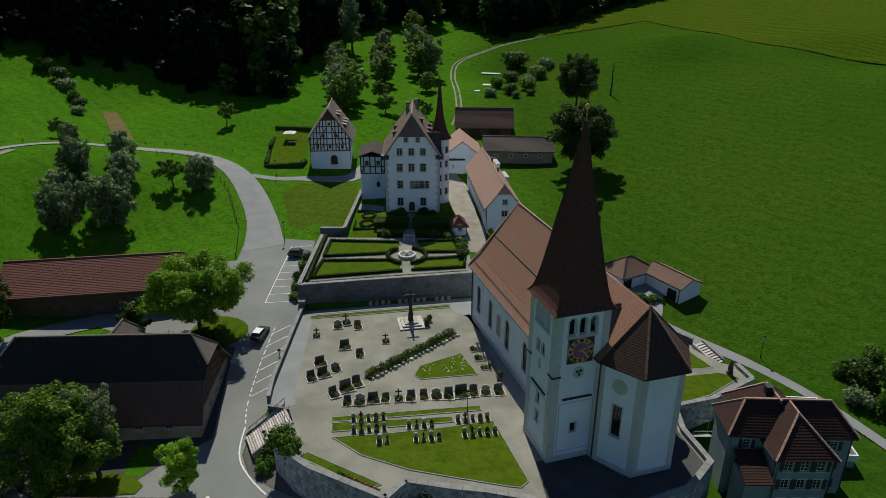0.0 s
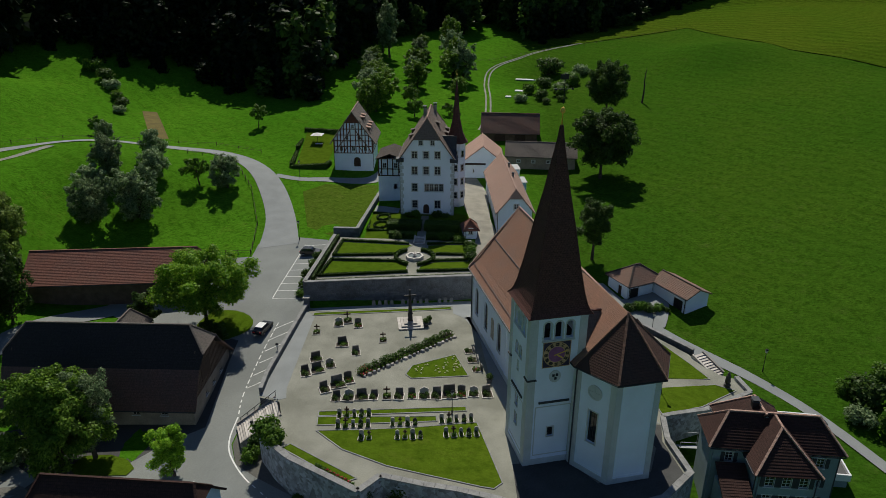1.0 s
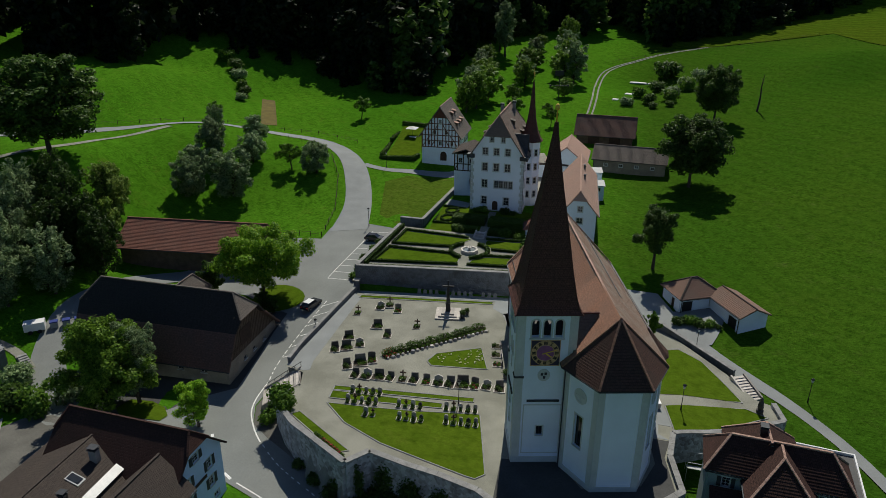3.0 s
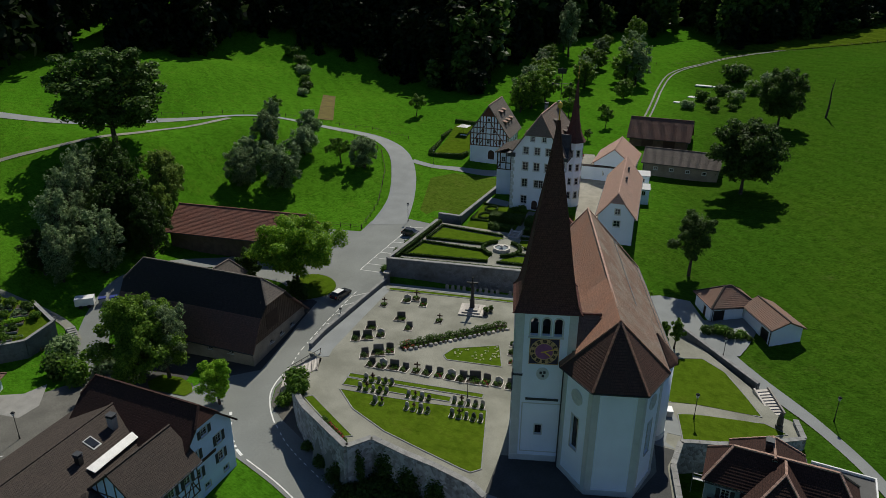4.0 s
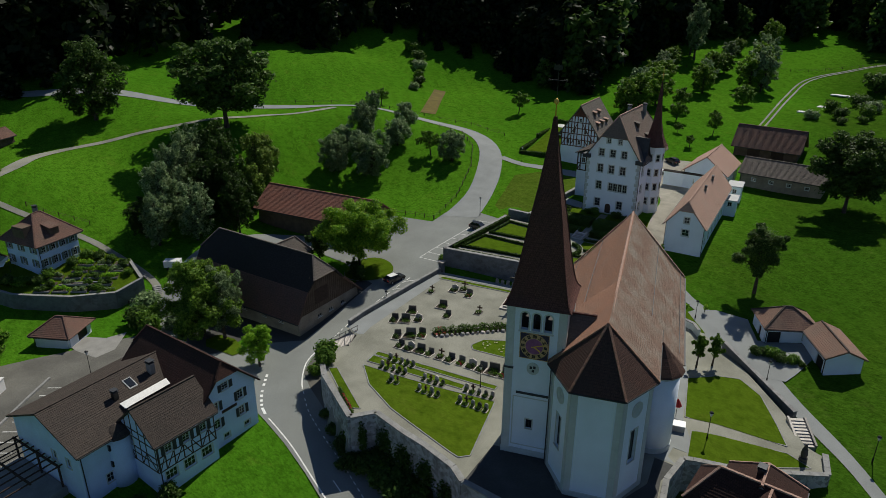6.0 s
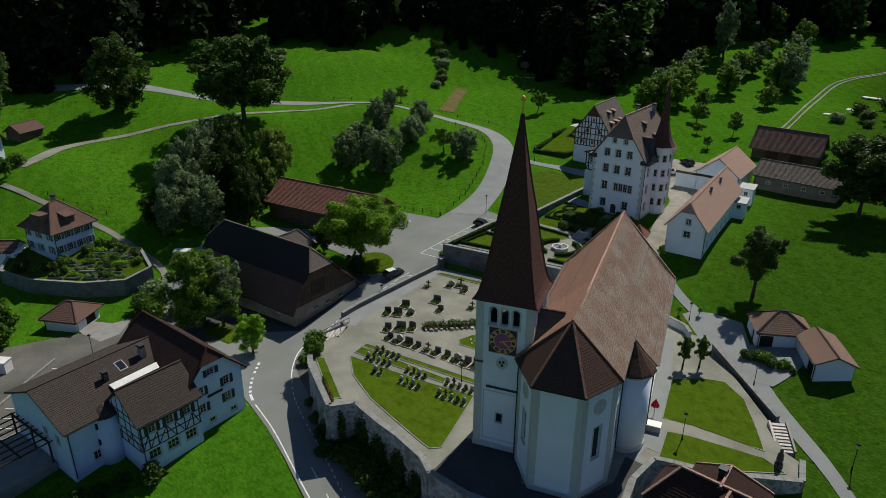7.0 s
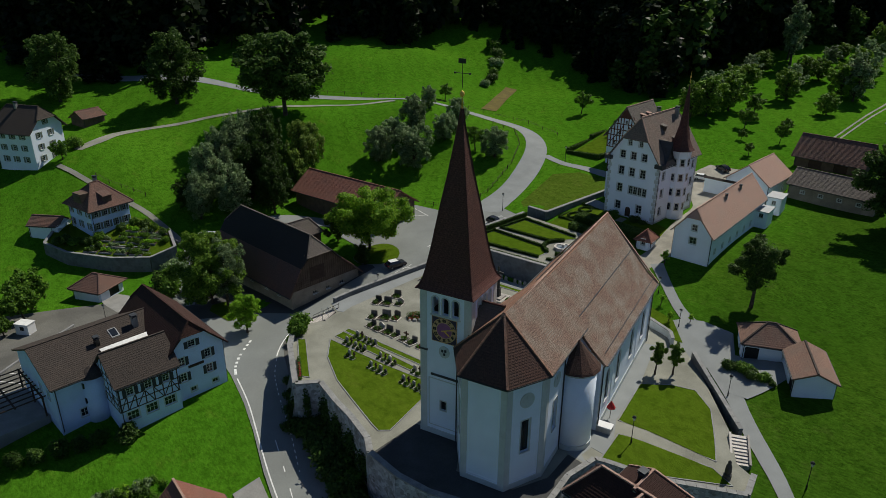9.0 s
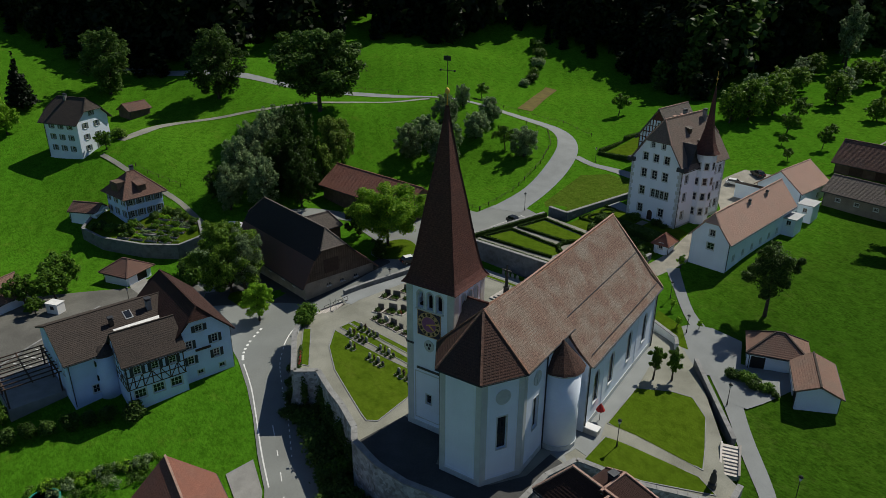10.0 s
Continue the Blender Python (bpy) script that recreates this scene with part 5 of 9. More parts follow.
    for (r0, z0), (r1, z1) in zip(prof, prof[1:]):
        for q in range(4):
            a0 = math.pi / 4 + q * math.pi / 2
            p = [(mx + r * math.sqrt(2) * math.cos(t), my + r * math.sqrt(2) * math.sin(t), z) for r, z, t in ((r0, z0, a0), (r0, z0, a0 + math.pi / 2), (r1, z1, a0 + math.pi / 2), (r1, z1, a0))]
            sl = math.hypot(r0 - r1, z1 - z0)
            zz = sum(math.hypot(prof[n][0] - prof[n + 1][0], prof[n + 1][1] - prof[n][1]) for n in range(len(prof)) if n + 1 < len(prof) and prof[n + 1][1] <= z0)
            g.face(p, [(-r0, zz), (r0, zz), (r1, zz + sl), (-r1, zz + sl)])
    g.face([(mx + prof[0][0] * a, my + prof[0][0] * b, prof[0][1]) for a, b in ((-1, 1), (1, 1), (1, -1), (-1, -1))])
    sp = part("spire", g, TILE_SPIRE, ob, "tall tapering spire in dark red tiles")
    for q in range(4):
        hg = Geo()
        sx, sy = ((1, 1), (-1, 1), (-1, -1), (1, -1))[q]
        for (r0, z0), (r1, z1) in zip(prof, prof[1:]):
            hg.bar((mx + sx * r0, my + sy * r0, z0), (mx + sx * r1, my + sy * r1, z1), 0.14, 0.12)
        part("hip_cap", hg, TILE_SPIRE, sp)
    fin = part("finial", Geo().lathe([(0.08, 40.7), (0.05, 42.1), (0.2, 42.2), (0.27, 42.42), (0.2, 42.65), (0.04, 42.8)], 12, mx, my), GOLD, sp, "gilded ball on the spire tip", smooth=True)
    part("weathercock", Geo().bar((mx, my, 43.1), (mx, my, 46.2), 0.06).bar((mx - 0.9, my, 44.6), (mx + 0.9, my, 44.6), 0.06).box(mx - 0.5, my - 0.02, 45.6, mx + 0.4, my + 0.02, 46.1).box(mx - 0.98, my - 0.08, 44.5, mx - 0.82, my + 0.08, 44.7).box(mx + 0.82, my - 0.08, 44.5, mx + 0.98, my + 0.08, 44.7), METAL, fin, "iron cross with weather vane")


def clock(parent, u, z):
    """Square painted dial with gold numerals and pointers."""
    r = 1.68
    def disc(rad, n=32):
        return [(u + rad * math.cos(t * 2 * math.pi / n), z + rad * math.sin(t * 2 * math.pi / n)) for t in range(n)]
    dial = part("clock", Geo().box(u - r, -0.07, z - r, u + r, 0.0, z + r), CLOCK_BLUE, parent, "square painted tower clock with dark corners")
    part("border", Geo().panel([(u - r, z - r), (u + r, z - r), (u + r, z + r), (u - r, z + r)], [[(u - r + 0.07, z - r + 0.07), (u + r - 0.07, z - r + 0.07), (u + r - 0.07, z + r - 0.07), (u - r + 0.07, z + r - 0.07)]], 0.03), CLOCK_TAN, dial, "thin gold border", m=Matrix.Translation((0, -0.1, 0)))
    part("hour_ring", Geo().panel(disc(1.6), [disc(1.0)], 0.02), CLOCK_TAN, dial, "tan gold hour ring", m=Matrix.Translation((0, -0.09, 0)))
    part("dial", Geo().panel(disc(1.0), [], 0.02), CLOCK_RED, dial, "dull purple dial", m=Matrix.Translation((0, -0.085, 0)))
    for k in range(12):
        a = math.radians(90 - 30 * k)
        m = Matrix.Translation((u + 1.3 * math.cos(a), -0.1, z + 1.3 * math.sin(a))) @ Matrix.Rotation(-(a - math.pi / 2), 4, 'Y')
        n = (4, 1, 2, 3, 3, 2, 3, 4, 4, 3, 2, 3)[k]
        nm = Geo()
        for q in range(n):
            x = (q - (n - 1) / 2) * 0.12
            nm.box(x - 0.045, -0.012, -0.16, x + 0.045, 0.01, 0.16)
        nm.box(-0.2, -0.014, 0.13, 0.2, 0.01, 0.19)
        nm.box(-0.2, -0.014, -0.19, 0.2, 0.01, -0.13)
        part("numeral", nm, CLOCK_BLACK, dial, m=m)
    part("minute_pointer", Geo().bar((u - 0.35, -0.14, z - 0.11), (u + 1.25, -0.14, z + 0.40), 0.05, 0.11), GOLD, dial, "gold clock pointer")
    part("hour_pointer", Geo().bar((u, -0.16, z), (u + 0.72, -0.16, z - 0.52), 0.05, 0.16), GOLD, dial, "gold clock pointer")


church()


# ---- castle ----
QUOINS = [Geo().box(0, -0.05, 0, w_, -0.002, 0.74).mesh("quoin", PLASTER_GREY) for w_ in (0.5, 0.75)]


def castle():
    w, d, h, rise = 11.7, 17.0, 13.2, 8.4
    x, z1 = 5.85, 16.6
    big = dict(bars=(2, 3), frame_mat=FRAME)
    S = [(u, zz, 1.25, 1.8, big) for zz in (1.7, 5.6, 9.4) for u in (-2.7, 2.3)] + [(-0.2, 9.4, 1.25, 1.8, big)]
    S = [r for r in S if not (r[1] == 5.6 and r[0] > 0)]
    S += [(1.0 + k * 1.05, 5.6, 0.95, 1.7, big) for k in range(-1, 3)]
    S += [(u, 13.0, 1.2, 1.6, big) for u in (-2.7, -0.2, 2.3)] + [(u, 15.9, 0.85, 1.1, big) for u in (-1.3, 1.2)]
    E = [(u, zz, 1.2, 1.75, big) for zz in (1.7, 5.6, 9.4) for u in (-6.2, 4.8, 6.8)]
    W = [(u, zz, 1.2, 1.75, big) for zz in (5.6, 9.4) for u in (-5.5, -1.5, 2.5, 6)]
    ob = house("castle", "tall white castle house with steep tiled half-hipped roof", "castle", -7.0, 152.8, 10.3, 2.0, w, d, h, rise, TILE_CASTLE, PLASTER_COOL, (0.52, 0.52), 0.7, 0.5, 3.4,
               {"S": S, "E": E, "W": W}, (("S", -0.2, 1.3, 2.6, TIMBER, True),), 0.5, ridge_mat=TILE_PINK)
    for m, L in faces_of(w, d).values():
        for k in range(16):
            for s, u in ((1, 0), (-1, L)):
                ww = 0.75 if k % 2 else 0.5
                part("quoin", QUOINS[k % 2], None, ob, m=m @ Matrix.Translation((u if s > 0 else u - ww, 0, k * 0.82)))
    # dormers and chimneys
    for s, yy, zz in ((1, -3.5, 16.2), (1, 1.0, 16.2), (1, 5.2, 16.2), (-1, -2, 16.2), (-1, 3.5, 16.2), (1, -1.2, 18.9)):
        xx = s * (21.6 - zz) / 8.4 * 5.85
        g = Geo().box(min(xx - s * 0.6, xx + s * 0.5), yy - 0.5, zz - 0.6, max(xx - s * 0.6, xx + s * 0.5), yy + 0.5, zz + 0.45)
        dm = part("dormer", g, BOARDS, ob, "small dark roof dormer")
        part("dormer_roof", Geo().slab([(xx - s * 1.0, yy - 0.75, zz + 0.95), (xx - s * 1.0, yy + 0.75, zz + 0.95), (xx + s * 0.75, yy + 0.75, zz + 0.5), (xx + s * 0.75, yy - 0.75, zz + 0.5)], 0.1), TILE_GREY, dm)
    chimney(ob, -1.0, 1.5, 19.8, 2.4)
    chimney(ob, 1.0, 6.0, 19.8, 2.2)
    # corner oriels with small dark roofs at the eaves
    for sx in (-1, 1):
        part("corner_roof", Geo().prism([(sx * 5.0, -9.1), (sx * 6.7, -9.1), (sx * 6.7, -7.4), (sx * 5.0, -7.4)][::1 if sx > 0 else -1], 12.3, 13.1), COPPER, ob, "dark sheet roof of the corner")
    # stair tower with spire
    tx, ty = 6.1, -0.6
    st = part("stair_tower", Geo().lathe([(2.25, -1.5), (2.25, 15.2)], 8, tx, ty, math.pi / 8), PLASTER_COOL, ob, "white octagonal stair tower")
    for zz in (2.2, 5.4, 8.6, 11.8):
        for a in (-90, -45, 0, 45):
            ms = window_meshes(0.85, 1.5, (1, 2), False, FRAME, PLASTER_GREY, None)
            r = 2.25 * math.cos(math.pi / 8)
            m = Matrix.Translation((tx + (r + 0.02) * math.cos(radians(a)), ty + (r + 0.02) * math.sin(radians(a)), zz)) @ Matrix.Rotation(radians(a + 90), 4, 'Z')
            wn_ = part("window", ms["frame"], None, st, m=m @ Matrix.Translation((0, -0.05, 0)))
            part("pane", ms["pane"], None, wn_, m=Matrix.Translation((0, 0.03, 0)))
            part("surround", ms["surround"], None, wn_, "grey stone surround", m=Matrix.Translation((0, 0.0, 0)))
    part("cornice", Geo().lathe([(2.4, 14.9), (2.45, 15.2)], 8, tx, ty, math.pi / 8), PLASTER_GREY, st)
    sp = part("spire", Geo().lathe([(2.85, 15.0), (2.3, 15.7), (1.6, 17.2), (0.95, 20.0), (0.6, 23.0), (0.25, 27.2), (0.05, 28.6)], 8, tx, ty, math.pi / 8), TILE_SPIRE, ob, "slender dark flared spire")
    part("finial", Geo().lathe([(0.06, 28.4), (0.05, 29.6), (0.22, 29.8), (0.05, 30.1), (0.03, 31.2)], 8, tx, ty), GOLD, sp, "gilded tip")
    # dark cross gable on the east eaves
    cg = part("cross_gable", Geo().panel([(-1.9, 0), (1.9, 0), (0.7, 1.6), (0, 4.2), (-0.7, 1.6)], [], 0.2), COPPER, ob, "dark curved cross gable", m=Matrix.Translation((5.9, -4.9, 12.9)) @ Matrix.Rotation(math.pi / 2, 4, 'Z'))
    for s in (1, -1):
        part("gable_roof", Geo().slab([(6.3, -4.9 + s * 2.2, 12.8), (6.3, -4.9 + s * 0.8, 14.5), (4.6, -4.9 + s * 0.8, 14.5), (5.2, -4.9 + s * 2.2, 12.8)], 0.1).slab([(6.3, -4.9 + s * 0.8, 14.5), (6.3, -4.9, 17.3), (3.0, -4.9, 17.3), (4.6, -4.9 + s * 0.8, 14.5)], 0.1), COPPER, ob, "dark sheet roof of the cross gable")
    chap = thing("castle_annex", pose(-16.4, 158.2, 10.2, 0, 0, 2), "white castle annex with half-timbered top storey", "annex")
    fw, fd, hh = 5.6, 9.0, 10.4
    for key, (m, L) in faces_of(fw, fd).items():
        pad = 0 if key in "SN" else 0.3
        hl = [rect(L / 2 + u, zz, 0.9, 1.2) for u, zz in ((-1.3, 8.1), (1.3, 8.1))] + ([rect(L / 2 + 1.2, 3.0, 0.8, 1.3)] if key == "S" else [])
        wl = part("wall", Geo().panel([(pad, -1.5), (L - pad, -1.5), (L - pad, hh), (pad, hh)], hl, 0.3), PLASTER, chap, m=m)
        for u, zz in ((-1.3, 8.1), (1.3, 8.1)):
            add_window(wl, I, L / 2 + u, zz, 0.9, 1.2, bars=(2, 2), surround=None)
        timber_frame(wl, I, L, 6.2, hh, [0.1, L / 2 - 2, L / 2 - 0.6, L / 2 + 0.6, L / 2 + 2, L - 0.1], [6.3, 7.9, hh - 0.1], [(0.2, 6.4, 0.9, 7.8), (L - 0.2, 6.4, L - 0.9, 7.8)])
    part("roof", Geo().slab([(-3.3, -5.0, 10.4), (0, -5.0, 11.6), (0, 5.0, 11.6), (-3.3, 5.0, 10.4)], 0.2).slab([(3.3, -5.0, 10.4), (0, -5.0, 11.6), (0, 5.0, 11.6), (3.3, 5.0, 10.4)], 0.2), TILE_BROWN, chap)


castle()
SH = dict(bars=(2, 3), shutters=SHUTTER_GREEN)
SHD = dict(bars=(2, 3), shutters=SHUTTER)
PL = dict(bars=(2, 2))


def half_timbered_house():
    w, d, h, rise = 10.3, 13.0, 7.6, 7.2
    hh = house("half_timbered_house", "half-timbered granary with white ground floor", "house", -30.2, 184.0, 11.6, 4.0, w, d, h, rise, TILE_GREY, PLASTER, over=0.9, end=0.7,
               wins={"S": [(u, 4.3, 0.8, 1.1, dict(bars=(2, 2), surround=None)) for u in (-3.2, 0, 3.2)] + [(u, 7.3, 0.8, 1.1, dict(bars=(2, 2), surround=None)) for u in (-1.6, 1.6)] + [(0, 10.4, 0.7, 0.9, dict(bars=(2, 2), surround=None))]},
               doors=(("S", 0.9, 1.8, 2.6, TIMBER, True),), ridge_mat=TILE_PINK)
    f = faces_of(w, d)
    timber_frame(hh, f["S"][0], w, 3.7, 14.6, [0.12, 1.0, 1.9, 2.75, 3.6, 4.45, 5.85, 6.7, 7.55, 8.4, 9.3, w - 0.12], [3.75, 5.55, 7.05, 8.6, 10.2, 11.9],
                 [(0.3, 3.9, 1.2, 5.5), (2.6, 3.9, 3.6, 5.5), (9.9, 3.9, 9.1, 5.5), (7.7, 3.9, 6.7, 5.5), (2.6, 7.1, 3.6, 8.5), (7.7, 7.1, 6.7, 8.5), (3.8, 8.7, 4.5, 10.1), (6.5, 8.7, 5.8, 10.1), (1.4, 5.7, 2.4, 6.9), (8.9, 5.7, 7.9, 6.9)], TIMBER_RED, (h, h + rise))
    part("gable_boards", Geo().panel([(2.75, 11.9), (w - 2.75, 11.9), (w / 2, h + rise - 0.3)], [], 0.08), TIMBER_RED, hh, "dark red boarded gable top", m=f["S"][0] @ Matrix.Translation((0, -0.07, 0)))
    timber_frame(hh, f["E"][0], d, 3.7, h, [0.12, 2, 4, 6, 8, 10, 12, d - 0.12], [3.75, 5.6, 7.4], [(0.3, 3.9, 1.9, 5.5), (10.2, 3.9, 11.8, 5.5)], TIMBER_RED)
    for yy, zz in ((-3.6, 9.6), (-0.4, 9.6), (2.8, 9.6), (-2, 12.0), (1.2, 12.0)):
        xx = (14.8 - zz) / 7.2 * 5.15
        dm = part("dormer", Geo().box(xx - 0.7, yy - 0.5, zz - 0.4, xx + 0.5, yy + 0.5, zz + 0.5), BOARDS, hh, "small dark dormer")
        part("dormer_roof", Geo().slab([(xx - 1.2, yy - 0.7, zz + 1.0), (xx - 1.2, yy + 0.7, zz + 1.0), (xx + 0.8, yy + 0.7, zz + 0.55), (xx + 0.8, yy - 0.7, zz + 0.55)], 0.1), TILE_PINK, dm)


half_timbered_house()

# long outbuilding of the castle, with its cross wing and white annexes
lh = house("long_house", "long white castle outbuilding with pink clay tiles", "outbuilding", 11.0, 150.2, 9.2, 6.0, 7.0, 30.0, 6.2, 4.2, TILE_PINK, PLASTER, (0.62, 1.0), 0.6, 0.5, 2.0,
           {"S": [(0.2, 3.6, 1.3, 1.3, PL), (0.2, 6.2, 1.0, 1.2, PL)], "W": [(u, 3.4, 0.9, 1.1, PL) for u in np.arange(-13, 13.1, 2.6)] + [(u, 0.9, 0.9, 1.3, PL) for u in np.arange(-11.7, 13, 5.2)], "E": [(u, 1.6, 0.7, 0.9, PL) for u in np.arange(-12, 12.1, 4)]},
           tuple(("W", u, 1.1, 2.1, TIMBER) for u in (-9.1, -3.9, 1.3, 6.5)))
chimney(lh, 0.9, -2.0, 9.2, 0.9, 0.4, 0.4)
chimney(lh, 0.9, 6.0, 9.2, 0.9, 0.4, 0.4)
house("gate_wing", "cross wing with pink clay tiles beside the lane", "outbuilding", 4.6, 181.8, 10.4, 2.0, 9.6, 13.6, 4.6, 3.7, TILE_PINK, PLASTER, over=0.6, end=0.5, wins={"S": [(-2, 1.2, 0.9, 1.2, PL), (2, 1.2, 0.9, 1.2, PL)], "E": [(-3, 1.2, 0.9, 1.2, PL), (3, 1.2, 0.9, 1.2, PL)]})
for x, y, w, d, h in ((14.2, 163.4, 2.6, 4.6, 3.9), (12.6, 173.6, 3.0, 4.6, 4.2)):
    a = thing("flat_annex", pose(x, y, 9.4, 0, 0, 8), "low white annex with pale flat roof", "annex")
    hl = [rect(w / 2, 2.6, 0.9, 1.0)]
    for key, (m, L) in faces_of(w, d).items():
        pad = 0 if key in "SN" else 0.22
        wl = part("wall", Geo().panel([(pad, -1), (L - pad, -1), (L - pad, h), (pad, h)], hl if key == "S" else [], 0.2), PLASTER, a, m=m)
        if key == "S":
            add_window(wl, I, w / 2, 2.6, 0.9, 1.0, bars=(2, 1), surround=None, deep=0.08)
    part("roof", Geo().box(-w / 2 - 0.2, -d / 2 - 0.2, h, w / 2 + 0.2, d / 2 + 0.2, h + 0.18), ZINC, a, "pale sheet metal roof")
gate = thing("gate_arch", pose(0.2, 174.5, 10.3, 0, 0, 4), "white gate wall with an arched opening", "gate")
part("wall", Geo().panel([(-5, -1), (5.2, -1), (5.2, 3.6), (-5, 3.6)], [arch(1.2, 0, 2.6, 3.0)], 0.5), PLASTER, gate)
part("coping", Geo().slab([(-5.2, -0.25, 3.5), (5.4, -0.25, 3.5), (5.4, 0.25, 3.9), (-5.2, 0.25, 3.9)], 0.1).slab([(-5.2, 0.75, 3.5), (5.4, 0.75, 3.5), (5.4, 0.25, 3.9), (-5.2, 0.25, 3.9)], 0.1), TILE_BROWN, gate, "small tiled coping")

# barns behind the castle
house("barn", "wooden barn with dark brown tiled roof", "barn", 12.2, 208.5, 12.3, -90.0, 9.0, 16.0, 4.0, 4.2, TILE_BARN, BOARDS, over=0.9, end=0.8, doors=(("E", -3, 3.2, 3.2, TIMBER), ("E", 3, 3.2, 3.2, TIMBER)))
house("stable", "long low stable with grey weathered tiles", "barn", 20.5, 187.2, 10.4, -92.0, 8.0, 18.5, 4.0, 2.6, TILE_GREY, TAN_PLASTER, over=0.7, end=0.5, wins={"E": [(u, 1.9, 0.9, 0.7, PL) for u in (-6, -2, 2, 6)]})

# chapel-like garden pavilion by the lane
house("garden_pavilion", "small garden pavilion with red hipped roof", "pavilion", 3.2, 135.6, 9.4, 10.0, 2.8, 3.6, 2.0, 1.5, TILE_DARKRED, PLASTER, (0.0, 0.0), 0.4, 0.4, 1.6, wins={"S": [(0, 0.8, 0.8, 1.2, PL)]})

# outbuildings east of the church
# The wide black door panel stands in for a dark recess.
house("bath_house", "low white outbuilding with hipped brown tiles", "outbuilding", 34.9, 118.9, 5.9, -60.0, 6.0, 8.0, 3.0, 2.2, TILE_OUT, PLASTER, (0.0, 0.0), 0.4, 0.4, 3.4, wins={"E": [(2.2, 1.0, 0.9, 1.1, PL)]}, doors=(("E", -2.6, 2.0, 2.2, CLOCK_BLACK), ("S", 0.6, 1.0, 2.0, TIMBER)), ridge_mat=TILE_BROWN)
house("garage", "small white garage with brown tiled gable roof", "garage", 42.2, 115.2, 5.6, 30.9, 5.2, 8.6, 3.2, 1.15, TILE_OUT, PLASTER, over=0.4, end=0.4, doors=(("W", 2.4, 2.2, 2.2, CLOCK_BLACK),), ridge_mat=TILE_BROWN)

# big barn by the road
def farm_barn():
    """Big barn, half-hipped at both ends: a dark steep roof with brown lower slopes, wider behind the ridge than before it."""
    d, h, top = 26.2, 2.7, 12.0
    near, far = -6.0, 9.6
    ob = thing("farm_barn", pose(-45.9, 81.7, 3.2, 0, 0, 92.9), "large dark barn with sweeping brown tiled roof", "barn")
    def fr(x, y, ang):
        return Matrix.Translation((x, y, 0)) @ Matrix.Rotation(radians(ang), 4, 'Z')
    w = far - near
    for m, L, gable, us in ((fr(near, -d / 2, 0), w, 1, (5.2, 8.2, 11.4)), (fr(far, d / 2, 180), w, -1, (4, 8, 12)), (fr(near, d / 2, 270), d, 0, (4, 9, 13, 18, 22)), (fr(far, -d / 2, 90), d, 0, (5, 13, 21))):
        pad = 0 if gable else 0.3
        hl = [rect(u, 0.9, 1.0, 0.6) for u in us]
        wl = part("wall", Geo().panel([(pad, -2.5), (L - pad, -2.5), (L - pad, h), (pad, h)], hl, 0.3), TAN_PLASTER, ob, m=m)
        for u in us:
            add_window(wl, I, u, 0.9, 1.0, 0.6, bars=(2, 1), surround=None)
        if not gable:
            continue
        r = -near if gable > 0 else far
        edge = [(0, h), (L, h), (r + gable * 2.5, 9.2), (r - gable * 2.5, 9.2)] if gable > 0 else [(0, h), (L, h), (r + 2.5, 9.2), (r - 2.5, 9.2)]
        gb = part("gable_cladding", Geo().panel(edge, [], 0.12), BOARDS, wl, "dark vertical board gable", m=Matrix.Translation((0, 0.05, 0)))
        for u in np.arange(0.8, L - 0.6, 0.5):
            zt = min(9.1, h + 6.5 * min(u / (r - 2.5), (L - u) / (L - r - 2.5), 1))
            part("batten", Geo().box(u - 0.03, -0.03, h, u + 0.03, 0.0, max(h + 0.2, zt - 0.2)), TIMBER, gb)
        part("gate", Geo().box(r - 1.6, -0.05, 3.6, r + 1.6, 0.0, 6.4), TIMBER, gb, "dark loft gate")
        for k in range(4):
            part("hay_rail", Geo().bar((r - 4.6, -0.3, 3.2 + 0.42 * k), (r - 1.9, -0.3, 3.2 + 0.42 * k), 0.07), BOARDS, gb, "pale wooden rail on the gable")
    rf = part("roof", Geo().bar((0, -11.6, top - 0.15), (0, 11.6, top - 0.15), 0.2), TIMBER, ob, "ridge beam with tiled slopes")
    ye, xh, zh = 14.2, 2.75, 8.85
    for x1, z1, x2, z2 in ((-4.1, 7.2, -6.8, 2.15), (5.2, 6.6, 10.4, 1.9)):
        sd = 1 if x1 > 0 else -1
        zk = top + (z1 - top) * xh / abs(x1)
        part("roof_slope", Geo().slab([(x1, -13.9, z1), (x1, 13.9, z1), (sd * xh, ye, zk), (0, 11.8, top), (0, -11.8, top), (sd * xh, -ye, zk)], 0.22).courses((x1, -13.7, z1), (x1, 13.7, z1), (0, 11.8, top), (0, -11.8, top), 0.4), TILE_BARN_SHADE, rf, "steep black-brown tiled slope")
        part("eaves_slope", Geo().slab([(x2, -13.7, z2), (x2, 13.7, z2), (x1, 13.9, z1), (x1, -13.9, z1)], 0.22).courses((x2, -13.7, z2), (x2, 13.7, z2), (x1, 13.9, z1), (x1, -13.9, z1), 0.29, 0.10), TILE_BARN, rf, "brown tiled lower slope")
        part("gutter", Geo().bar((x2 + sd * 0.05, -13.7, z2 - 0.1), (x2 + sd * 0.05, 13.7, z2 - 0.1), 0.14, 0.12), COPPER, rf)
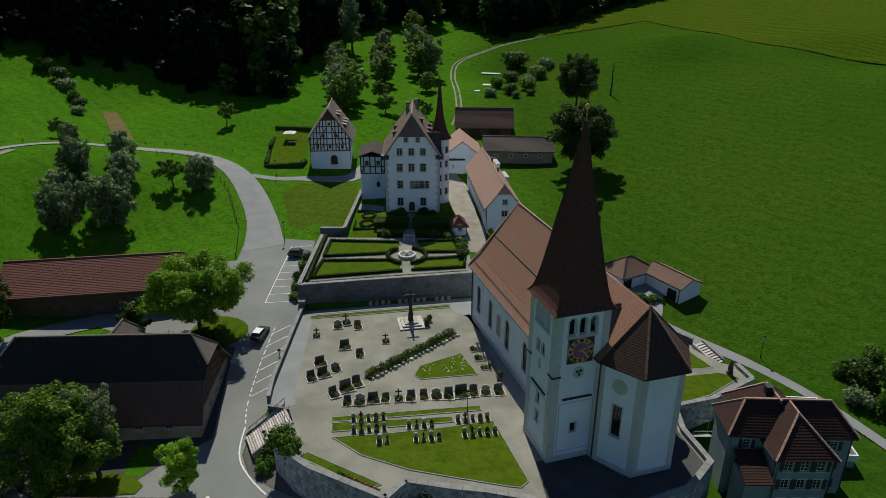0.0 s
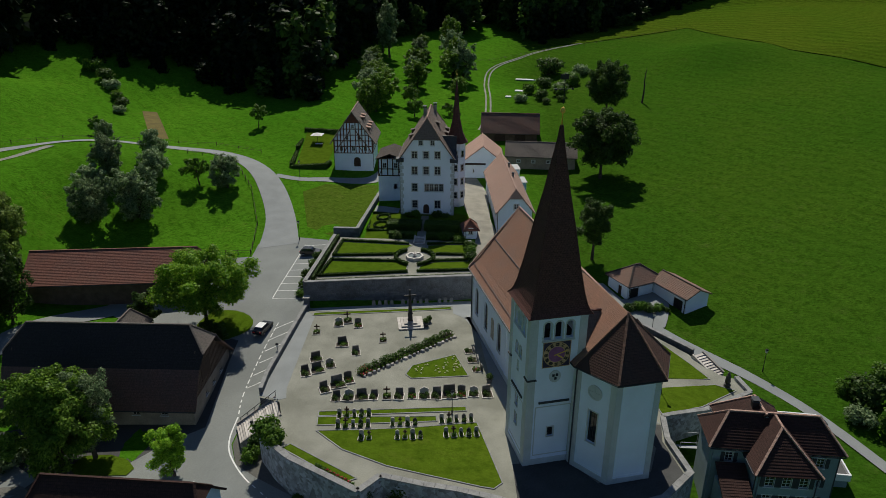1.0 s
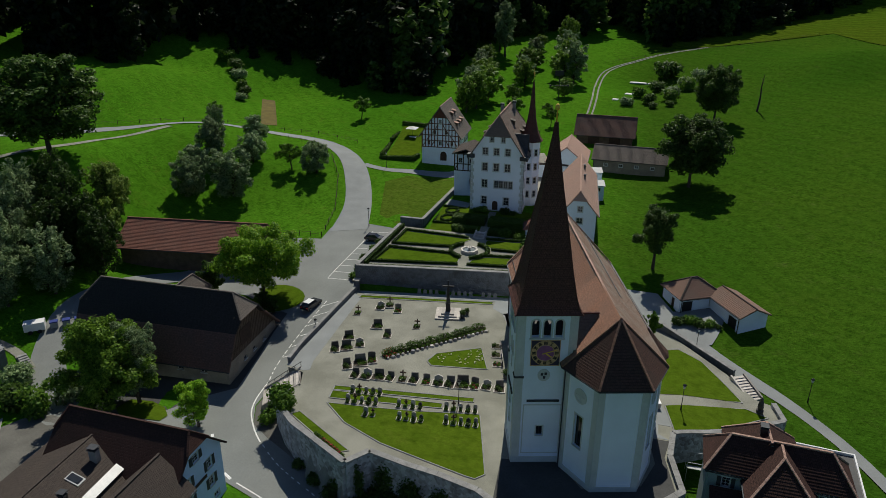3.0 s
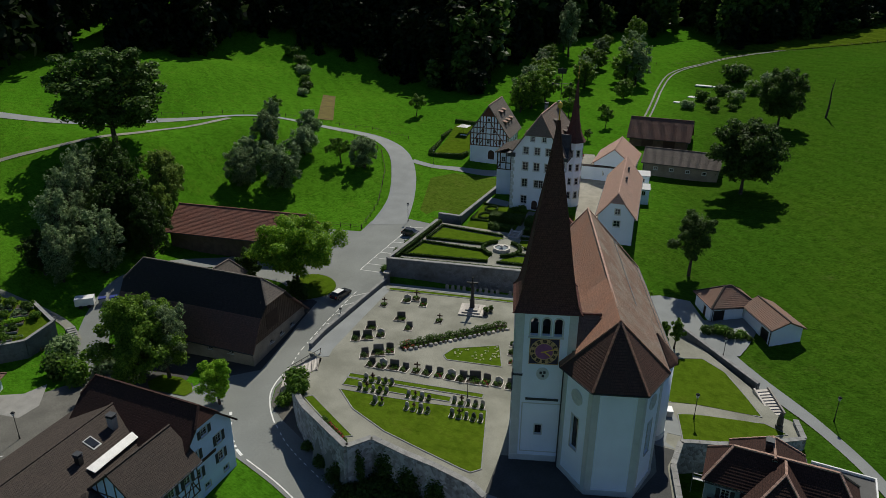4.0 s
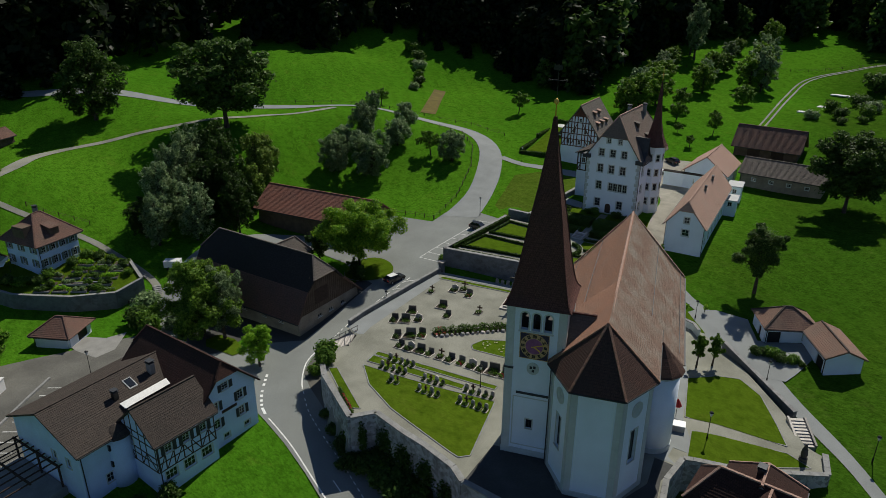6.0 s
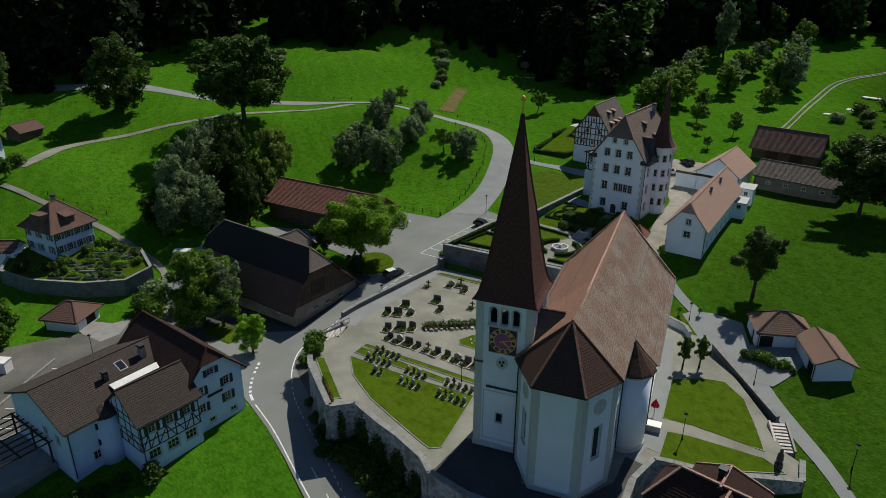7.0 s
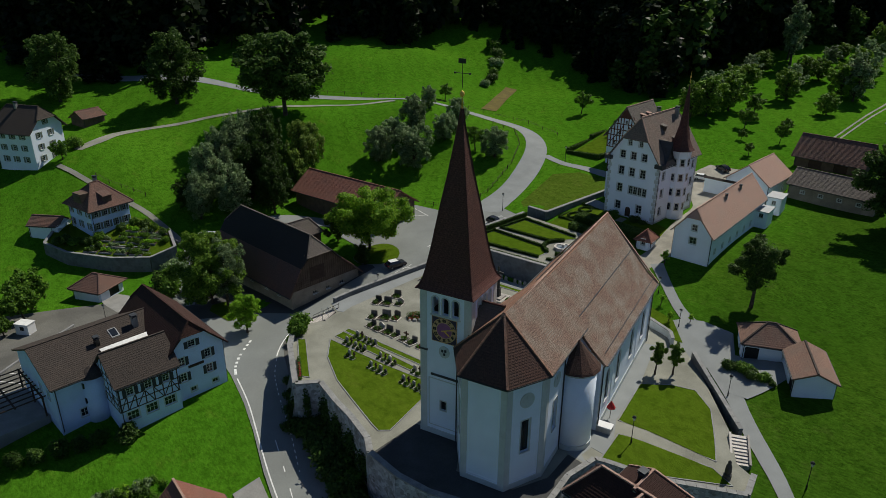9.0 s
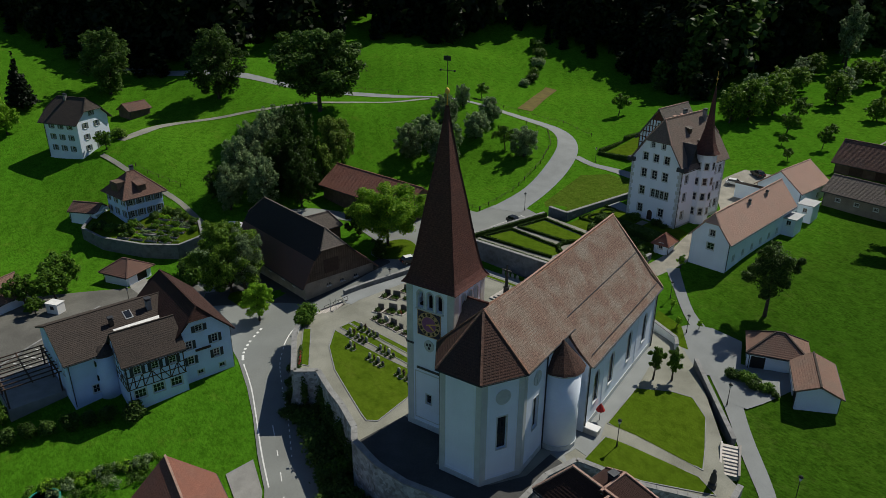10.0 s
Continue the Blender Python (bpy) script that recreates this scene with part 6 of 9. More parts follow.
    for sd in (1, -1):
        part("half_hip", Geo().slab([(xh, sd * ye, zh), (0, sd * 11.7, top), (-xh, sd * ye, zh)], 0.22).courses((xh, sd * ye, zh), (-xh, sd * ye, zh), (0, sd * 11.7, top), (0, sd * 11.7, top), 0.36, 0.06), TILE_GREY, rf, "small grey tiled half hip")
        for q in (xh, -xh):
            ridge_tiles(rf, (q, sd * ye, zh + 0.05), (0, sd * 11.7, top + 0.06), TILE_GREY)
    ridge_tiles(rf, (0, -11.7, top + 0.06), (0, 11.7, top + 0.06), TILE_GREY)


farm_barn()
house("lean_to", "tiled cross wing with hipped end behind the barn", "shed", -47.4, 88.6, 4.0, 2.0, 3.6, 7.1, 6.4, 2.45, TILE_GREY, BOARDS, (1.0, 0.0), 0.35, 0.0, 1.75, low=1.0)
# open shed with red tiles
# Black door panels imitate the darkness of the shed's open bays.
house("open_shed", "open wooden shed with bright red tiled roof", "shed", -61.6, 112.2, 5.4, 99.3, 11.2, 28.4, 4.3, 3.6, TILE_DARKRED, BOARDS, (1.0, 1.0), 0.9, 0.8, doors=tuple(("E", u, 3.6, 3.2, CLOCK_BLACK) for u in (-11, -6.6, -2.2, 2.2, 6.6, 11)))

# inn
inn = house("inn", "pale blue inn with brown tiled roof and grey shutters", "inn", -29.6, 52.9, 1.8, 90.0, 8.9, 17.2, 7.3, 4.4, TILE_HILL, PLASTER_BLUE, (0.62, 0.62), 0.7, 0.5, 2.2,
            {"S": [(u, zz, 0.95, 1.4, SHD) for zz in (2.6, 5.2) for u in (-2.0, 2.0)] + [(-0.2, 7.8, 1.1, 1.1, SHD)] + [(u, 0.5, 0.9, 0.7, dict(bars=(2, 1))) for u in (-0.8, 2.6)]})
part("sign_board", Geo().box(-1.2, -8.72, 4.55, 1.2, -8.64, 4.95).box(-1.05, -8.75, 4.7, 1.05, -8.72, 4.8), TIMBER, inn, "dark sign board with plain bars")
iw = house("inn_hall", "low-pitched inn hall with brown tiles and skylight", "inn", -33.0, 43.4, 1.6, 3.0, 14.0, 17.6, 7.0, 3.0, TILE_BROWN, PLASTER_BLUE, over=0.7, end=0.5, wins={"S": [(u, 3.8, 0.9, 1.3, PL) for u in (1.5, 4.5)], "E": [(-5.5, 0.6, 1.0, 1.3, PL), (-3.2, 0.6, 1.0, 1.3, PL)]})
chimney(iw, 2.4, 5.0, 9.0, 1.6, 0.9, 0.7)
chimney(iw, 3.3, -1.0, 8.4, 1.3, 0.7, 0.6, METAL)
k = 3.0 / 7.0
part("skylight", Geo().slab([(1.6, 1.2, 9.55), (1.6, 2.4, 9.55), (3.2, 2.4, 9.55 - 1.6 * k), (3.2, 1.2, 9.55 - 1.6 * k)], 0.12), ZINC, iw, "roof window in a metal frame")
part("pane", Geo().slab([(1.75, 1.35, 9.55), (1.75, 2.25, 9.55), (3.05, 2.25, 9.58 - 1.45 * k), (3.05, 1.35, 9.58 - 1.45 * k)], 0.05), GLASS, iw)
part("sheet_roof", Geo().slab([(4.4, -1.2, 8.5), (4.4, 7.2, 8.5), (5.6, 7.2, 8.25), (5.6, -1.2, 8.25)], 0.1), SHEET_BRIGHT, iw, "bright strip of sheet metal roof")
wing = house("inn_wing", "half-timbered inn wing with brown tiled roof", "inn", -23.4, 45.4, 1.2, 0.0, 7.4, 8.4, 7.6, 3.3, TILE_BROWN, PLASTER_BLUE, over=0.5, end=0.4,
             wins={"E": [(u, 5.3, 1.0, 1.2, SHD) for u in (-2.5, 0, 2.5)] + [(u, 1.4, 1.6, 1.4, dict(bars=(3, 2))) for u in (-2.6, 0, 2.6)], "S": [(-1.5, 5.4, 0.9, 1.2, PL)]})
f = faces_of(7.4, 8.4)
timber_frame(wing, f["E"][0], 8.4, 3.1, 7.5, [0.12, 1.1, 2.3, 3.6, 4.8, 6.1, 7.3, 8.28], [3.15, 4.3, 5.2, 6.6, 7.4], [(0.2, 3.2, 1.0, 5.1), (2.4, 3.2, 3.5, 5.1), (4.9, 5.1, 6.0, 3.2), (7.4, 5.1, 8.2, 3.2), (1.2, 3.2, 2.2, 5.1), (3.7, 5.1, 4.7, 3.2), (6.2, 3.2, 7.2, 5.1)], TIMBER, None, 0.075)
timber_frame(wing, f["S"][0], 7.4, 3.1, 10.8, [0.12, 1.4, 2.7, 4.1, 5.4, 7.28], [3.15, 4.3, 5.2, 6.6, 7.6], [(0.2, 3.2, 1.3, 5.1), (7.2, 3.2, 5.5, 5.1), (1.5, 5.1, 2.6, 3.2), (4.2, 3.2, 5.3, 5.1)], TIMBER, (7.6, 10.9), 0.075)
tur = thing("inn_turret", pose(-26.2, 40.2, 1.2), "round pale blue stair turret of the inn", "turret")
tb = part("turret_wall", Geo().lathe([(1.6, -2), (1.6, 7.0)], 18), PLASTER_BLUE, tur, smooth=True)
part("turret_roof", Geo().lathe([(1.85, 6.9), (1.7, 7.1), (0.9, 7.7), (0.05, 8.2)], 18), TILE_BROWN, tur, "low conical tiled roof")
for zz in (3.0, 5.4):
    part("window", Geo().box(0.3, -1.62, zz, 0.8, -1.3, zz + 0.8), GLASS, tb)
# terrace with pergola beside the inn
per = thing("pergola", pose(-34.5, 31.0, 1.6, 0, 0, 3), "dark timber pergola over a raised inn terrace", "pergola")
part("terrace_base", Geo().box(-5.5, -4.2, -3.5, 5.0, 3.4, 0.3), CONCRETE, per, "pale terrace base wall")
for px in (-5.2, 0, 4.7):
    for py in (-3.9, 3.1):
        part("post", Geo().box(px - 0.1, py - 0.1, 0.3, px + 0.1, py + 0.1, 3.3), TIMBER, per)
for py in (-3.9, -0.4, 3.1):
    part("beam", Geo().box(-5.5, py - 0.1, 3.3, 5.0, py + 0.1, 3.55), TIMBER, per)
for px in np.arange(-5, 5.1, 1.25):
    part("rafter", Geo().box(px - 0.06, -4.3, 3.55, px + 0.06, 3.5, 3.7), TIMBER, per)
part("railing", Geo().bar((-5.4, -4.1, 1.2), (4.9, -4.1, 1.2), 0.07).bar((-5.4, -4.1, 0.8), (4.9, -4.1, 0.8), 0.04).bar((-5.4, -4.1, 1.2), (-5.4, 3.3, 1.2), 0.07), METAL, per, "metal railing")

# carport below the villa
cp = house("carport", "small garage with red hipped roof beside a drive", "garage", -68.8, 54.6, 0.2, -62.0, 6.4, 6.6, 2.3, 1.9, TILE_BARN, PLASTER, (0.0, 0.0), 0.6, 0.5, 2.6, {"W": [(0, 0.8, 1.0, 0.8, PL)]}, doors=(("N", 0.6, 2.6, 2.0, CLOCK_BLACK),))
# villa
vi = house("villa", "pale villa with red hipped roof and grey shutters", "villa", -90.8, 63.9, 6.2, 10.5, 9.3, 8.9, 5.9, 4.0, TILE_BARN, PLASTER_BLUE, (0.0, 0.0), 0.8, 0.6, 3.6,
           {"S": [(u, zz, 0.9, 1.5, SH) for zz in (0.8, 3.6) for u in (-3.4, 0, 3.4)], "E": [(u, zz, 0.9, 1.5, SH) for zz in (0.8, 3.6) for u in (-3.2, -1.1, 1.1, 3.2)]}, low=3)
part("dormer", Geo().box(-1.6, -4.4, 6.2, 1.6, -1.2, 8.4), BOARDS, vi, "roof dormer with flat red roof")
part("dormer_roof", Geo().slab([(-1.5, -4.6, 8.1), (1.5, -4.6, 8.1), (1.5, -0.6, 8.8), (-1.5, -0.6, 8.8)], 0.12), TILE_BARN, vi)
part("dormer", Geo().box(2.4, -0.9, 6.4, 4.4, 0.9, 7.9), BOARDS, vi, "roof dormer")
part("dormer_roof", Geo().slab([(4.7, -1.1, 7.8), (4.7, 1.1, 7.8), (1.6, 1.1, 8.4), (1.6, -1.1, 8.4)], 0.12), TILE_BARN, vi)
chimney(vi, -1.6, 1.0, 8.6, 1.9, 0.7, 0.7)
house("villa_annex", "low annex with red tiled roof beside the villa", "annex", -97.6, 55.0, 3.6, -50.0, 4.6, 7.0, 3.6, 1.4, TILE_BARN, PLASTER, over=0.4, end=0.3)
# tall white house on the slope
nw = house("slope_house", "tall white house with dark roof on the slope", "house", -129.5, 62.0, 13.0, -58.0, 10.4, 11.2, 9.6, 4.8, TILE_BROWN, PLASTER, (0.5, 0.5), 1.1, 0.8, 3.0,
           {"E": [(u, zz, 0.9, 1.4, SH) for zz in (1.4, 4.3, 7.2) for u in (-3, 0, 3)], "S": [(u, zz, 1.0, 1.3, dict(bars=(2, 2))) for zz in (1.2, 4.1, 7.0) for u in (-3.4, -1.1, 1.2, 3.5)], "N": [(u, zz, 0.95, 1.4, SH) for zz in (1.4, 4.3, 7.2) for u in (-2.6, 1.2)] + [(0, 10.2, 0.9, 1.2, SH)]}, low=4)
chimney(nw, 0.6, -1.5, 13.2, 1.9)
house("field_shed", "brown wooden shed with red roof", "shed", -146.5, 81.5, 17.0, 20.0, 5.0, 7.0, 2.6, 1.6, TILE_BARN, BOARDS, over=0.6, end=0.5)
# house below the churchyard
def hillside_house():
    """Hipped house with a steep front wing, a rear wing and a flat-roofed annex below the churchyard."""
    ob = house("hillside_house", "pale house with dark red hipped roof below the churchyard", "house", 42.2, 70.6, 1.6, 88.0, 5.4, 14.7, 8.8, 2.8, TILE_HILL, PLASTER_TEAL, (0.0, 0.0), 0.4, 0.3, 2.2,
               {"W": [(u, zz, 0.9, 1.3, SHD) for zz in (0.8, 3.6, 6.4) for u in (-5.2, 5.2)]}, low=5, ridge_mat=TILE_PINK)
    house("hillside_house_wing", "front wing with steep hipped roof and dark shutters", "house", 42.2, 67.2, 1.6, 0.0, 6.7, 6.0, 8.2, 3.4, TILE_HILL, PLASTER_TEAL, (0.0, 1.0), 0.4, 0.0, 3.7,
          {"S": [(u, zz, 1.0, 1.4, SHD) for zz in (0.8, 3.6, 6.2) for u in (-1.9, 0, 1.9)]}, low=5, ridge_mat=TILE_PINK)
    house("hillside_cottage", "rear wing with tiled roof facing the churchyard wall", "house", 41.1, 73.4, 1.6, 2.0, 7.4, 6.4, 8.4, 3.2, TILE_HILL, PLASTER_TEAL, (1.0, 0.0), 0.4, 0.0, 2.4, low=4, ridge_mat=TILE_PINK)
    chimney(ob, 2.1, 1.6, 10.6, 1.3, 0.8, 0.7, TILE_BROWN)
    lt = thing("lean_to_roof", pose(37.2, 65.5, 6.2), "low tiled lean-to on the side of the house", "lean-to")
    part("roof", Geo().slab([(-2.0, -2.2, 0.3), (1.4, -2.2, 0.3), (1.4, 1.9, 2.2), (-2.0, 1.9, 2.2)], 0.2).courses((-2.0, -2.2, 0.3), (1.4, -2.2, 0.3), (1.4, 1.9, 2.2), (-2.0, 1.9, 2.2)), TILE_HILL, lt)
    part("wall", Geo().box(-1.8, -1.8, -9, 1.2, 1.8, 0.3), PLASTER_TEAL, lt)
    te = thing("roof_terrace", pose(50.4, 76.2, 3.8, 0, 0, -4), "dark grey flat roof terrace with white rim", "terrace")
    part("wall", Geo().box(-3.8, -4.4, -8, 3.2, 8.0, -0.3), PLASTER_TEAL, te)
    part("deck", Geo().box(-3.8, -4.4, -0.296, 3.2, 8.0, 0.0), CONCRETE_DARK, te, "dark grey flat roof")
    for b in ((-3.8, 8.0, 3.4, 8.2), (3.2, -4.6, 3.4, 8.0), (-3.8, -4.6, 3.2, -4.4)):
        part("rim", Geo().box(b[0], b[1], -0.6, b[2], b[3], 0.35), CAR_WHITE, te, "white parapet rim")
    st = thing("outside_stair", pose(34.8, 76.8, 3.2), "pale metal stair landing with railings beside the wall", "stair")
    for k in range(6):
        part("tread", Geo().box(-1.2, -1.2 + k * 0.3, 0.5 - k * 0.17, 1.5, -0.95 + k * 0.3, 0.56 - k * 0.17), ZINC, st)
    for y in (-1.3, 0.9):
        part("railing", Geo().bar((-1.2, y, 1.5), (1.6, y, 1.5), 0.06).bar((-1.2, y, -1.5), (-1.2, y, 1.5), 0.06).bar((1.6, y, -1.5), (1.6, y, 1.5), 0.06), ZINC, st, "pale metal railing")


hillside_house()
# small houses at the lower edge
house("lower_house", "small house with red tiled roof in a garden", "house", 7.4, 39.4, -2.2, 84.0, 9.8, 14.6, 3.4, 4.7, TILE_DARKRED, PLASTER, (1.0, 1.0), 0.6, 0.5, low=3, ridge_mat=TILE_PINK)
house("corner_cottage", "red-roofed cottage at the village edge", "house", -69.0, 31.0, 0.2, 30.0, 7.0, 9.0, 3.0, 2.6, TILE_OUT, PLASTER, over=0.6, end=0.5)


# ---- trees and hedges ----
def leaves(lobes, n, size, seed, shell=0.55):
    """Vertices and faces of n small leaf sprays spread over the given lobes (x, y, z, rx, ry, rz)."""
    r = np.random.default_rng(seed)
    L = np.array(lobes, float)
    area = (L[:, 3] * L[:, 5]) ** 1.0
    pick = r.choice(len(L), n, p=area / area.sum())
    d = r.normal(size=(n, 3))
    d /= np.linalg.norm(d, axis=1)[:, None]
    d[:, 2] += 0.3
    d /= np.linalg.norm(d, axis=1)[:, None]
    rad = shell + (1 - shell) * r.random(n) ** 0.5
    rad *= 1 + 0.16 * r.normal(size=n)
    c = L[pick, :3] + d * rad[:, None] * L[pick, 3:]
    a = d * 0.9 + np.array((0, 0, 0.45)) + 0.55 * r.normal(size=(n, 3))
    a /= np.linalg.norm(a, axis=1)[:, None]
    t = np.cross(a, r.normal(size=(n, 3)))
    t /= np.linalg.norm(t, axis=1)[:, None]
    b = np.cross(a, t)
    s = size * (0.6 + 0.8 * r.random(n))[:, None]
    v = np.stack([c - t * s, c + b * s * 0.55, c + t * s, c - b * s * 0.55], 1).reshape(-1, 3)
    return v


def leaf_mesh(name, v, mat):
    me = bpy.data.meshes.new(name)
    n = len(v) // 4
    me.vertices.add(len(v))
    me.vertices.foreach_set("co", np.ascontiguousarray(v, dtype=np.float32).ravel())
    me.loops.add(4 * n)
    me.loops.foreach_set("vertex_index", np.arange(4 * n, dtype=np.int32))
    me.polygons.add(n)
    me.polygons.foreach_set("loop_start", np.arange(0, 4 * n, 4, dtype=np.int32))
    me.materials.append(mat)
    me.update(calc_edges=True)
    return me


def tube(g, pts, r0, r1, sides=6):
    """A tapered branch through pts."""
    k = len(g.v)
    n = len(pts)
    for i, p in enumerate(pts):
        p = Vector(p)
        d = (Vector(pts[min(n - 1, i + 1)]) - Vector(pts[max(0, i - 1)])).normalized()
        s = d.cross(Vector((0.31, 0.87, 0.2))).normalized()
        u = d.cross(s)
        r = r0 + (r1 - r0) * i / (n - 1)
        for j in range(sides):
            a = 2 * math.pi * j / sides
            g.v.append(tuple(p + s * math.cos(a) * r + u * math.sin(a) * r))
    for i in range(n - 1):
        for j in range(sides):
            j2 = (j + 1) % sides
            g.f.append((k + i * sides + j, k + i * sides + j2, k + (i + 1) * sides + j2, k + (i + 1) * sides + j))
            g.uv += [(0, 0)] * 4


def tree(kind, seed, height, radius, bare, n, size, mat, label, lobes=13, squeeze=1.0, category="tree"):
    """A tapered trunk with limbs and a crown of many leaf sprays in uneven lobes."""
    r = random.Random(seed)
    ob = thing(kind, pose(0, 0, -200), label, category)
    g = Geo()
    lean = (r.uniform(-0.4, 0.4), r.uniform(-0.4, 0.4))
    mid = (lean[0] * 0.5, lean[1] * 0.5, bare)
    tr = max(0.09, 0.022 * height + 0.05)
    tube(g, [(0, 0, -0.6), (0, 0, 0.3), mid, (lean[0], lean[1], height * 0.62)], tr * 1.25, tr * 0.45, 8)
    L = []
    ch = height - bare
    for k in range(lobes):
        t = (k + 0.5) / lobes
        z = bare + ch * (0.08 + 0.84 * t)
        prof = math.sin(math.pi * (0.14 + 0.74 * t))
        a = k * 2.4 + r.uniform(-0.6, 0.6)
        rr = radius * prof * (0.3 if k % 4 == 0 else r.uniform(0.5, 0.86))
        q = radius * r.uniform(0.2, 0.3) * (0.62 + 0.38 * prof)
        x, y = lean[0] + rr * math.cos(a), lean[1] + rr * math.sin(a)
        L.append((x, y, z, q * 0.8, q * 0.8, q * 0.6 * squeeze))
        for m in range(3):
            b, up = a + r.uniform(-1.5, 1.5), r.uniform(-0.5, 0.75)
            qq = q * r.uniform(0.4, 0.68)
            L.append((x + q * 0.8 * math.cos(b), y + q * 0.8 * math.sin(b), z + q * up * squeeze, qq, qq, qq * r.uniform(0.6, 0.9) * (0.5 + 0.5 * squeeze)))
        tube(g, [(mid[0], mid[1], bare + (z - bare) * 0.35), ((x + mid[0]) / 2, (y + mid[1]) / 2, z - q * 0.4 - 0.1), (x, y, z)], tr * 0.4, tr * 0.1, 5)
    L.append((lean[0], lean[1], bare + ch * 0.48, radius * 0.5, radius * 0.5, ch * 0.36))
    part("trunk", g, BARK, ob, "brown bark trunk with limbs")
    part("crown", leaf_mesh("crown", leaves(L, n, size, seed), mat), None, ob, "leafy crown")
    return ob


def conifer(seed, height, radius, n, label):
    ob = thing("fir_tree", pose(0, 0, -200), label, "tree")
    g = Geo()
    tube(g, [(0, 0, -0.5), (0, 0, height * 0.5), (0, 0, height * 0.96)], 0.3, 0.04, 7)
    L = []
    for k in range(9):
        t = k / 9
        rr = radius * (1 - t) ** 0.9
        for q in range(5 if k < 6 else 2):
            a = q * 1.26 + k * 0.7
            L.append((rr * 0.55 * math.cos(a), rr * 0.55 * math.sin(a), height * (0.12 + 0.8 * t), rr * 0.48 + 0.15, rr * 0.48 + 0.15, height * 0.055))
    L.append((0, 0, height * 0.95, 0.3, 0.3, height * 0.07))
    part("trunk", g, BARK, ob)
    part("crown", leaf_mesh("crown", leaves(L, n, 0.42, seed, 0.4), NEEDLE), None, ob, "dark needled crown")
    return ob


def bush(seed, r, h, n, size, mat, label, name="bush"):
    rd = random.Random(seed)
    L = [(rd.uniform(-0.5, 0.5) * r, rd.uniform(-0.5, 0.5) * r, h * rd.uniform(0.3, 0.62), r * rd.uniform(0.4, 0.62), r * rd.uniform(0.4, 0.62), h * 0.36) for _ in range(8)]
    ob = thing(name, pose(0, 0, -200), label, "bush")
    g = Geo()
    for k in range(5):
        a = k * 1.3
        tube(g, [(0, 0, -0.3), (0.2 * r * math.cos(a), 0.2 * r * math.sin(a), h * 0.25), (0.5 * r * math.cos(a), 0.5 * r * math.sin(a), h * 0.6)], 0.06, 0.02, 5)
    part("stems", g, BARK, ob)
    part("foliage", leaf_mesh("foliage", leaves(L, n, size, seed), mat), None, ob)
    return ob


def plant(proto, spots, group="", sink=0.15):
    """Puts copies of the prototypes at (x, y, scale[, height scale]) and removes the prototypes."""
    protos = proto if isinstance(proto, list) else [proto]
    for i, s in enumerate(spots):
        p = protos[i % len(protos)]
        x, y, k = s[:3]
        kz = s[3] if len(s) > 3 else k
        c = copy_thing(p, Matrix.Translation((x, y, land(x, y) - sink)) @ Matrix.Rotation(i * 2.1 + x, 4, 'Z') @ Matrix.Diagonal((k, k, kz, 1)))
        if group:
            c["group"] = group
    for p in protos:
        for o in (*p.children_recursive, p):
            bpy.data.objects.remove(o)


plant(tree("lime_tree", 11, 13.0, 8.6, 3.9, 44000, 0.20, LEAF_LIGHT, "broad bright green lime tree on a lawn island", 40, 0.85), [(-40.1, 100.1, 1.0)])
plant(tree("broadleaf_tree", 12, 15.0, 6.7, 0.8, 44000, 0.20, LEAF_FULL, "large full green tree beside the barn", 46), [(-46.8, 67.8, 1.0)])
plant(tree("ash_tree", 13, 13.5, 4.2, 2.2, 22000, 0.13, LEAF_GREY, "slender grey-green tree beside the barn", 28, 1.5), [(-43.2, 69.2, 1.0)])
plant(tree("young_tree", 14, 7.6, 3.1, 1.4, 15000, 0.12, LEAF_LIGHT, "young round tree on a small grass verge", 22, 1.3), [(-31.2, 66.5, 1.0)])
plant(tree("yew_tree", 15, 7.5, 3.0, 0.4, 3800, 0.25, LEAF_DARK, "dark dense yew by the shed", 12, 1.2), [(-50.5, 99.5, 1.0), (-38.6, 96.6, 0.55), (-36.0, 95.8, 0.5)])
orchard = [tree("fruit_tree", 20 + k, 10.0, 4.5, 0.2, 11000, 0.21, LEAF_GREY, "grey-green fruit tree in the orchard meadow", 34, 1.5) for k in range(3)]
plant(orchard, [(-82.6, 149.8, 0.95, 1.0), (-88.7, 161.5, 0.58, 0.68), (-77.1, 161.8, 0.82, 0.83), (-73.3, 153.7, 0.9, 0.8), (-79.5, 134.4, 0.98, 1.0), (-82.4, 142.5, 0.9, 0.74), (-71.4, 140.5, 1.3, 1.2), (-57, 157, 0.95, 0.85)], "orchard trees")
plant(tree("apple_tree", 31, 6.0, 3.4, 1.8, 2200, 0.22, LEAF, "sparse small apple tree in the meadow", 9), [(-63.6, 156.0, 1.1, 1.15), (-5.5, 218.3, 0.7, 1.0), (-21.9, 237.6, 1.2, 1.25), (-66, 208.6, 1.0, 1.2), (-19, 225.5, 1.0), (-103, 182, 0.9), (-8, 229, 0.7), (-8, 205, 0.6), (-15, 215, 0.5)], "meadow fruit trees")
rows = [tree("orchard_tree", 40 + k, 12.0, 4.4, 0.6, 4000, 0.34, (LEAF_FULL, LEAF_GREY)[k % 2], "leafy tree in the orchard rows behind the castle", 30, 1.5) for k in range(3)]
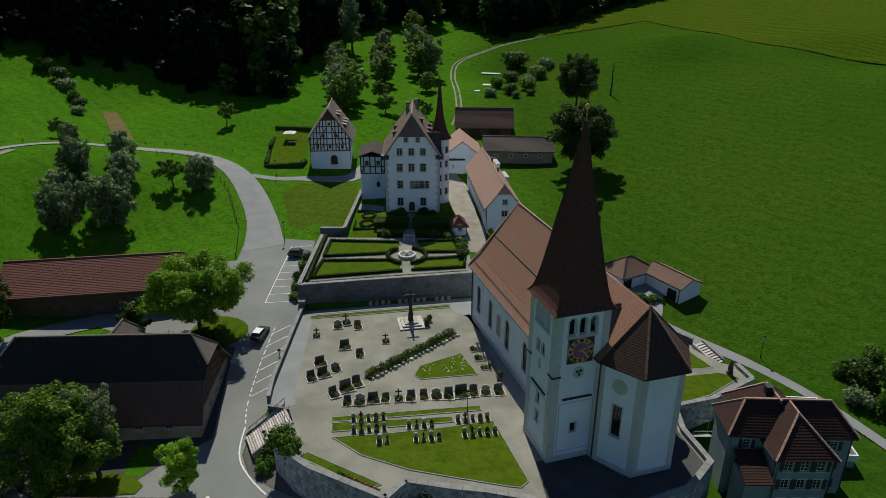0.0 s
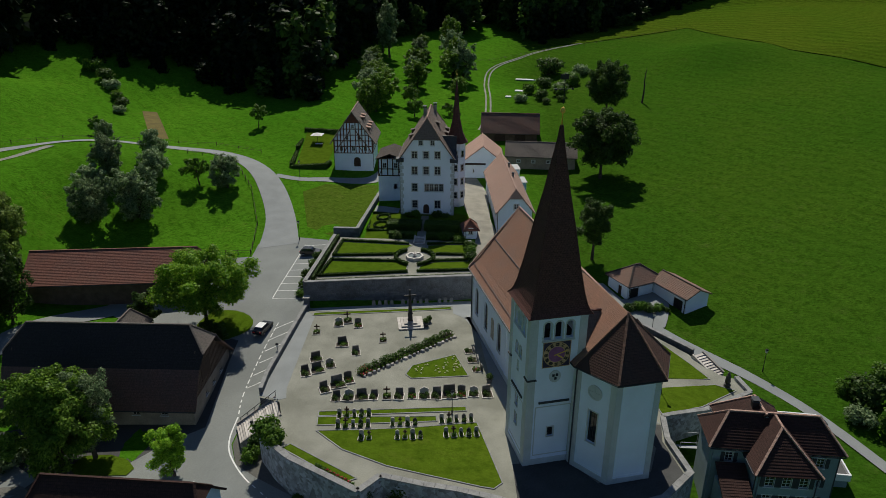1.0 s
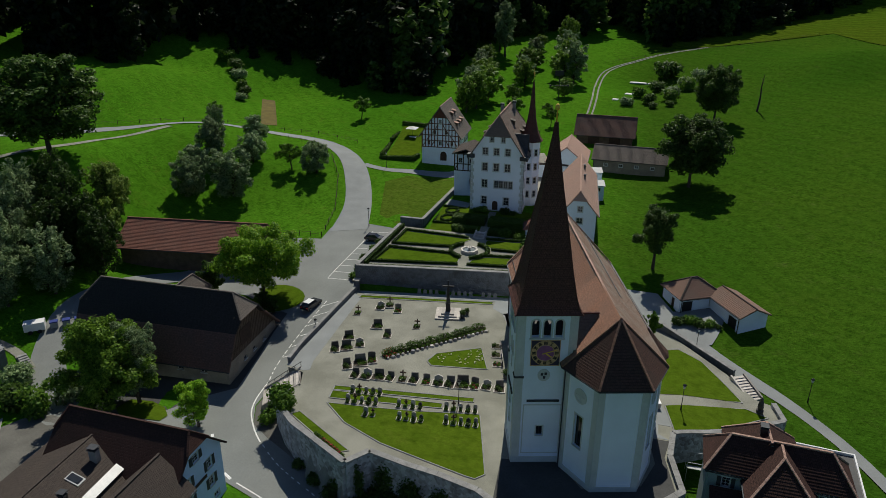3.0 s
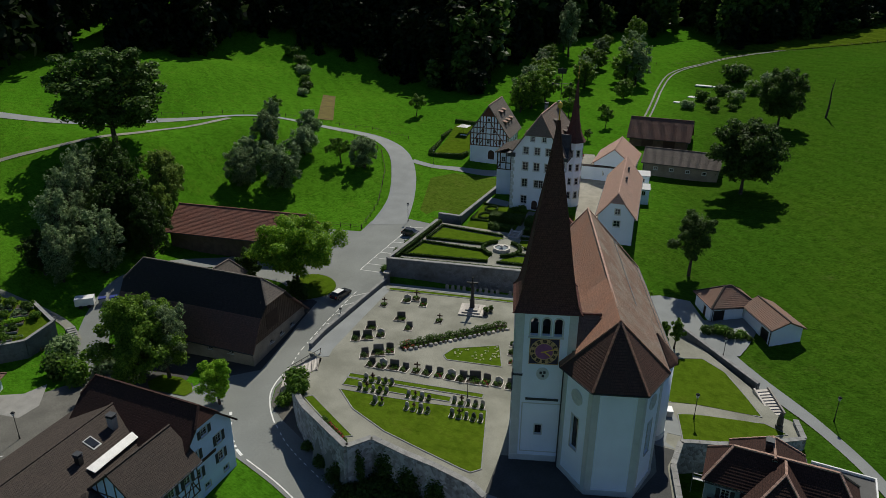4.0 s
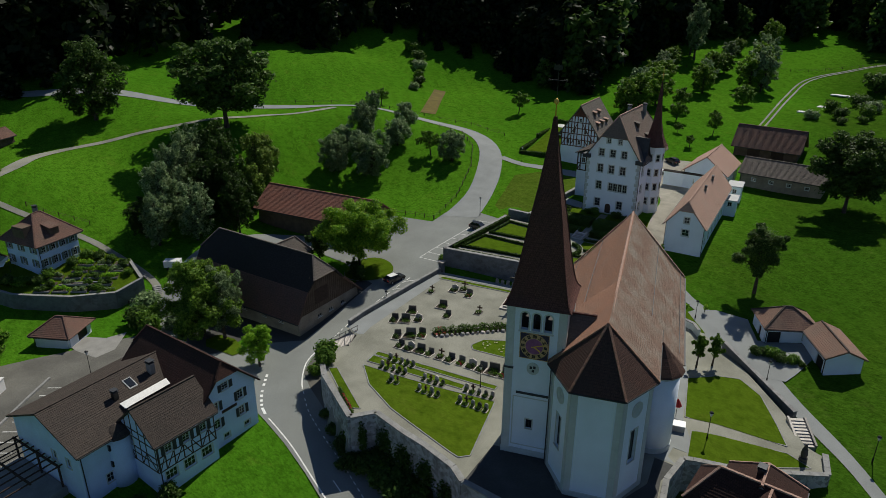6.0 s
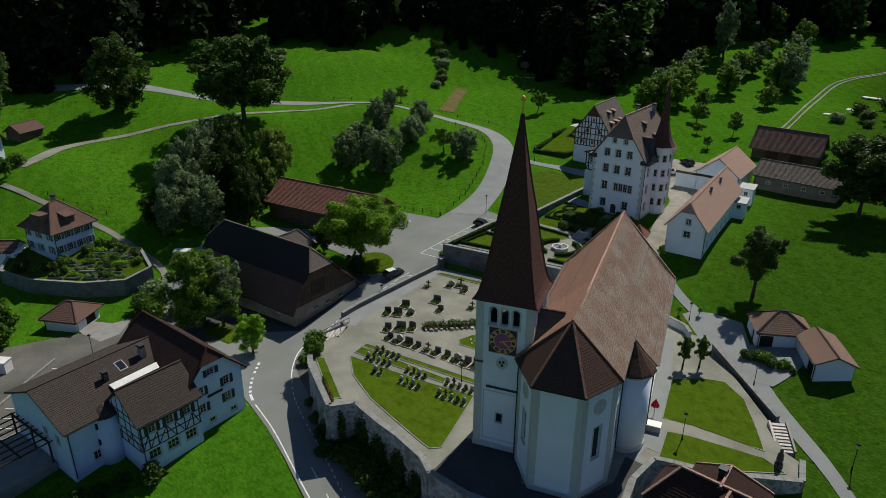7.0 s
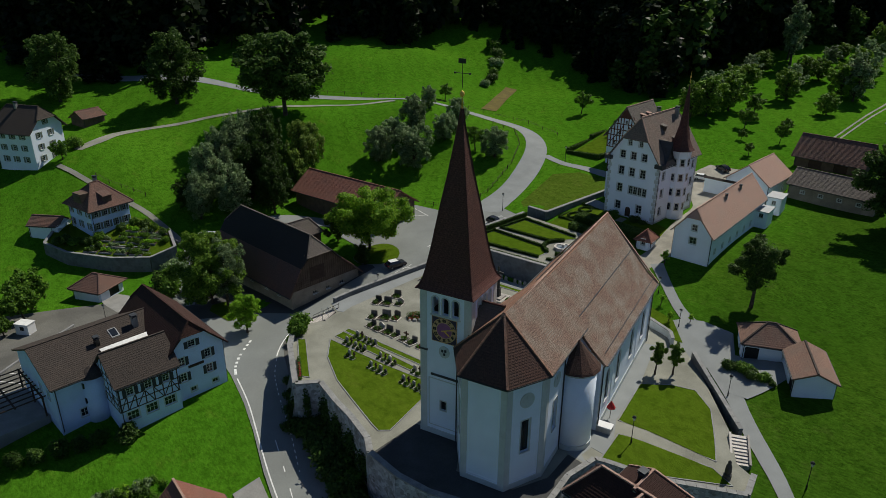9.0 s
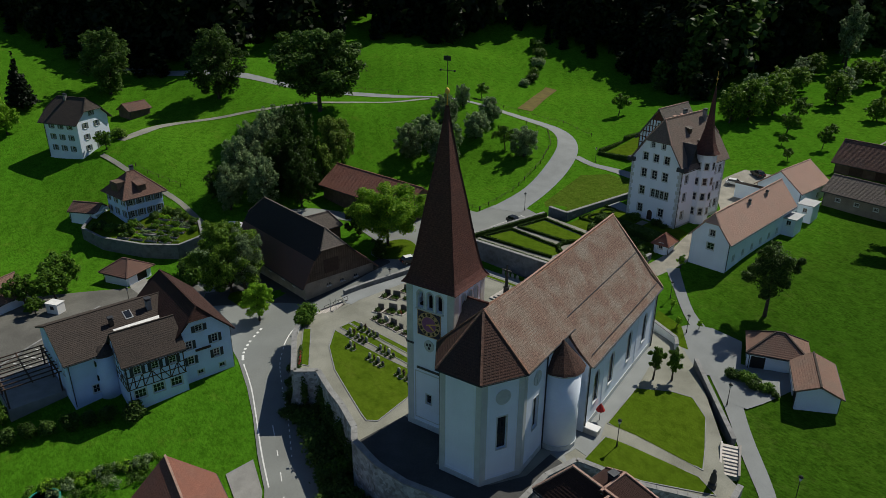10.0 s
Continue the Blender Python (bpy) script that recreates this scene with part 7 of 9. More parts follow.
plant(rows, [(-31.9, 226.2, 1.25, 1.1), (-34.5, 232.0, 1.2, 1.1), (-33.5, 218.9, 1.0, 0.95), (-30.5, 238.5, 1.3, 1.1), (-36.5, 246, 1.1, 0.9), (-39, 256, 1.1, 0.9), (-38.8, 267.9, 1.1, 0.75), (-43.5, 279, 1.0, 0.75), (-42.9, 290, 1.0, 0.7), (-22.0, 261.5, 1.1, 0.9),
             (-25.0, 272, 1.0, 0.8), (-25.7, 284.7, 1.05, 0.8), (-22.8, 290.8, 0.95, 0.7), (-27.0, 311.9, 0.8, 0.65), (-26.2, 322.4, 0.8, 0.55), (-9.5, 274.5, 1.35, 1.0), (-5.5, 273.8, 1.3, 1.35), (-5.8, 252.5, 0.8, 0.6), (-9, 288, 1.2, 1.2), (-11.4, 302.0, 1.2, 1.15), (-13.5, 319.2, 1.2, 1.3)], "orchard rows")
broad = [tree("oak_tree", 60 + k, 18.0, 8.6, 3.0, 24000, 0.31, LEAF_DARK, "tall dark spreading tree in the meadow", 50) for k in range(2)]
plant(broad, [(-105.4, 121.6, 1.6, 1.25), (35.4, 175.5, 1.05, 1.02), (43.2, 226.5, 0.82, 0.92)])
plant(tree("meadow_ash", 64, 22.0, 7.8, 0.4, 16000, 0.33, LEAF_DARK, "tall grey-green tree with low branches in the meadow", 48, 1.5), [(-142.0, 106.2, 1.15, 1.0), (-164.5, 80, 1.05, 0.92)])
plant(tree("pear_tree", 71, 13.5, 4.9, 3.0, 20000, 0.165, LEAF_DARK, "single dark pear tree near the outbuildings", 12, 1.2), [(28.0, 128.2, 1.0)])
grey_willow = [tree("willow_tree", 80 + k, 15.0, 4.6, 0.3, 9000, 0.23, LEAF_GREY, "silvery grey-green willow in the copse by the stream", 36, 2.0) for k in range(2)]
plant(grey_willow, [(-91.4, 97.9, 1.0, 1.15), (-88.6, 92.5, 0.95, 1.1), (-85.5, 87.5, 0.95, 1.0), (-76.6, 89.0, 0.95, 0.9), (-80.6, 82.4, 0.85, 0.78), (-94.5, 103, 0.85, 1.0)], "willows of the copse")
dark_alder = [tree("alder_tree", 83 + k, 15.0, 5.0, 0.6, 8000, 0.25, HEDGE, "dark alder in the copse by the stream", 34, 1.8) for k in range(2)]
plant(dark_alder, [(-90.9, 106.5, 0.95, 1.1), (-72.9, 97.2, 0.85, 0.95), (-82.0, 96.5, 0.95, 0.95), (-84.6, 82.0, 0.75, 0.6), (-84.6, 103.0, 1.0, 1.15), (-78.4, 99.5, 0.9, 1.0), (-97, 99, 0.8, 0.75)], "alders of the copse")
plant(tree("weeping_willow", 90, 16.5, 4.4, 0.4, 9500, 0.24, LEAF_LIME, "yellow-green drooping willow beside the copse", 30, 2.2), [(-82.6, 111.5, 0.95, 1.0), (-85.0, 116.5, 0.8, 0.8), (-79.6, 107.6, 0.7, 0.7)], "drooping willows")
plant(tree("tall_poplar", 91, 24.0, 4.6, 3.0, 8000, 0.36, LEAF_GREY, "very tall slender poplar before the wood", 26, 2.0), [(-39, 305, 1.0), (-43, 312, 0.8)])
plant(tree("small_clipped_tree", 95, 4.0, 1.15, 1.1, 3000, 0.13, LEAF, "small clipped tree in gravel beside the church", 10, 1.1), [(26.5, 100.5, 1.1, 1.45), (28.3, 102.4, 1.1, 1.45)], "clipped trees")
plant(tree("young_tree", 96, 3.2, 1.0, 1.2, 700, 0.16, LEAF_LIGHT, "young staked tree beside the path", 8), [(9.6, 131.8, 1.0), (16.0, 120.0, 0.7), (19.5, 116.5, 0.7), (22.4, 118.4, 0.6)])
plant(conifer(101, 17, 4.6, 5200, "dark fir tree on the slope"), [(-163, 55, 0.95)])
bushes = [bush(110 + k, 3.0, 3.6, 1200, 0.31, (LEAF_DARK, LEAF, LEAF_GREY)[k], "wild leafy bush in the meadow") for k in range(3)]
plant(bushes, [(-114, 217, 1.0), (-118, 223, 1.0), (-124, 230, 1.1), (-129, 236, 1.2), (-136, 242, 1.3), (-112, 211, 0.8), (28.6, 291, 2.0), (35.5, 268, 1.4), (41, 283, 1.3), (23.5, 247, 1.0), (29.5, 250, 1.2), (16.5, 244.5, 0.9), (26, 272, 1.2), (20, 258, 1.1), (31, 258, 1.2), (25, 241, 0.6), (30, 243, 0.6), (36, 275, 1.2),
            (62.5, 87.5, 1.1), (64, 80, 1.2), (60, 83, 0.8), (68, 86, 1.3), (66, 92, 0.8), (69, 78, 1.4), (65, 73, 1.1), (60, 90, 0.5), (-66, 69, 1.0), (-62, 65, 1.0), (-58, 64, 1.1), (-55, 68, 1.0), (-60, 84, 0.8)], "wild bushes")
plant(tree("walnut_tree", 97, 9.0, 4.6, 1.0, 8000, 0.22, LEAF_LIGHT, "full yellow-green tree beside the slope house", 26, 1.1), [(-149, 48, 1.0), (-157, 45.5, 1.1), (-146, 42, 0.8)])
plant(tree("plum_tree", 98, 5.6, 2.7, 1.2, 3600, 0.20, LEAF, "small round tree at the edge of the yard", 18, 1.1), [(-66.0, 40.5, 1.3), (-61.5, 36.2, 0.7), (-70.5, 43.0, 1.5), (-66.5, 35.5, 1.2), (-29.5, 26.0, 0.6), (-121.5, 66.5, 0.9)])
garden_bush = [bush(120 + k, 1.3, 1.7, 1100, 0.16, (LEAF, LEAF_DARK)[k], "rounded green garden shrub in a bed") for k in range(2)]
plant(garden_bush, [(-19.6, 70.3, 1.7), (-21.3, 72.6, 1.6), (-18.3, 68.8, 1.3), (-20.2, 74.0, 1.0), (-22.4, 70.6, 1.2), (33.0, 110.9, 1.0), (34.8, 111.2, 1.1), (36.4, 111.0, 1.0), (38.0, 111.2, 0.9), (39.2, 111.2, 0.6),
                    (-9.0, 143.0, 1.0), (-4.2, 143.2, 1.0), (-11, 143, 0.7), (-2.4, 143.2, 0.7), (-2.2, 132.4, 1.4), (-11.5, 133, 1.2), (1.2, 131.6, 1.2), (3.7, 128, 1.1), (3.9, 125, 1.1), (4.1, 122, 1.1), (-26.2, 112.5, 1.1), (-26.4, 116, 1.2), (-26.6, 121, 1.1), (-26.7, 125, 1.0), (-26.0, 109.6, 0.9),
                    (-88.5, 55.5, 1.2), (-86.0, 56.5, 1.2), (-84.6, 58.8, 1.1), (-84.2, 61.0, 1.2), (-84.4, 66.0, 1.0), (-84.8, 68.6, 1.2), (-82.6, 70.6, 1.1), (-79.6, 71.2, 0.9), (-76.6, 71.4, 0.9), (-73.5, 70.6, 0.8), (-82.0, 58.0, 0.7), (-80.6, 64.6, 0.7), (-77.0, 66.6, 0.7), (-74.2, 64.8, 0.7), (-89.8, 53.6, 1.0), (-78, 68.5, 0.8), (-74.5, 67, 0.7), (-80, 71, 0.8), (-82, 60, 0.8), (-86, 57.5, 0.9), (-75.2, 64.2, 0.6), (-127, 71.5, 1.8), (-18.6, 41.0, 1.2),
                    (-1.0, 61.6, 1.6), (2.5, 61.0, 1.8), (5.5, 60.2, 1.6), (-5.0, 60.0, 1.2), (9.0, 58.8, 1.6)], "garden shrubs")
wallside = [bush(130 + k, 2.0, 2.6, 1500, 0.2, LEAF_DARK, "dark shrub at the foot of the wall") for k in range(2)]
plant(wallside, [(-14.5, 64.4, 0.6), (-11.5, 62.8, 0.7), (-8.6, 61.2, 0.8), (-6.0, 59.6, 0.9), (-3.4, 60.6, 1.1), (-0.5, 60.0, 1.2), (2.6, 59.2, 1.3), (5.8, 58.4, 1.2), (9.0, 57.6, 1.1), (12.4, 56.6, 1.2), (-2.0, 61.8, 1.2), (1.0, 61.2, 1.2), (16, 56.5, 1.4), (20, 57, 1.4), (24, 58, 1.4), (28, 60, 1.4), (32, 63, 1.4), (19, 53, 1.4), (26, 54, 1.5), (13.5, 53.6, 1.2)], "shrubs below the churchyard")


terrace_shrubs = [bush(140 + k, 1.5, 3.2, 2000, 0.18, (LEAF_DARK, HEDGE)[k], "tall dark shrub in a row below the inn terrace", "shrub") for k in range(2)]
plant(terrace_shrubs, [(-19.0, 41.2, 1.0, 0.9), (-20.2, 38.2, 0.85), (-21.0, 35.8, 0.8, 0.75), (-21.9, 33.4, 0.9), (-22.9, 30.8, 0.85, 0.8), (-23.8, 28.4, 0.9), (-24.9, 25.8, 0.85), (-25.9, 23.2, 0.95, 0.85), (-27.0, 20.4, 1.0), (-28.2, 17.4, 1.0)], "shrubs below the inn terrace")


def hedge(line, w, h, label, mat=HEDGE, density=90, name="hedge", size=0.10, dz=0.0):
    """A clipped hedge: a dense core with small leaves all over its faces."""
    ob = thing(name, I, label, "hedge")
    core, vs = Geo(), []
    r = np.random.default_rng(int(abs(line[0][0] * 10 + line[0][1])) + 3)
    for (x0, y0), (x1, y1) in zip(line, line[1:]):
        L = math.dist((x0, y0), (x1, y1))
        ang = math.atan2(y1 - y0, x1 - x0)
        z = min(land(x0, y0), land(x1, y1)) + dz
        m = Matrix.Translation((x0, y0, z)) @ Matrix.Rotation(ang, 4, 'Z')
        core.box(-w / 2 + 0.05, -w / 2 + 0.05, -0.3, L + w / 2 - 0.05, w / 2 - 0.05, h - 0.05, m)
        n = int(density * (L + w) * (2 * h + w))
        p = np.empty((n, 3))
        f = r.random(n) * (2 * h + w)
        p[:, 0] = r.random(n) * (L + w) - w / 2
        top = f > 2 * h
        p[:, 1] = np.where(top, (f - 2 * h) - w / 2, np.where(f < h, -w / 2, w / 2))
        p[:, 2] = np.where(top, h, np.where(f < h, f, f - h))
        p += r.normal(size=(n, 3)) * 0.04
        M = np.array(m)
        c = p @ M[:3, :3].T + M[:3, 3]
        a = r.normal(size=(n, 3))
        a /= np.linalg.norm(a, axis=1)[:, None]
        b = np.cross(a, r.normal(size=(n, 3)))
        b /= np.linalg.norm(b, axis=1)[:, None]
        s = size * (0.6 + 0.8 * r.random(n))[:, None]
        vs.append(np.stack([c - a * s, c + b * s * 0.6, c + a * s, c - b * s * 0.6], 1).reshape(-1, 3))
    part("core", core, mat, ob)
    part("leaves", leaf_mesh("leaves", np.concatenate(vs), mat), None, ob)
    return ob


box_label = "low clipped box hedge around a garden lawn"
hedge([(-10.4, 119.9), (-22.7, 119.5), (-23.4, 112.0), (-7.6, 115.2)], 0.42, 0.5, box_label, density=80)
hedge([(-9.0, 128.8), (-22.6, 129.4), (-22.8, 121.6), (-10.6, 123.2)], 0.42, 0.5, box_label, density=80)
hedge([(-5.6, 115.6), (4.0, 117.0), (4.2, 121.8), (-3.0, 120.6)], 0.42, 0.5, box_label, density=80)
hedge([(-2.8, 124.0), (3.9, 124.2), (2.6, 130.0), (-5.0, 129.0)], 0.42, 0.5, box_label, density=80)
ring = [(-6.9 + 3.7 * math.cos(t * math.pi / 10), 122.0 + 3.7 * math.sin(t * math.pi / 10)) for t in range(-4, 15)]
hedge([p for p in ring[0:9]], 0.6, 0.7, "round clipped hedge around the fountain", density=60)
hedge([p for p in ring[11:19]], 0.6, 0.7, "round clipped hedge around the fountain", density=60)
hedge([(-24.0, 110), (-23.9, 131)], 0.5, 0.9, "tall clipped hedge along the garden wall", density=50)
hedge([(-23, 109.6), (-13.4, 111.4), (4.4, 114.6)], 0.5, 0.5, "flowering low hedge on top of the wall", density=60)
pb = [(-18.8, 136.4), (-13.6, 136.2), (-13.8, 144.2), (-18.9, 145.0), (-18.8, 136.4)]
hedge(pb, 0.4, 0.45, "knot garden hedge beside the castle", density=70, dz=0.12)
for cx_, cy_, rr in ((-16.2, 138.6, 1.5), (-16.2, 142.4, 1.4)):
    hedge([(cx_ + rr * math.cos(t * math.pi / 5), cy_ + rr * math.sin(t * math.pi / 5)) for t in range(11)], 0.35, 0.4, "curved knot garden hedge beside the castle", density=70, dz=0.12)
lawn([(-18.5, 136.7), (-13.9, 136.5), (-14.0, 144.0), (-18.6, 144.7)], "green bed of the knot garden", LAWN, 0.15, False)
for x0, x1 in ((-13.0, -8.8), (-5.0, -0.6)):
    hedge([(x0, 137.6), (x1, 137.6)], 3.2, 1.4, "dark clipped hedge block below the castle front", LEAF_DARK, 45, size=0.14, dz=0.1)
    hedge([(x0, 133.4), (x1, 133.4)], 1.4, 1.2, "dark clipped hedge block below the castle front", LEAF_DARK, 45, size=0.14, dz=0.1)
hedge([(-37.3, 181), (-37.6, 178), (-46.2, 175.6)], 0.9, 1.3, "dark hedge around the granary garden", LEAF_DARK, 30, size=0.16)
hedge([(-46.6, 176.5), (-48.6, 190), (-49.5, 203.5), (-38.5, 202)], 0.9, 1.3, "dark hedge around the granary garden", LEAF_DARK, 30, size=0.16)


def ivy():
    """Dark climbers hanging on the retaining wall."""
    lob = [(-5.2, 61.4, 2.8, 1.0, 0.5, 3.2), (-2.0, 62.5, 2.4, 1.6, 0.5, 3.2), (1.6, 61.6, 2.0, 1.8, 0.5, 3.2), (5.6, 61.0, 2.4, 1.7, 0.5, 2.8), (9.4, 60.2, 2.0, 1.4, 0.5, 2.6), (-8.0, 61.0, 1.6, 1.0, 0.4, 1.8)]
    solid("ivy", leaf_mesh("ivy", leaves(lob, 6000, 0.18, 5, 0.2), LEAF_DARK), None, I, "dark ivy climbing the retaining wall", "climber")


ivy()


# ---- wood on the hills ----
SHADE = [(-420, 40), (-262, 48), (-232, 54), (-214, 58), (-199, 70), (-186, 70), (-173, 84), (-162, 98), (-162, 110), (-168, 128), (-173, 150), (-168, 182), (-163, 198), (-151, 193), (-143, 198), (-144, 207), (-160, 227), (-155, 244),
         (-149, 251), (-144, 250), (-138, 241), (-127, 240), (-123, 247), (-118, 240), (-108, 249), (-100, 244), (-91, 238), (-80, 236), (-70, 230), (-63, 222), (-61, 231), (-51, 229), (-52, 249), (-55, 268), (-48, 300), (-43, 322), (-37, 339), (-28, 331),
         (-18, 359), (-10, 339), (-3, 340), (-2, 382), (12, 355), (24, 326), (38, 334), (61, 350), (74, 363), (86, 384), (150, 425), (300, 500), (300, 640), (-420, 640)]


def wood():
    """Trees only as tall as the wood's own shade, which ends along the line above, allows."""
    r = random.Random(5)
    protos = []
    for k in range(6):
        R = 4.2 + 0.5 * k
        if k % 3 == 2:
            lob = [(0, 0, 4 + 2.7 * q, 4.0 * (1 - q / 9.5), 4.0 * (1 - q / 9.5), 1.6) for q in range(9)]
            protos.append((leaves(lob, 330, 1.3, 200 + k, 0.5), 1))
        else:
            lob = [(R * 0.55 * math.cos(q * 2.4), R * 0.55 * math.sin(q * 2.4), 6 + 1.9 * q, R * 0.52, R * 0.52, R * 0.5) for q in range(10)]
            protos.append((leaves(lob, 335, 1.42, 200 + k, 0.6), 0))
    out = [[], [], []]
    y = 60.0
    while y < 560:
        x = -330.0
        while x < 240:
            px, py = x + r.uniform(-2.8, 2.8), y + r.uniform(-2.8, 2.8)
            chance, pick, scale, turn = r.random(), r.randrange(6), r.uniform(1.15, 1.6), r.uniform(0, 6.28)
            if inside(px, py, SHADE) and inside(px - 4, py, SHADE) and inside(px + 4, py, SHADE):
                d = 0.0
                while d < 60 and inside(px + 0.12 * d, py - d, SHADE):
                    d += 2.0
                fall = ground_base(px, py) - ground_base(px + 0.12 * d, py - d)
                s = min(scale, (1.17 * d - fall - 1.0) / 24)
                if s > 0.28 and (d < 54 or chance < 0.22):
                    v, kind = protos[pick]
                    # Towards the east, lighter leaves imitate the haze over the wood.
                    if kind == 0 and px > -75 and (pick + int(px)) % 2:
                        kind = 2
                    w = np.empty_like(v)
                    sx = max(s, 0.62)
                    ca, sa = math.cos(turn) * sx, math.sin(turn) * sx
                    w[:, 0], w[:, 1] = v[:, 0] * ca - v[:, 1] * sa + px, v[:, 0] * sa + v[:, 1] * ca + py
                    w[:, 2] = v[:, 2] * s + ground_base(px, py) - 2.0
                    out[kind].append(w)
            x += 6.5
        y += 6.5
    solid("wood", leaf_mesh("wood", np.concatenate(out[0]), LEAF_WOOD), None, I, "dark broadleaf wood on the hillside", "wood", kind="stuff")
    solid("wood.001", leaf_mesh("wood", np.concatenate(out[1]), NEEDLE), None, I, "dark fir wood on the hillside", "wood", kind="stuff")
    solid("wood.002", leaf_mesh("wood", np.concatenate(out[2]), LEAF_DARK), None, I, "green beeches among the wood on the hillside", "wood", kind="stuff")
    # Sheet added to keep gaps between the trees as dark as shade.
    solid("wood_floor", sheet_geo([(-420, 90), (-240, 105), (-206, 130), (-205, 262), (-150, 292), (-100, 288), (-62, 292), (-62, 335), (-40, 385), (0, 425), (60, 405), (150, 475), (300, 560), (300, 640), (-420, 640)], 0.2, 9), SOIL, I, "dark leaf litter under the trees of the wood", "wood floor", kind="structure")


wood()


# ---- churchyard ----
def headstone(w, h, t, style):
    """Outline of a grave stone, turned into a slab with softened edge."""
    if style == 0:
        o = [(-w / 2, 0), (w / 2, 0), (w / 2, h * 0.8)] + [(w / 2 * math.cos(a), h * 0.8 + h * 0.2 * math.sin(a)) for a in np.linspace(0.3, math.pi - 0.3, 5)] + [(-w / 2, h * 0.8)]
    elif style == 1:
        o = [(-w / 2, 0), (w / 2, 0), (w / 2 * 0.92, h), (-w / 2 * 0.92, h * 0.9)]
    elif style == 2:
        c = 0.09
        o = [(-c, 0), (c, 0), (c, h * 0.58), (w / 2, h * 0.58), (w / 2, h * 0.58 + 2 * c), (c, h * 0.58 + 2 * c), (c, h), (-c, h), (-c, h * 0.58 + 2 * c), (-w / 2, h * 0.58 + 2 * c), (-w / 2, h * 0.58), (-c, h * 0.58)]
    else:
        o = [(-w / 2, 0), (w / 2, 0), (w / 2, h * 0.7), (0, h), (-w / 2, h * 0.7)]
    g = Geo().panel(o, [], t)
    g.box(-w / 2 - 0.08, -0.08, -0.3, w / 2 + 0.08, t + 0.08, 0.12)
    return g


def grave_kind(seed, w, length, h, style, stone, flowers, label):
    r = np.random.default_rng(seed)
    ob = thing("grave", pose(0, 0, -200), label, "grave")
    part("headstone", headstone(w * 0.72, h, 0.18, style), stone, ob)
    g = Geo()
    for b in ((-w / 2, -length, w / 2, -length + 0.1), (-w / 2, -length + 0.1, -w / 2 + 0.1, 0), (w / 2 - 0.1, -length + 0.1, w / 2, 0), (-w / 2, 0.0, w / 2, 0.02)):
        g.box(b[0], b[1], -0.2, b[2], b[3], 0.14)
    part("kerb", g, MARBLE if seed % 3 else COPING, ob, "stone kerb")
    part("bed", Geo().box(-w / 2 + 0.1, -length + 0.1, -0.2, w / 2 - 0.1, 0, 0.07), SOIL, ob, "dark soil bed")
    lob = [(r.uniform(-0.3, 0.3) * w, -length * r.uniform(0.15, 0.85), 0.25, 0.26 * w / 1.4, 0.26, r.uniform(0.2, 0.42)) for _ in range(7)]
    part("planting", leaf_mesh("planting", leaves(lob, 420, 0.075, seed, 0.3), LEAF if seed % 2 else LEAF_DARK), None, ob, "low green planting")
    if flowers:
        lob = [(r.uniform(-0.25, 0.25) * w, -length * r.uniform(0.2, 0.8), 0.3, 0.14, 0.14, 0.1) for _ in range(3)]
        part("flowers", leaf_mesh("flowers", leaves(lob, 60, 0.06, seed + 50, 0.2), flowers), None, ob, "bright flowers")
    return ob


kinds = [grave_kind(1, 1.5, 1.6, 1.15, 0, GRANITE, FLOWER_RED, "grey granite grave with kerb and red flowers"),
         grave_kind(2, 1.5, 1.6, 1.0, 1, GRANITE, None, "dark granite grave with low planting"),
         grave_kind(3, 1.4, 1.6, 1.3, 2, TIMBER, FLOWER_WHITE, "grave with a dark cross and white flowers"),
         grave_kind(4, 1.6, 1.5, 0.95, 3, MARBLE, None, "pale stone grave with planted bed"),
         grave_kind(5, 2.2, 1.6, 1.25, 1, GRANITE, None, "wide dark family grave with planting")]
small = [grave_kind(8, 0.75, 0.7, 1.05, 0, MARBLE, None, "small pale grey headstone in a lawn row"),
         grave_kind(9, 0.75, 0.7, 1.15, 2, TIMBER, None, "small dark wooden cross in a lawn row"),
         grave_kind(10, 0.75, 0.7, 0.95, 3, GRANITE, FLOWER_WHITE, "small pointed headstone in a lawn row")]


def place_graves(protos, spots, turn, group, order):
    r = random.Random(len(spots))
    for i, (x, y) in enumerate(spots):
        k = r.uniform(0.88, 1.12)
        c = copy_thing(protos[order[i % len(order)]], pose(x, y, YARD_Z, r.uniform(-2, 2), 0, turn + r.uniform(-6, 6)) @ Matrix.Scale(k, 4))
        c["group"] = group


old = [(-20.4, 97.9), (-17.4, 101.0), (-16.2, 102.3), (-14.1, 100.8), (-9.1, 96.3), (-15.4, 94.4), (-12.8, 92.2), (-18.5, 89.6), (-19.2, 85.8), (-17.6, 86.6), (-16.0, 88.2), (-15.4, 81.8), (-13.8, 83.2), (-12.4, 84.4)]
place_graves(kinds, old[:8], 14, "old graves", [2, 3, 2, 0, 2, 4, 1, 4])
place_graves(kinds, old[8:], 22, "old graves", [1, 4, 3, 1, 4, 0])
place_graves(kinds, [(-13.1 + k * 1.75, 79.9 + k * 0.24) for k in range(13)], 4, "graves of the long row", [1, 3, 4, 1, 2, 1, 0, 3, 1, 4, 0, 3, 1])
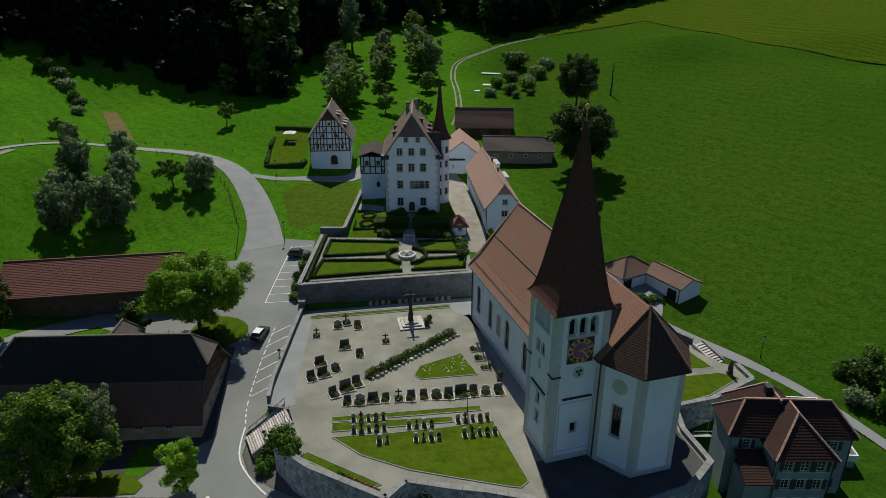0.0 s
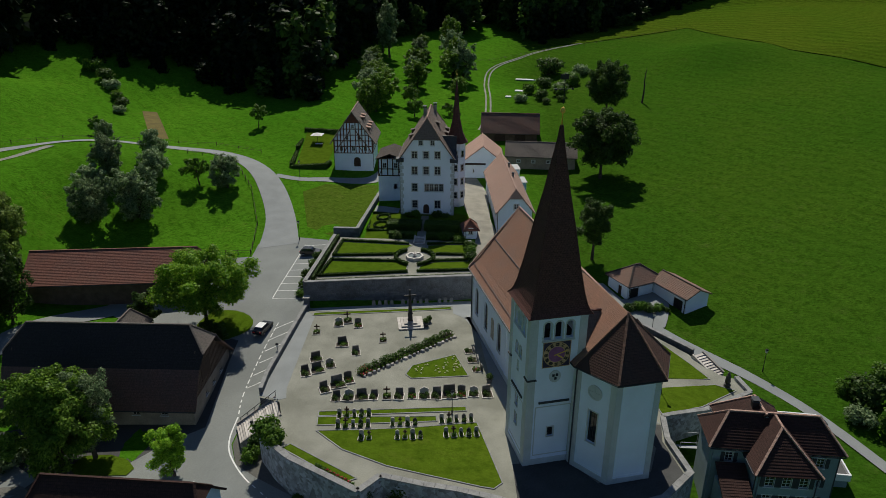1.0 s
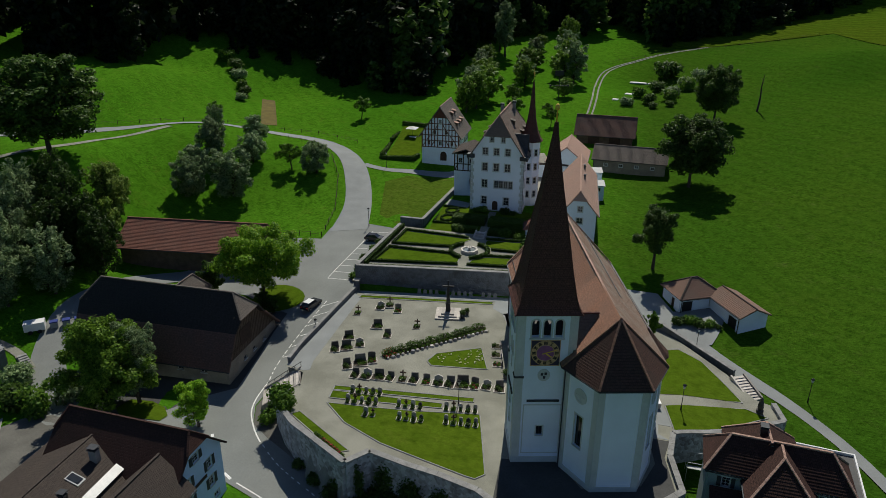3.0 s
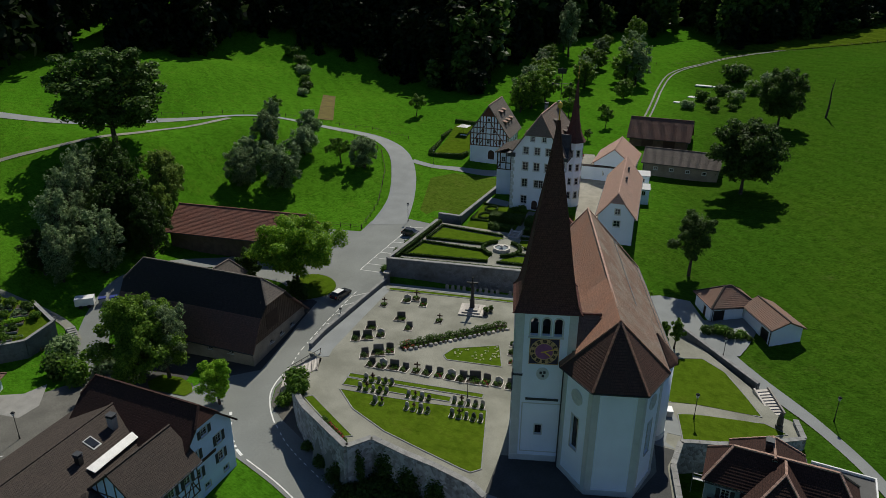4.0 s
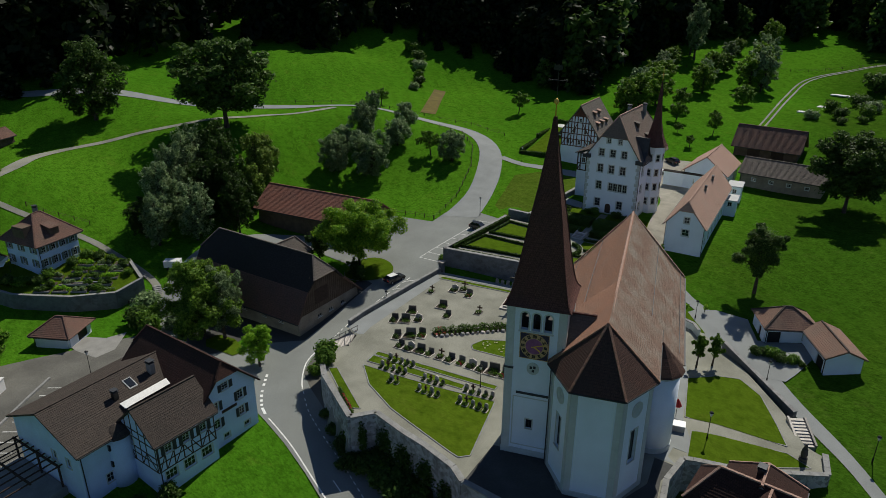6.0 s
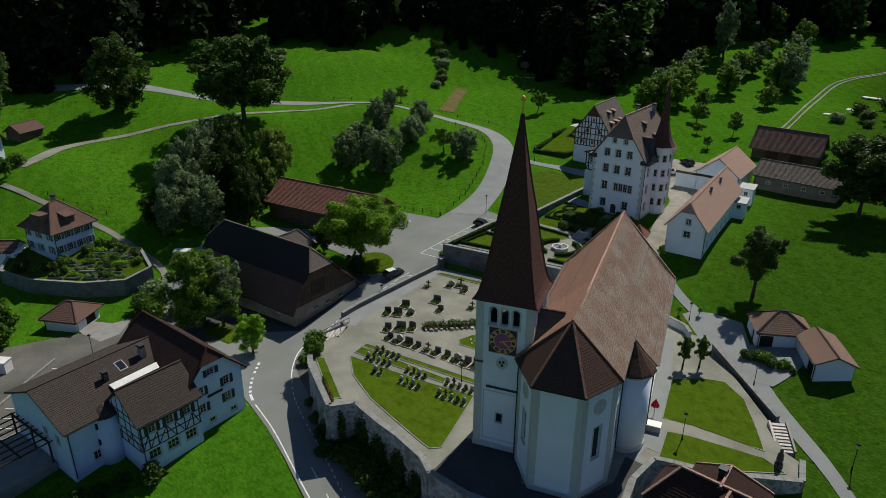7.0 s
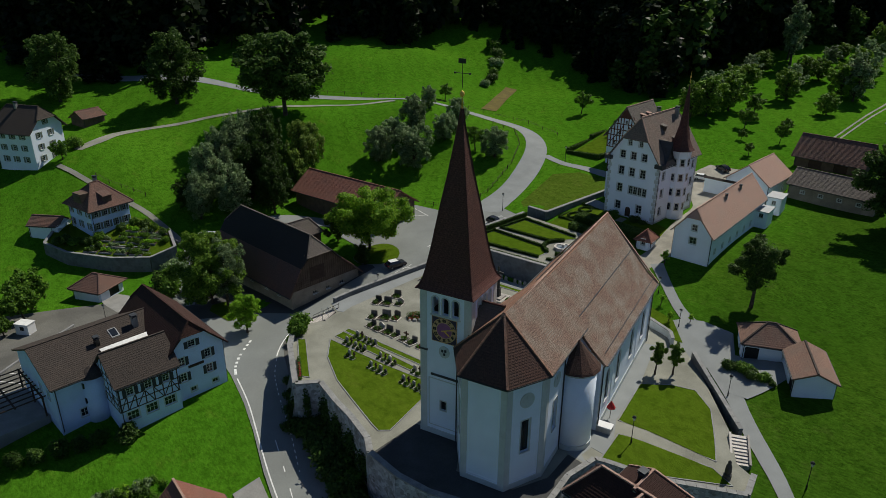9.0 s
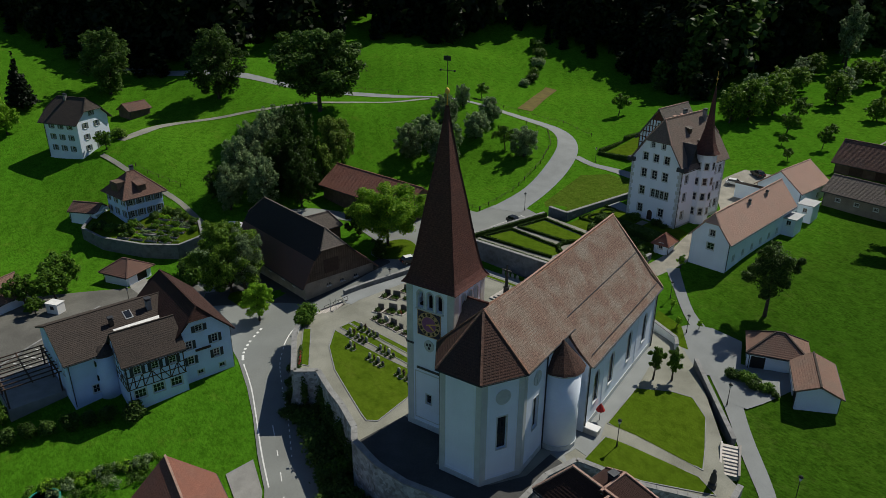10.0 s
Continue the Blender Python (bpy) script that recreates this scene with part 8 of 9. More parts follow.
for x0, y0, n in ((-11.7, 75.5, 5), (-11.4, 73.2, 5), (-7.9, 71.1, 2), (-4.3, 74.2, 4), (-3.3, 71.6, 4), (2.1, 75.5, 5), (2.9, 72.6, 5)):
    place_graves(small, [(x0 + k * 0.98, y0 + k * 0.12) for k in range(n)], 6, "small lawn graves", [0, 1, 0, 2, 0])
place_graves(kinds, [(5.6, 93.6), (6.3, 91.0), (7.0, 88.4)], -72, "graves along the church", [3, 3, 0])
for i in range(12):
    x = -12.6 + i * 1.05 + (0.9 if i > 3 else 0) + (1.2 if i > 8 else 0)
    solid("memorial_stone", headstone(0.6, 0.95, 0.12, i % 2 * 3), COPING, pose(x, 107.9 + (x + 12) * 0.178, YARD_Z, 0, 0, 10), "small pale memorial stone at the wall foot", "memorial stone", "memorial stones")
for p in kinds + small:
    for o in (*p.children_recursive, p):
        bpy.data.objects.remove(o)


def monument():
    ob = thing("stone_cross", pose(-5.3, 101.6, YARD_Z, 0, 0, 12), "tall dark stone cross on a stepped plinth", "cross")
    for k, s in enumerate((2.1, 1.6, 1.1)):
        part("step", Geo().box(-s, -s, k * 0.24 - (0.2 if k == 0 else 0), s, s, k * 0.24 + 0.24), MARBLE, ob, "pale stone step")
    part("pedestal", Geo().lathe([(0.62, 0.72), (0.55, 0.9), (0.48, 2.0), (0.6, 2.1), (0.6, 2.25)], 4, 0, 0, math.pi / 4), DARK_STONE, ob)
    part("shaft", Geo().lathe([(0.32, 2.25), (0.2, 5.2)], 8), DARK_STONE, ob, "tapered dark stone shaft")
    part("crossbar", Geo().box(-0.95, -0.11, 5.2, 0.95, 0.11, 5.44).box(-0.12, -0.12, 5.0, 0.12, 0.12, 6.4), DARK_STONE, ob)


monument()
for x, y, s in ((-2.6, 101.2, 1.0), (-2.2, 102.6, 0.8), (8.3, 85.2, 1.0)):
    pt = thing("plant_pot", pose(x, y, YARD_Z), "dark round pot with a clipped shrub", "pot", "plant pots")
    part("pot", Geo().lathe([(0.35 * s, 0), (0.5 * s, 0.6 * s), (0.45 * s, 0.6 * s)], 12), GRANITE, pt, smooth=True)
    part("shrub", leaf_mesh("shrub", leaves([(0, 0, 0.95 * s, 0.5 * s, 0.5 * s, 0.42 * s)], 400, 0.09, 3, 0.7), LEAF_DARK), None, pt)


def flower_bed():
    """Diagonal planted bed with a clipped spine and stones along its edge."""
    a, b = Vector((-11.0, 85.4)), Vector((2.0, 98.6))
    n = Vector((-(b - a).y, (b - a).x)).normalized()
    ob = thing("flower_bed", I, "diagonal flower bed with shrubs and edging stones", "flower bed")
    q = [a - n * 0.9, b - n * 1.0, b + n * 0.7, a + n * 0.5]
    part("soil", Geo().prism([(p.x, p.y) for p in q], YARD_Z - 0.2, YARD_Z + 0.12), SOIL, ob)
    lob, fl = [], []
    r = random.Random(9)
    for k in range(26):
        p = a.lerp(b, (k + 0.5) / 26) + n * r.uniform(-0.1, 0.45)
        lob.append((p.x, p.y, YARD_Z + 0.4 + r.uniform(0, 0.3), 0.6, 0.6, 0.4 + r.uniform(0, 0.35)))
        p = a.lerp(b, (k + 0.5) / 26) - n * 0.55
        fl.append((p.x, p.y, YARD_Z + 0.3, 0.35, 0.35, 0.18))
    part("shrubs", leaf_mesh("shrubs", leaves(lob, 4200, 0.12, 91, 0.5), LEAF_DARK), None, ob)
    part("border_plants", leaf_mesh("border_plants", leaves(fl, 1200, 0.09, 92, 0.4), LEAF), None, ob)
    part("blossoms", leaf_mesh("blossoms", leaves([fl[0], fl[1], lob[1], fl[2]], 160, 0.09, 93, 0.5), FLOWER_RED), None, ob, "red blossoms")
    for k in range(22):
        p = a.lerp(b, (k + 0.5) / 22) - n * (0.98 + 0.05 * (k % 3))
        s = 0.2 + 0.07 * ((k * 7) % 4)
        part("edging_stone", Geo().lathe([(s, -0.1), (s * 1.05, 0.12), (s * 0.7, 0.3 + 0.05 * (k % 3))], 6, 0, 0, k), MARBLE if k % 3 == 0 else COPING, ob, m=pose(p.x, p.y, YARD_Z))


flower_bed()


def daisies():
    r = random.Random(4)
    tri = [(-3.6, 86.3), (4.8, 86.8), (2.8, 91.8), (-2.6, 88.2)]
    lob = []
    while len(lob) < 34:
        x, y = r.uniform(-4, 5), r.uniform(85, 92)
        if inside(x, y, tri):
            lob.append((x, y, YARD_Z + 0.16, 0.16, 0.16, 0.06))
    solid("white_flowers", leaf_mesh("white_flowers", leaves(lob, 700, 0.07, 94, 0.2), FLOWER_WHITE), None, I, "white flower tufts dotted over the lawn", "flowers", kind="stuff")


daisies()
for nm, poly in (("path", [(-23.9, 104.6), (-23.9, 79.0), (-20.9, 77.6), (-19.9, 75.2), (-19.4, 76.5), (-20.6, 81), (-21.2, 90), (-21.9, 101), (-21.9, 102.6)]), ("path", [(-22.0, 104.6), (1.4, 108.7), (1.6, 106.0), (4.2, 104.0), (6.6, 97), (5.0, 110.6), (-23.6, 105.6)]), ("path", [(6.4, 98.5), (3.6, 104.5), (4.6, 105), (9.8, 89), (13.5, 77.5), (11.2, 77), (8.6, 84.5)])):
    solid(nm, sheet_geo(poly, 0.03, 2.0), ASPHALT_PATH, I, "pale asphalt path in the churchyard", "path", kind="structure")
solid("path", sheet_geo([(12.0, 60.2), (11.4, 67.5), (18.0, 69), (21.4, 65), (28, 67.5), (29.5, 72), (28.6, 77), (31.2, 77), (30.6, 73.5), (31.9, 67.4), (28, 63.2), (22, 60.6), (17.8, 59.8)], 0.02, 2.0), APRON, I, "dark old asphalt apron around the choir", "path", kind="structure")
solid("path", sheet_geo([(28.4, 77.2), (25.2, 92), (20.8, 107.2), (22.2, 108), (26.2, 97.4), (28.8, 87.2), (33.0, 79.4), (31.2, 77.2)], 0.03, 2.0), ASPHALT_PATH, I, "pale paved strip along the church wall", "path", kind="structure")
# flower trough along the parapet
lob = [(-12.2 + k * 0.5, 64.9 - k * 0.29, YARD_Z + 0.35, 0.3, 0.3, 0.28) for k in range(11)]
solid("parapet_shrub", leaf_mesh("parapet_shrub", leaves(lob, 1400, 0.1, 95, 0.3), LEAF_DARK), None, I, "row of shrubs along the parapet", "plants")
solid("parapet_flowers", leaf_mesh("parapet_flowers", leaves([(x, y, z + 0.2, a * 0.7, b * 0.7, 0.12) for x, y, z, a, b, c in lob[3:10]], 260, 0.08, 96, 0.3), FLOWER_RED), None, I, "red flowers along the parapet", "flowers")
gp = thing("gate_pillar", pose(-24.3, 106.4, 5.9, 0, 0, 5), "stone gate pillar with a pale cap", "pillar")
part("shaft", Geo().box(-0.45, -0.45, -0.5, 0.45, 0.45, 2.0), STONE_DARK, gp)
part("cap", Geo().box(-0.6, -0.6, 2.0, 0.6, 0.6, 2.2), MARBLE, gp, "pale stone cap")


def stairs(name, a, b, width, z0, z1, n, mat, label, cheeks=True):
    """A flight from a (top) to b (bottom); every step its own stone."""
    a, b = Vector(a), Vector(b)
    d = b - a
    ob = thing(name, Matrix.Translation((a.x, a.y, 0)) @ Matrix.Rotation(math.atan2(d.y, d.x), 4, 'Z'), label, "stairs")
    t = d.length / n
    me = Geo().box(0, -width / 2, -0.9, t + 0.03, width / 2, 0).mesh("step", mat)
    for k in range(n):
        part("step", me, None, ob, m=Matrix.Translation((k * t, 0, z0 + (z1 - z0) * (k + 0.5) / n)))
    if cheeks:
        for s in (-1, 1):
            y = s * (width / 2 + 0.14)
            g = Geo()
            g.slab([(0, y - 0.13, z0 + 0.25), (0, y + 0.13, z0 + 0.25), (d.length, y + 0.13, z1 + 0.3), (d.length, y - 0.13, z1 + 0.3)], 1.2)
            part("cheek_wall", g, mat, ob)
    return ob


stairs("stone_stairs", (41.0, 96.6), (43.3, 92.7), 1.9, 5.75, 4.5, 9, MARBLE, "pale stone stairs beside the path wall")
stairs("stone_stairs.001", (-20.6, 76.8), (-25.6, 74.3), 4.2, 6.2, 3.0, 18, MARBLE, "broad pale stone stairs down to the road")
rl = thing("stair_railing", pose(0, 0, 0), "dark iron railing beside the broad stairs", "railing")
for k in range(6):
    x, y, z = -21.6 - 0.9 * k, 79.0 - 0.46 * k, 6.2 - 0.64 * k
    part("post", Geo().box(x - 0.03, y - 0.03, z - 0.4, x + 0.03, y + 0.03, z + 0.95), METAL, rl)
part("handrail", Geo().bar((-21.5, 79.05, 7.15), (-26.2, 76.65, 3.9), 0.06), METAL, rl)
stairs("garden_steps", (-70.2, 74.2), (-66.6, 72.1), 1.4, 2.5, 1.5, 7, COPING, "narrow stone steps beside the villa garden", False)
stairs("garden_steps.001", (-80.5, 74.8), (-74.0, 74.9), 1.4, 4.4, 3.0, 11, COPING, "narrow stone steps beside the villa garden", False)
stairs("stone_stairs.002", (-6.9, 131.8), (-6.9, 129.2), 1.8, 10.2, 9.5, 5, MARBLE, "short stone steps between castle terrace and garden")
terrace_wall("wall_stub", [(15.5, 114.0), (22.6, 111.6), (24.0, 109.8)], 7.4, 0.45, PLASTER_GREY, "short pale wall at the church corner", 0.1)
lawn([(14.4, 118.6), (16.5, 114.4), (22.6, 112.4), (24.4, 112.6), (20, 117.2)], "strip of grass beside the footpath", LAWN, 0.16, False)


def street_lamp(x, y, h, label, z=None):
    ob = thing("street_lamp", pose(x, y, land(x, y) if z is None else z), label, "lamp", "street lamps")
    part("post", Geo().lathe([(0.12, -0.3), (0.1, 0.6), (0.05, 0.7), (0.045, h - 0.5)], 8), METAL, ob)
    part("lantern", Geo().lathe([(0.1, h - 0.5), (0.24, h - 0.05), (0.26, h)], 6), FRAME, ob, "pale lantern glass")
    part("hood", Geo().lathe([(0.3, h), (0.2, h + 0.15), (0.03, h + 0.25)], 6), METAL, ob, "dark metal hood")


for x, y, h in ((32.7, 84.5, 3.9), (50.4, 94.4, 3.8), (35.6, 105.0, 3.4), (21.6, 116.2, 3.2), (3.4, 77.0, 3.6), (-33.0, 133.6, 4.2), (-42.5, 169.5, 4.2), (-24.6, 90.0, 4.2), (-23.0, 73.0, 4.0), (-52.4, 50.4, 4.4), (13.8, 122.9, 3.0)):
    street_lamp(x, y, h, "slender dark street lamp")
for x, y in ((-20.7, 75.0), (-20.2, 75.8)):
    fp = thing("flag_pole", pose(x, y, land(x, y)), "pale thin flag pole beside the road", "pole", "flag poles")
    part("pole", Geo().lathe([(0.07, -0.3), (0.045, 5.8)], 8), ZINC, fp)
    part("knob", Geo().lathe([(0.02, 5.8), (0.09, 5.88), (0.02, 5.98)], 8), ZINC, fp)
# statue, bench and parasol beside the church
solid("statue", Geo().lathe([(0.5, -0.3), (0.5, 0.5), (0.3, 0.6), (0.42, 0.9), (0.34, 1.7), (0.2, 2.0), (0.22, 2.3), (0.05, 2.5)], 10), GRANITE, pose(43.3, 88.8, yard_z(43, 88)), "dark stone statue on a plinth", "statue")
par = thing("parasol", pose(27.9, 87.0, YARD_Z), "closed red parasol beside the church wall", "parasol")
part("pole", Geo().lathe([(0.04, 0), (0.03, 2.6)], 6), METAL, par)
part("canopy", Geo().lathe([(0.6, 1.6), (0.35, 2.1), (0.05, 2.6)], 8), RED_PAINT, par, "red cloth canopy")
chest = thing("grit_box", pose(29.0, 84.2, YARD_Z, 0, 0, 16), "pale box on the pavement", "box")
part("body", Geo().box(-0.9, -0.6, 0, 0.9, 0.6, 0.8), MARBLE, chest)
part("lid", Geo().box(-0.95, -0.65, 0.8, 0.95, 0.65, 0.92), CAR_WHITE, chest, "white lid")

# fountain
fo = thing("fountain", pose(-6.9, 122.0, GARDEN_Z), "octagonal white stone fountain with water", "fountain")
part("basin", Geo().panel([(1.75 * math.cos(t * math.pi / 4), 1.75 * math.sin(t * math.pi / 4)) for t in range(8)], [[(1.4 * math.cos(t * math.pi / 4), 1.4 * math.sin(t * math.pi / 4)) for t in range(8)]], 0.6), MARBLE, fo, "white stone rim", m=Matrix.Translation((0, 0, 0.6)) @ Matrix.Rotation(radians(-90), 4, 'X'))
part("water", Geo().lathe([(1.45, 0.0), (1.45, 0.42)], 8), WATER, fo, "still pale water")
part("spout", Geo().lathe([(0.25, 0.0), (0.2, 0.7), (0.45, 0.9), (0.4, 1.0), (0.06, 1.05), (0.05, 1.4)], 10), MARBLE, fo, "white stone spout")

# umbrella and table in the granary garden
lawn([(-38.0, 181.5), (-45.8, 177.0), (-49.0, 202.5), (-39.0, 201.0)], "sunny garden lawn of the granary", LAWN, 0.12, False)
um = thing("garden_umbrella", pose(-44.2, 196.0, land(-44, 196)), "white square garden umbrella over a table", "umbrella")
part("pole", Geo().lathe([(0.05, 0), (0.05, 2.7)], 6), METAL, um)
part("canopy", Geo().lathe([(2.4, 2.2), (1.2, 2.5), (0.05, 2.8)], 4, 0, 0, math.pi / 4), CANVAS, um, "white canvas canopy")
tb_ = thing("garden_table", pose(-43.2, 193.4, land(-43, 193)), "pale garden table with benches", "table")
part("top", Geo().box(-1.1, -0.5, 0.7, 1.1, 0.5, 0.76), CANVAS, tb_)
for sx in (-0.9, 0.9):
    part("leg", Geo().box(sx - 0.05, -0.4, 0, sx + 0.05, 0.4, 0.7), TIMBER, tb_)


# ---- vehicles ----
def car(x, y, ang, body, label, roof=None, k=1.0):
    """A small hatchback: body shell with cabin, windows, lamps and four wheels."""
    ob = thing("car", pose(x, y, land(x, y) + 0.13, 0, 0, ang) @ Matrix.Scale(k, 4), label, "car")
    g = Geo()
    side = [(-2.05, 0.35), (2.0, 0.35), (2.1, 0.62), (1.95, 0.88), (0.95, 0.98), (-1.95, 1.0), (-2.1, 0.7)]
    n = len(side)
    w = 0.86
    g.v = [(u, -w, z) for u, z in side] + [(u, w, z) for u, z in side]
    g.f = [tuple(range(n)), tuple(range(2 * n - 1, n - 1, -1))] + [(i, n + i, n + (i + 1) % n, (i + 1) % n) for i in range(n)]
    g.uv = [(0, 0)] * sum(len(f) for f in g.f)
    bd = part("body", g, body, ob)
    cab = Geo()
    lo, hi = [(-1.9, -0.8), (0.95, -0.8), (0.95, 0.8), (-1.9, 0.8)], [(-1.45, -0.62), (0.25, -0.62), (0.25, 0.62), (-1.45, 0.62)]
    cab.v = [(u, v, 0.97) for u, v in lo] + [(u, v, 1.46) for u, v in hi]
    cab.f = [(0, 1, 5, 4), (1, 2, 6, 5), (2, 3, 7, 6), (3, 0, 4, 7), (4, 5, 6, 7)]
    cab.uv = [(0, 0)] * 20
    part("windows", cab, GLASS, bd, "dark car windows")
    part("roof", Geo().box(-1.45, -0.64, 1.455, 0.28, 0.64, 1.5), roof or body, bd)
    for s in (-0.6, 0.6):
        part("headlight", Geo().box(1.98, s - 0.17, 0.62, 2.1, s + 0.17, 0.76), FRAME, bd)
        part("tail_light", Geo().box(-2.12, s - 0.15, 0.68, -2.03, s + 0.15, 0.86), RED_PAINT, bd)
    for u in (-1.3, 1.3):
        for s in (-1, 1):
            wh = part("wheel", Geo().lathe([(0.31, -0.1), (0.31, 0.1)], 14), RUBBER, ob, m=pose(u, s * 0.8, 0.31 - 0.0, 90, 0, 0), smooth=False)
            part("rim", Geo().lathe([(0.19, -0.11), (0.19, 0.11)], 10), ZINC, wh)


car(-28.7, 126.4, 2, CAR_BLACK, "black car parked in a marked bay")
car(-29.8, 98.6, 80, CAR_BLACK, "dark car with white roof on the road", CAR_WHITE)
car(-8.0, 190.5, 150, CAR_BLACK, "dark car parked behind the castle")
car(-8.8, 181.4, 20, CAR_WHITE, "white car parked at the castle gate")
bx = thing("skip_trailer", pose(-72.3, 79.6, land(-72.3, 79.6), 0, 0, 40), "white covered trailer beside the lane", "trailer")
part("body", Geo().box(-1.6, -0.9, 0.5, 1.6, 0.9, 1.9), CAR_WHITE, bx)
for u in (-0.7, 0.7):
    part("wheel", Geo().lathe([(0.35, -0.95), (0.35, 0.95)], 12), RUBBER, bx, m=pose(u, 0, 0.3, 90, 0, 0))
for k in range(4):
    x, y = -70.2 + k * 1.5, 81.6 + k * 1.2
    bn_ = thing("waste_container", pose(x, y, land(x, y), 0, 0, 40), "waste container with blue lid", "container", "waste containers")
    part("bin", Geo().box(-0.6, -0.5, 0.1, 0.6, 0.5, 1.1), ZINC, bn_)
    part("lid", Geo().box(-0.63, -0.53, 1.1, 0.63, 0.53, 1.3), BLUE_PLASTIC, bn_, "blue plastic lid")


# ---- fences ----
def fence(line, label, gap=3.0, h=1.1, rail=True):
    ob = thing("fence", I, label, "fence")
    me = Geo().box(-0.06, -0.06, -0.4, 0.06, 0.06, h).mesh("post", TIMBER)
    g = Geo()
    last = None
    for i in range(len(line) - 1):
        a, b = Vector(line[i]), Vector(line[i + 1])
        n = max(1, int((b - a).length / gap))
        for k in range(n):
            p = a.lerp(b, k / n)
            z = ground_base(p.x, p.y)
            part("post", me, None, ob, m=Matrix.Translation((p.x, p.y, z)))
            if last and rail:
                g.bar((last[0], last[1], last[2] + h - 0.15), (p.x, p.y, z + h - 0.15), 0.04)
                g.bar((last[0], last[1], last[2] + h * 0.5), (p.x, p.y, z + h * 0.5), 0.04)
            last = (p.x, p.y, z)
    if rail:
        part("rail", g, TIMBER, ob)


fence([(-41.6, 127.5), (-44.6, 141), (-51.2, 157.5), (-58, 168.5), (-67, 176.5), (-78, 174)], "weathered wooden fence along the lane")
fence([(-58, 186), (-72, 189), (-90, 180), (-110, 166), (-140, 140)], "wooden fence posts along the upper lane", 5)
fence([(-41.6, 127.3), (-47, 127.4), (-55, 126.6)], "dark wooden fence at the meadow edge", 2.2)
fence([(-95.5, 76), (-104, 71), (-112, 68)], "low wooden fence beside the footpath", 3)
fence([(-44, 290), (-20, 300), (4, 306), (30, 322), (97, 352)], "thin field fence along the upper track", 6)
fence([(-66.5, 70.8), (-69.6, 67.6), (-71.4, 65.8)], "light railing on the garden wall", 1.5, 1.0)
dead = thing("dead_tree", pose(56.2, 235.8, land(56, 236)), "slim dark dead tree in the meadow", "tree")
g = Geo()
tube(g, [(0, 0, -0.5), (0.3, 0.1, 4), (0.1, 0, 8), (0.5, 0.2, 11.5)], 0.35, 0.05, 7)
for k in range(8):
    a = k * 2.2
    tube(g, [(0.2, 0, 2.5 + k), (0.2 + 0.7 * math.cos(a), 0.7 * math.sin(a), 3.2 + k)], 0.08, 0.02, 5)
part("trunk", g, BARK, dead)
# allotment by the upper track
for x, y, w, d in ((19.3, 288, 8, 2.4), (16.2, 266, 3, 3), (12, 252, 2, 2)):
    solid("cover_sheet", Geo().box(-w / 2, -d / 2, 0, w / 2, d / 2, 0.35), CANVAS, pose(x, y, land(x, y) - 0.05, 0, 0, -8), "pale cover sheet over a garden bed", "cover sheet", "cover sheets")
# kitchen garden of the villa
r_ = random.Random(3)
for k in range(22):
    x, y = r_.uniform(-90, -73), r_.uniform(58, 74)
    if inside(x, y, grown(VILLA_PLOT, -1.4)) and not (-95 < x < -81 and 58 < y < 71 and x < -80.5):
        L = r_.uniform(1.4, 3.2)
        lob = [((q - 2) * L / 4, 0, 0.25, 0.4, 0.3, 0.25) for q in range(5)]
        ob = solid("vegetable_row", leaf_mesh("vegetable_row", leaves(lob, 260, 0.11, 300 + k, 0.3), (LEAF, LEAF_LIGHT, LEAF_GREY)[k % 3]), None, pose(x, y, villa_z(x, y), 0, 0, 40 if k % 2 else -50), "planted row in the kitchen garden", "plants", "vegetable rows")
for k in range(5):
    solid("bed_edge", Geo().box(-2.6, -0.12, -0.1, 2.6, 0.12, 0.18), COPING, pose(-78.5 + 1.2 * (k % 2), 62.5 + k * 2.1, villa_z(-78, 64), 0, 0, 40), "pale stone bed edging", "edging", "bed edgings")
# tarmac yard west of the inn
solid("yard", sheet_geo([(-44.5, 60.5), (-40.5, 54), (-41.5, 38), (-38, 26), (-60, 20), (-72, 34), (-66, 48), (-62.5, 55), (-60, 60), (-56, 66), (-50, 64)], 0.12, 1.8), LOT, I, "worn grey asphalt yard beside the inn", "yard", kind="structure")
for k in range(9):
    x, y = -45.4 - 1.14 * k, 30.0 + 1.83 * k
    line_paint([(x, y), (x + 3.5, y + 2.3)], 0.13, "white painted parking bay line")
terrace_wall("kerb_wall", [(-45.6, 28.2), (-50.6, 36.2), (-56.9, 46.2)], lambda x, y: ground_base(x, y) + 0.5, 0.35, COPING, "low stone kerb between the parking rows")


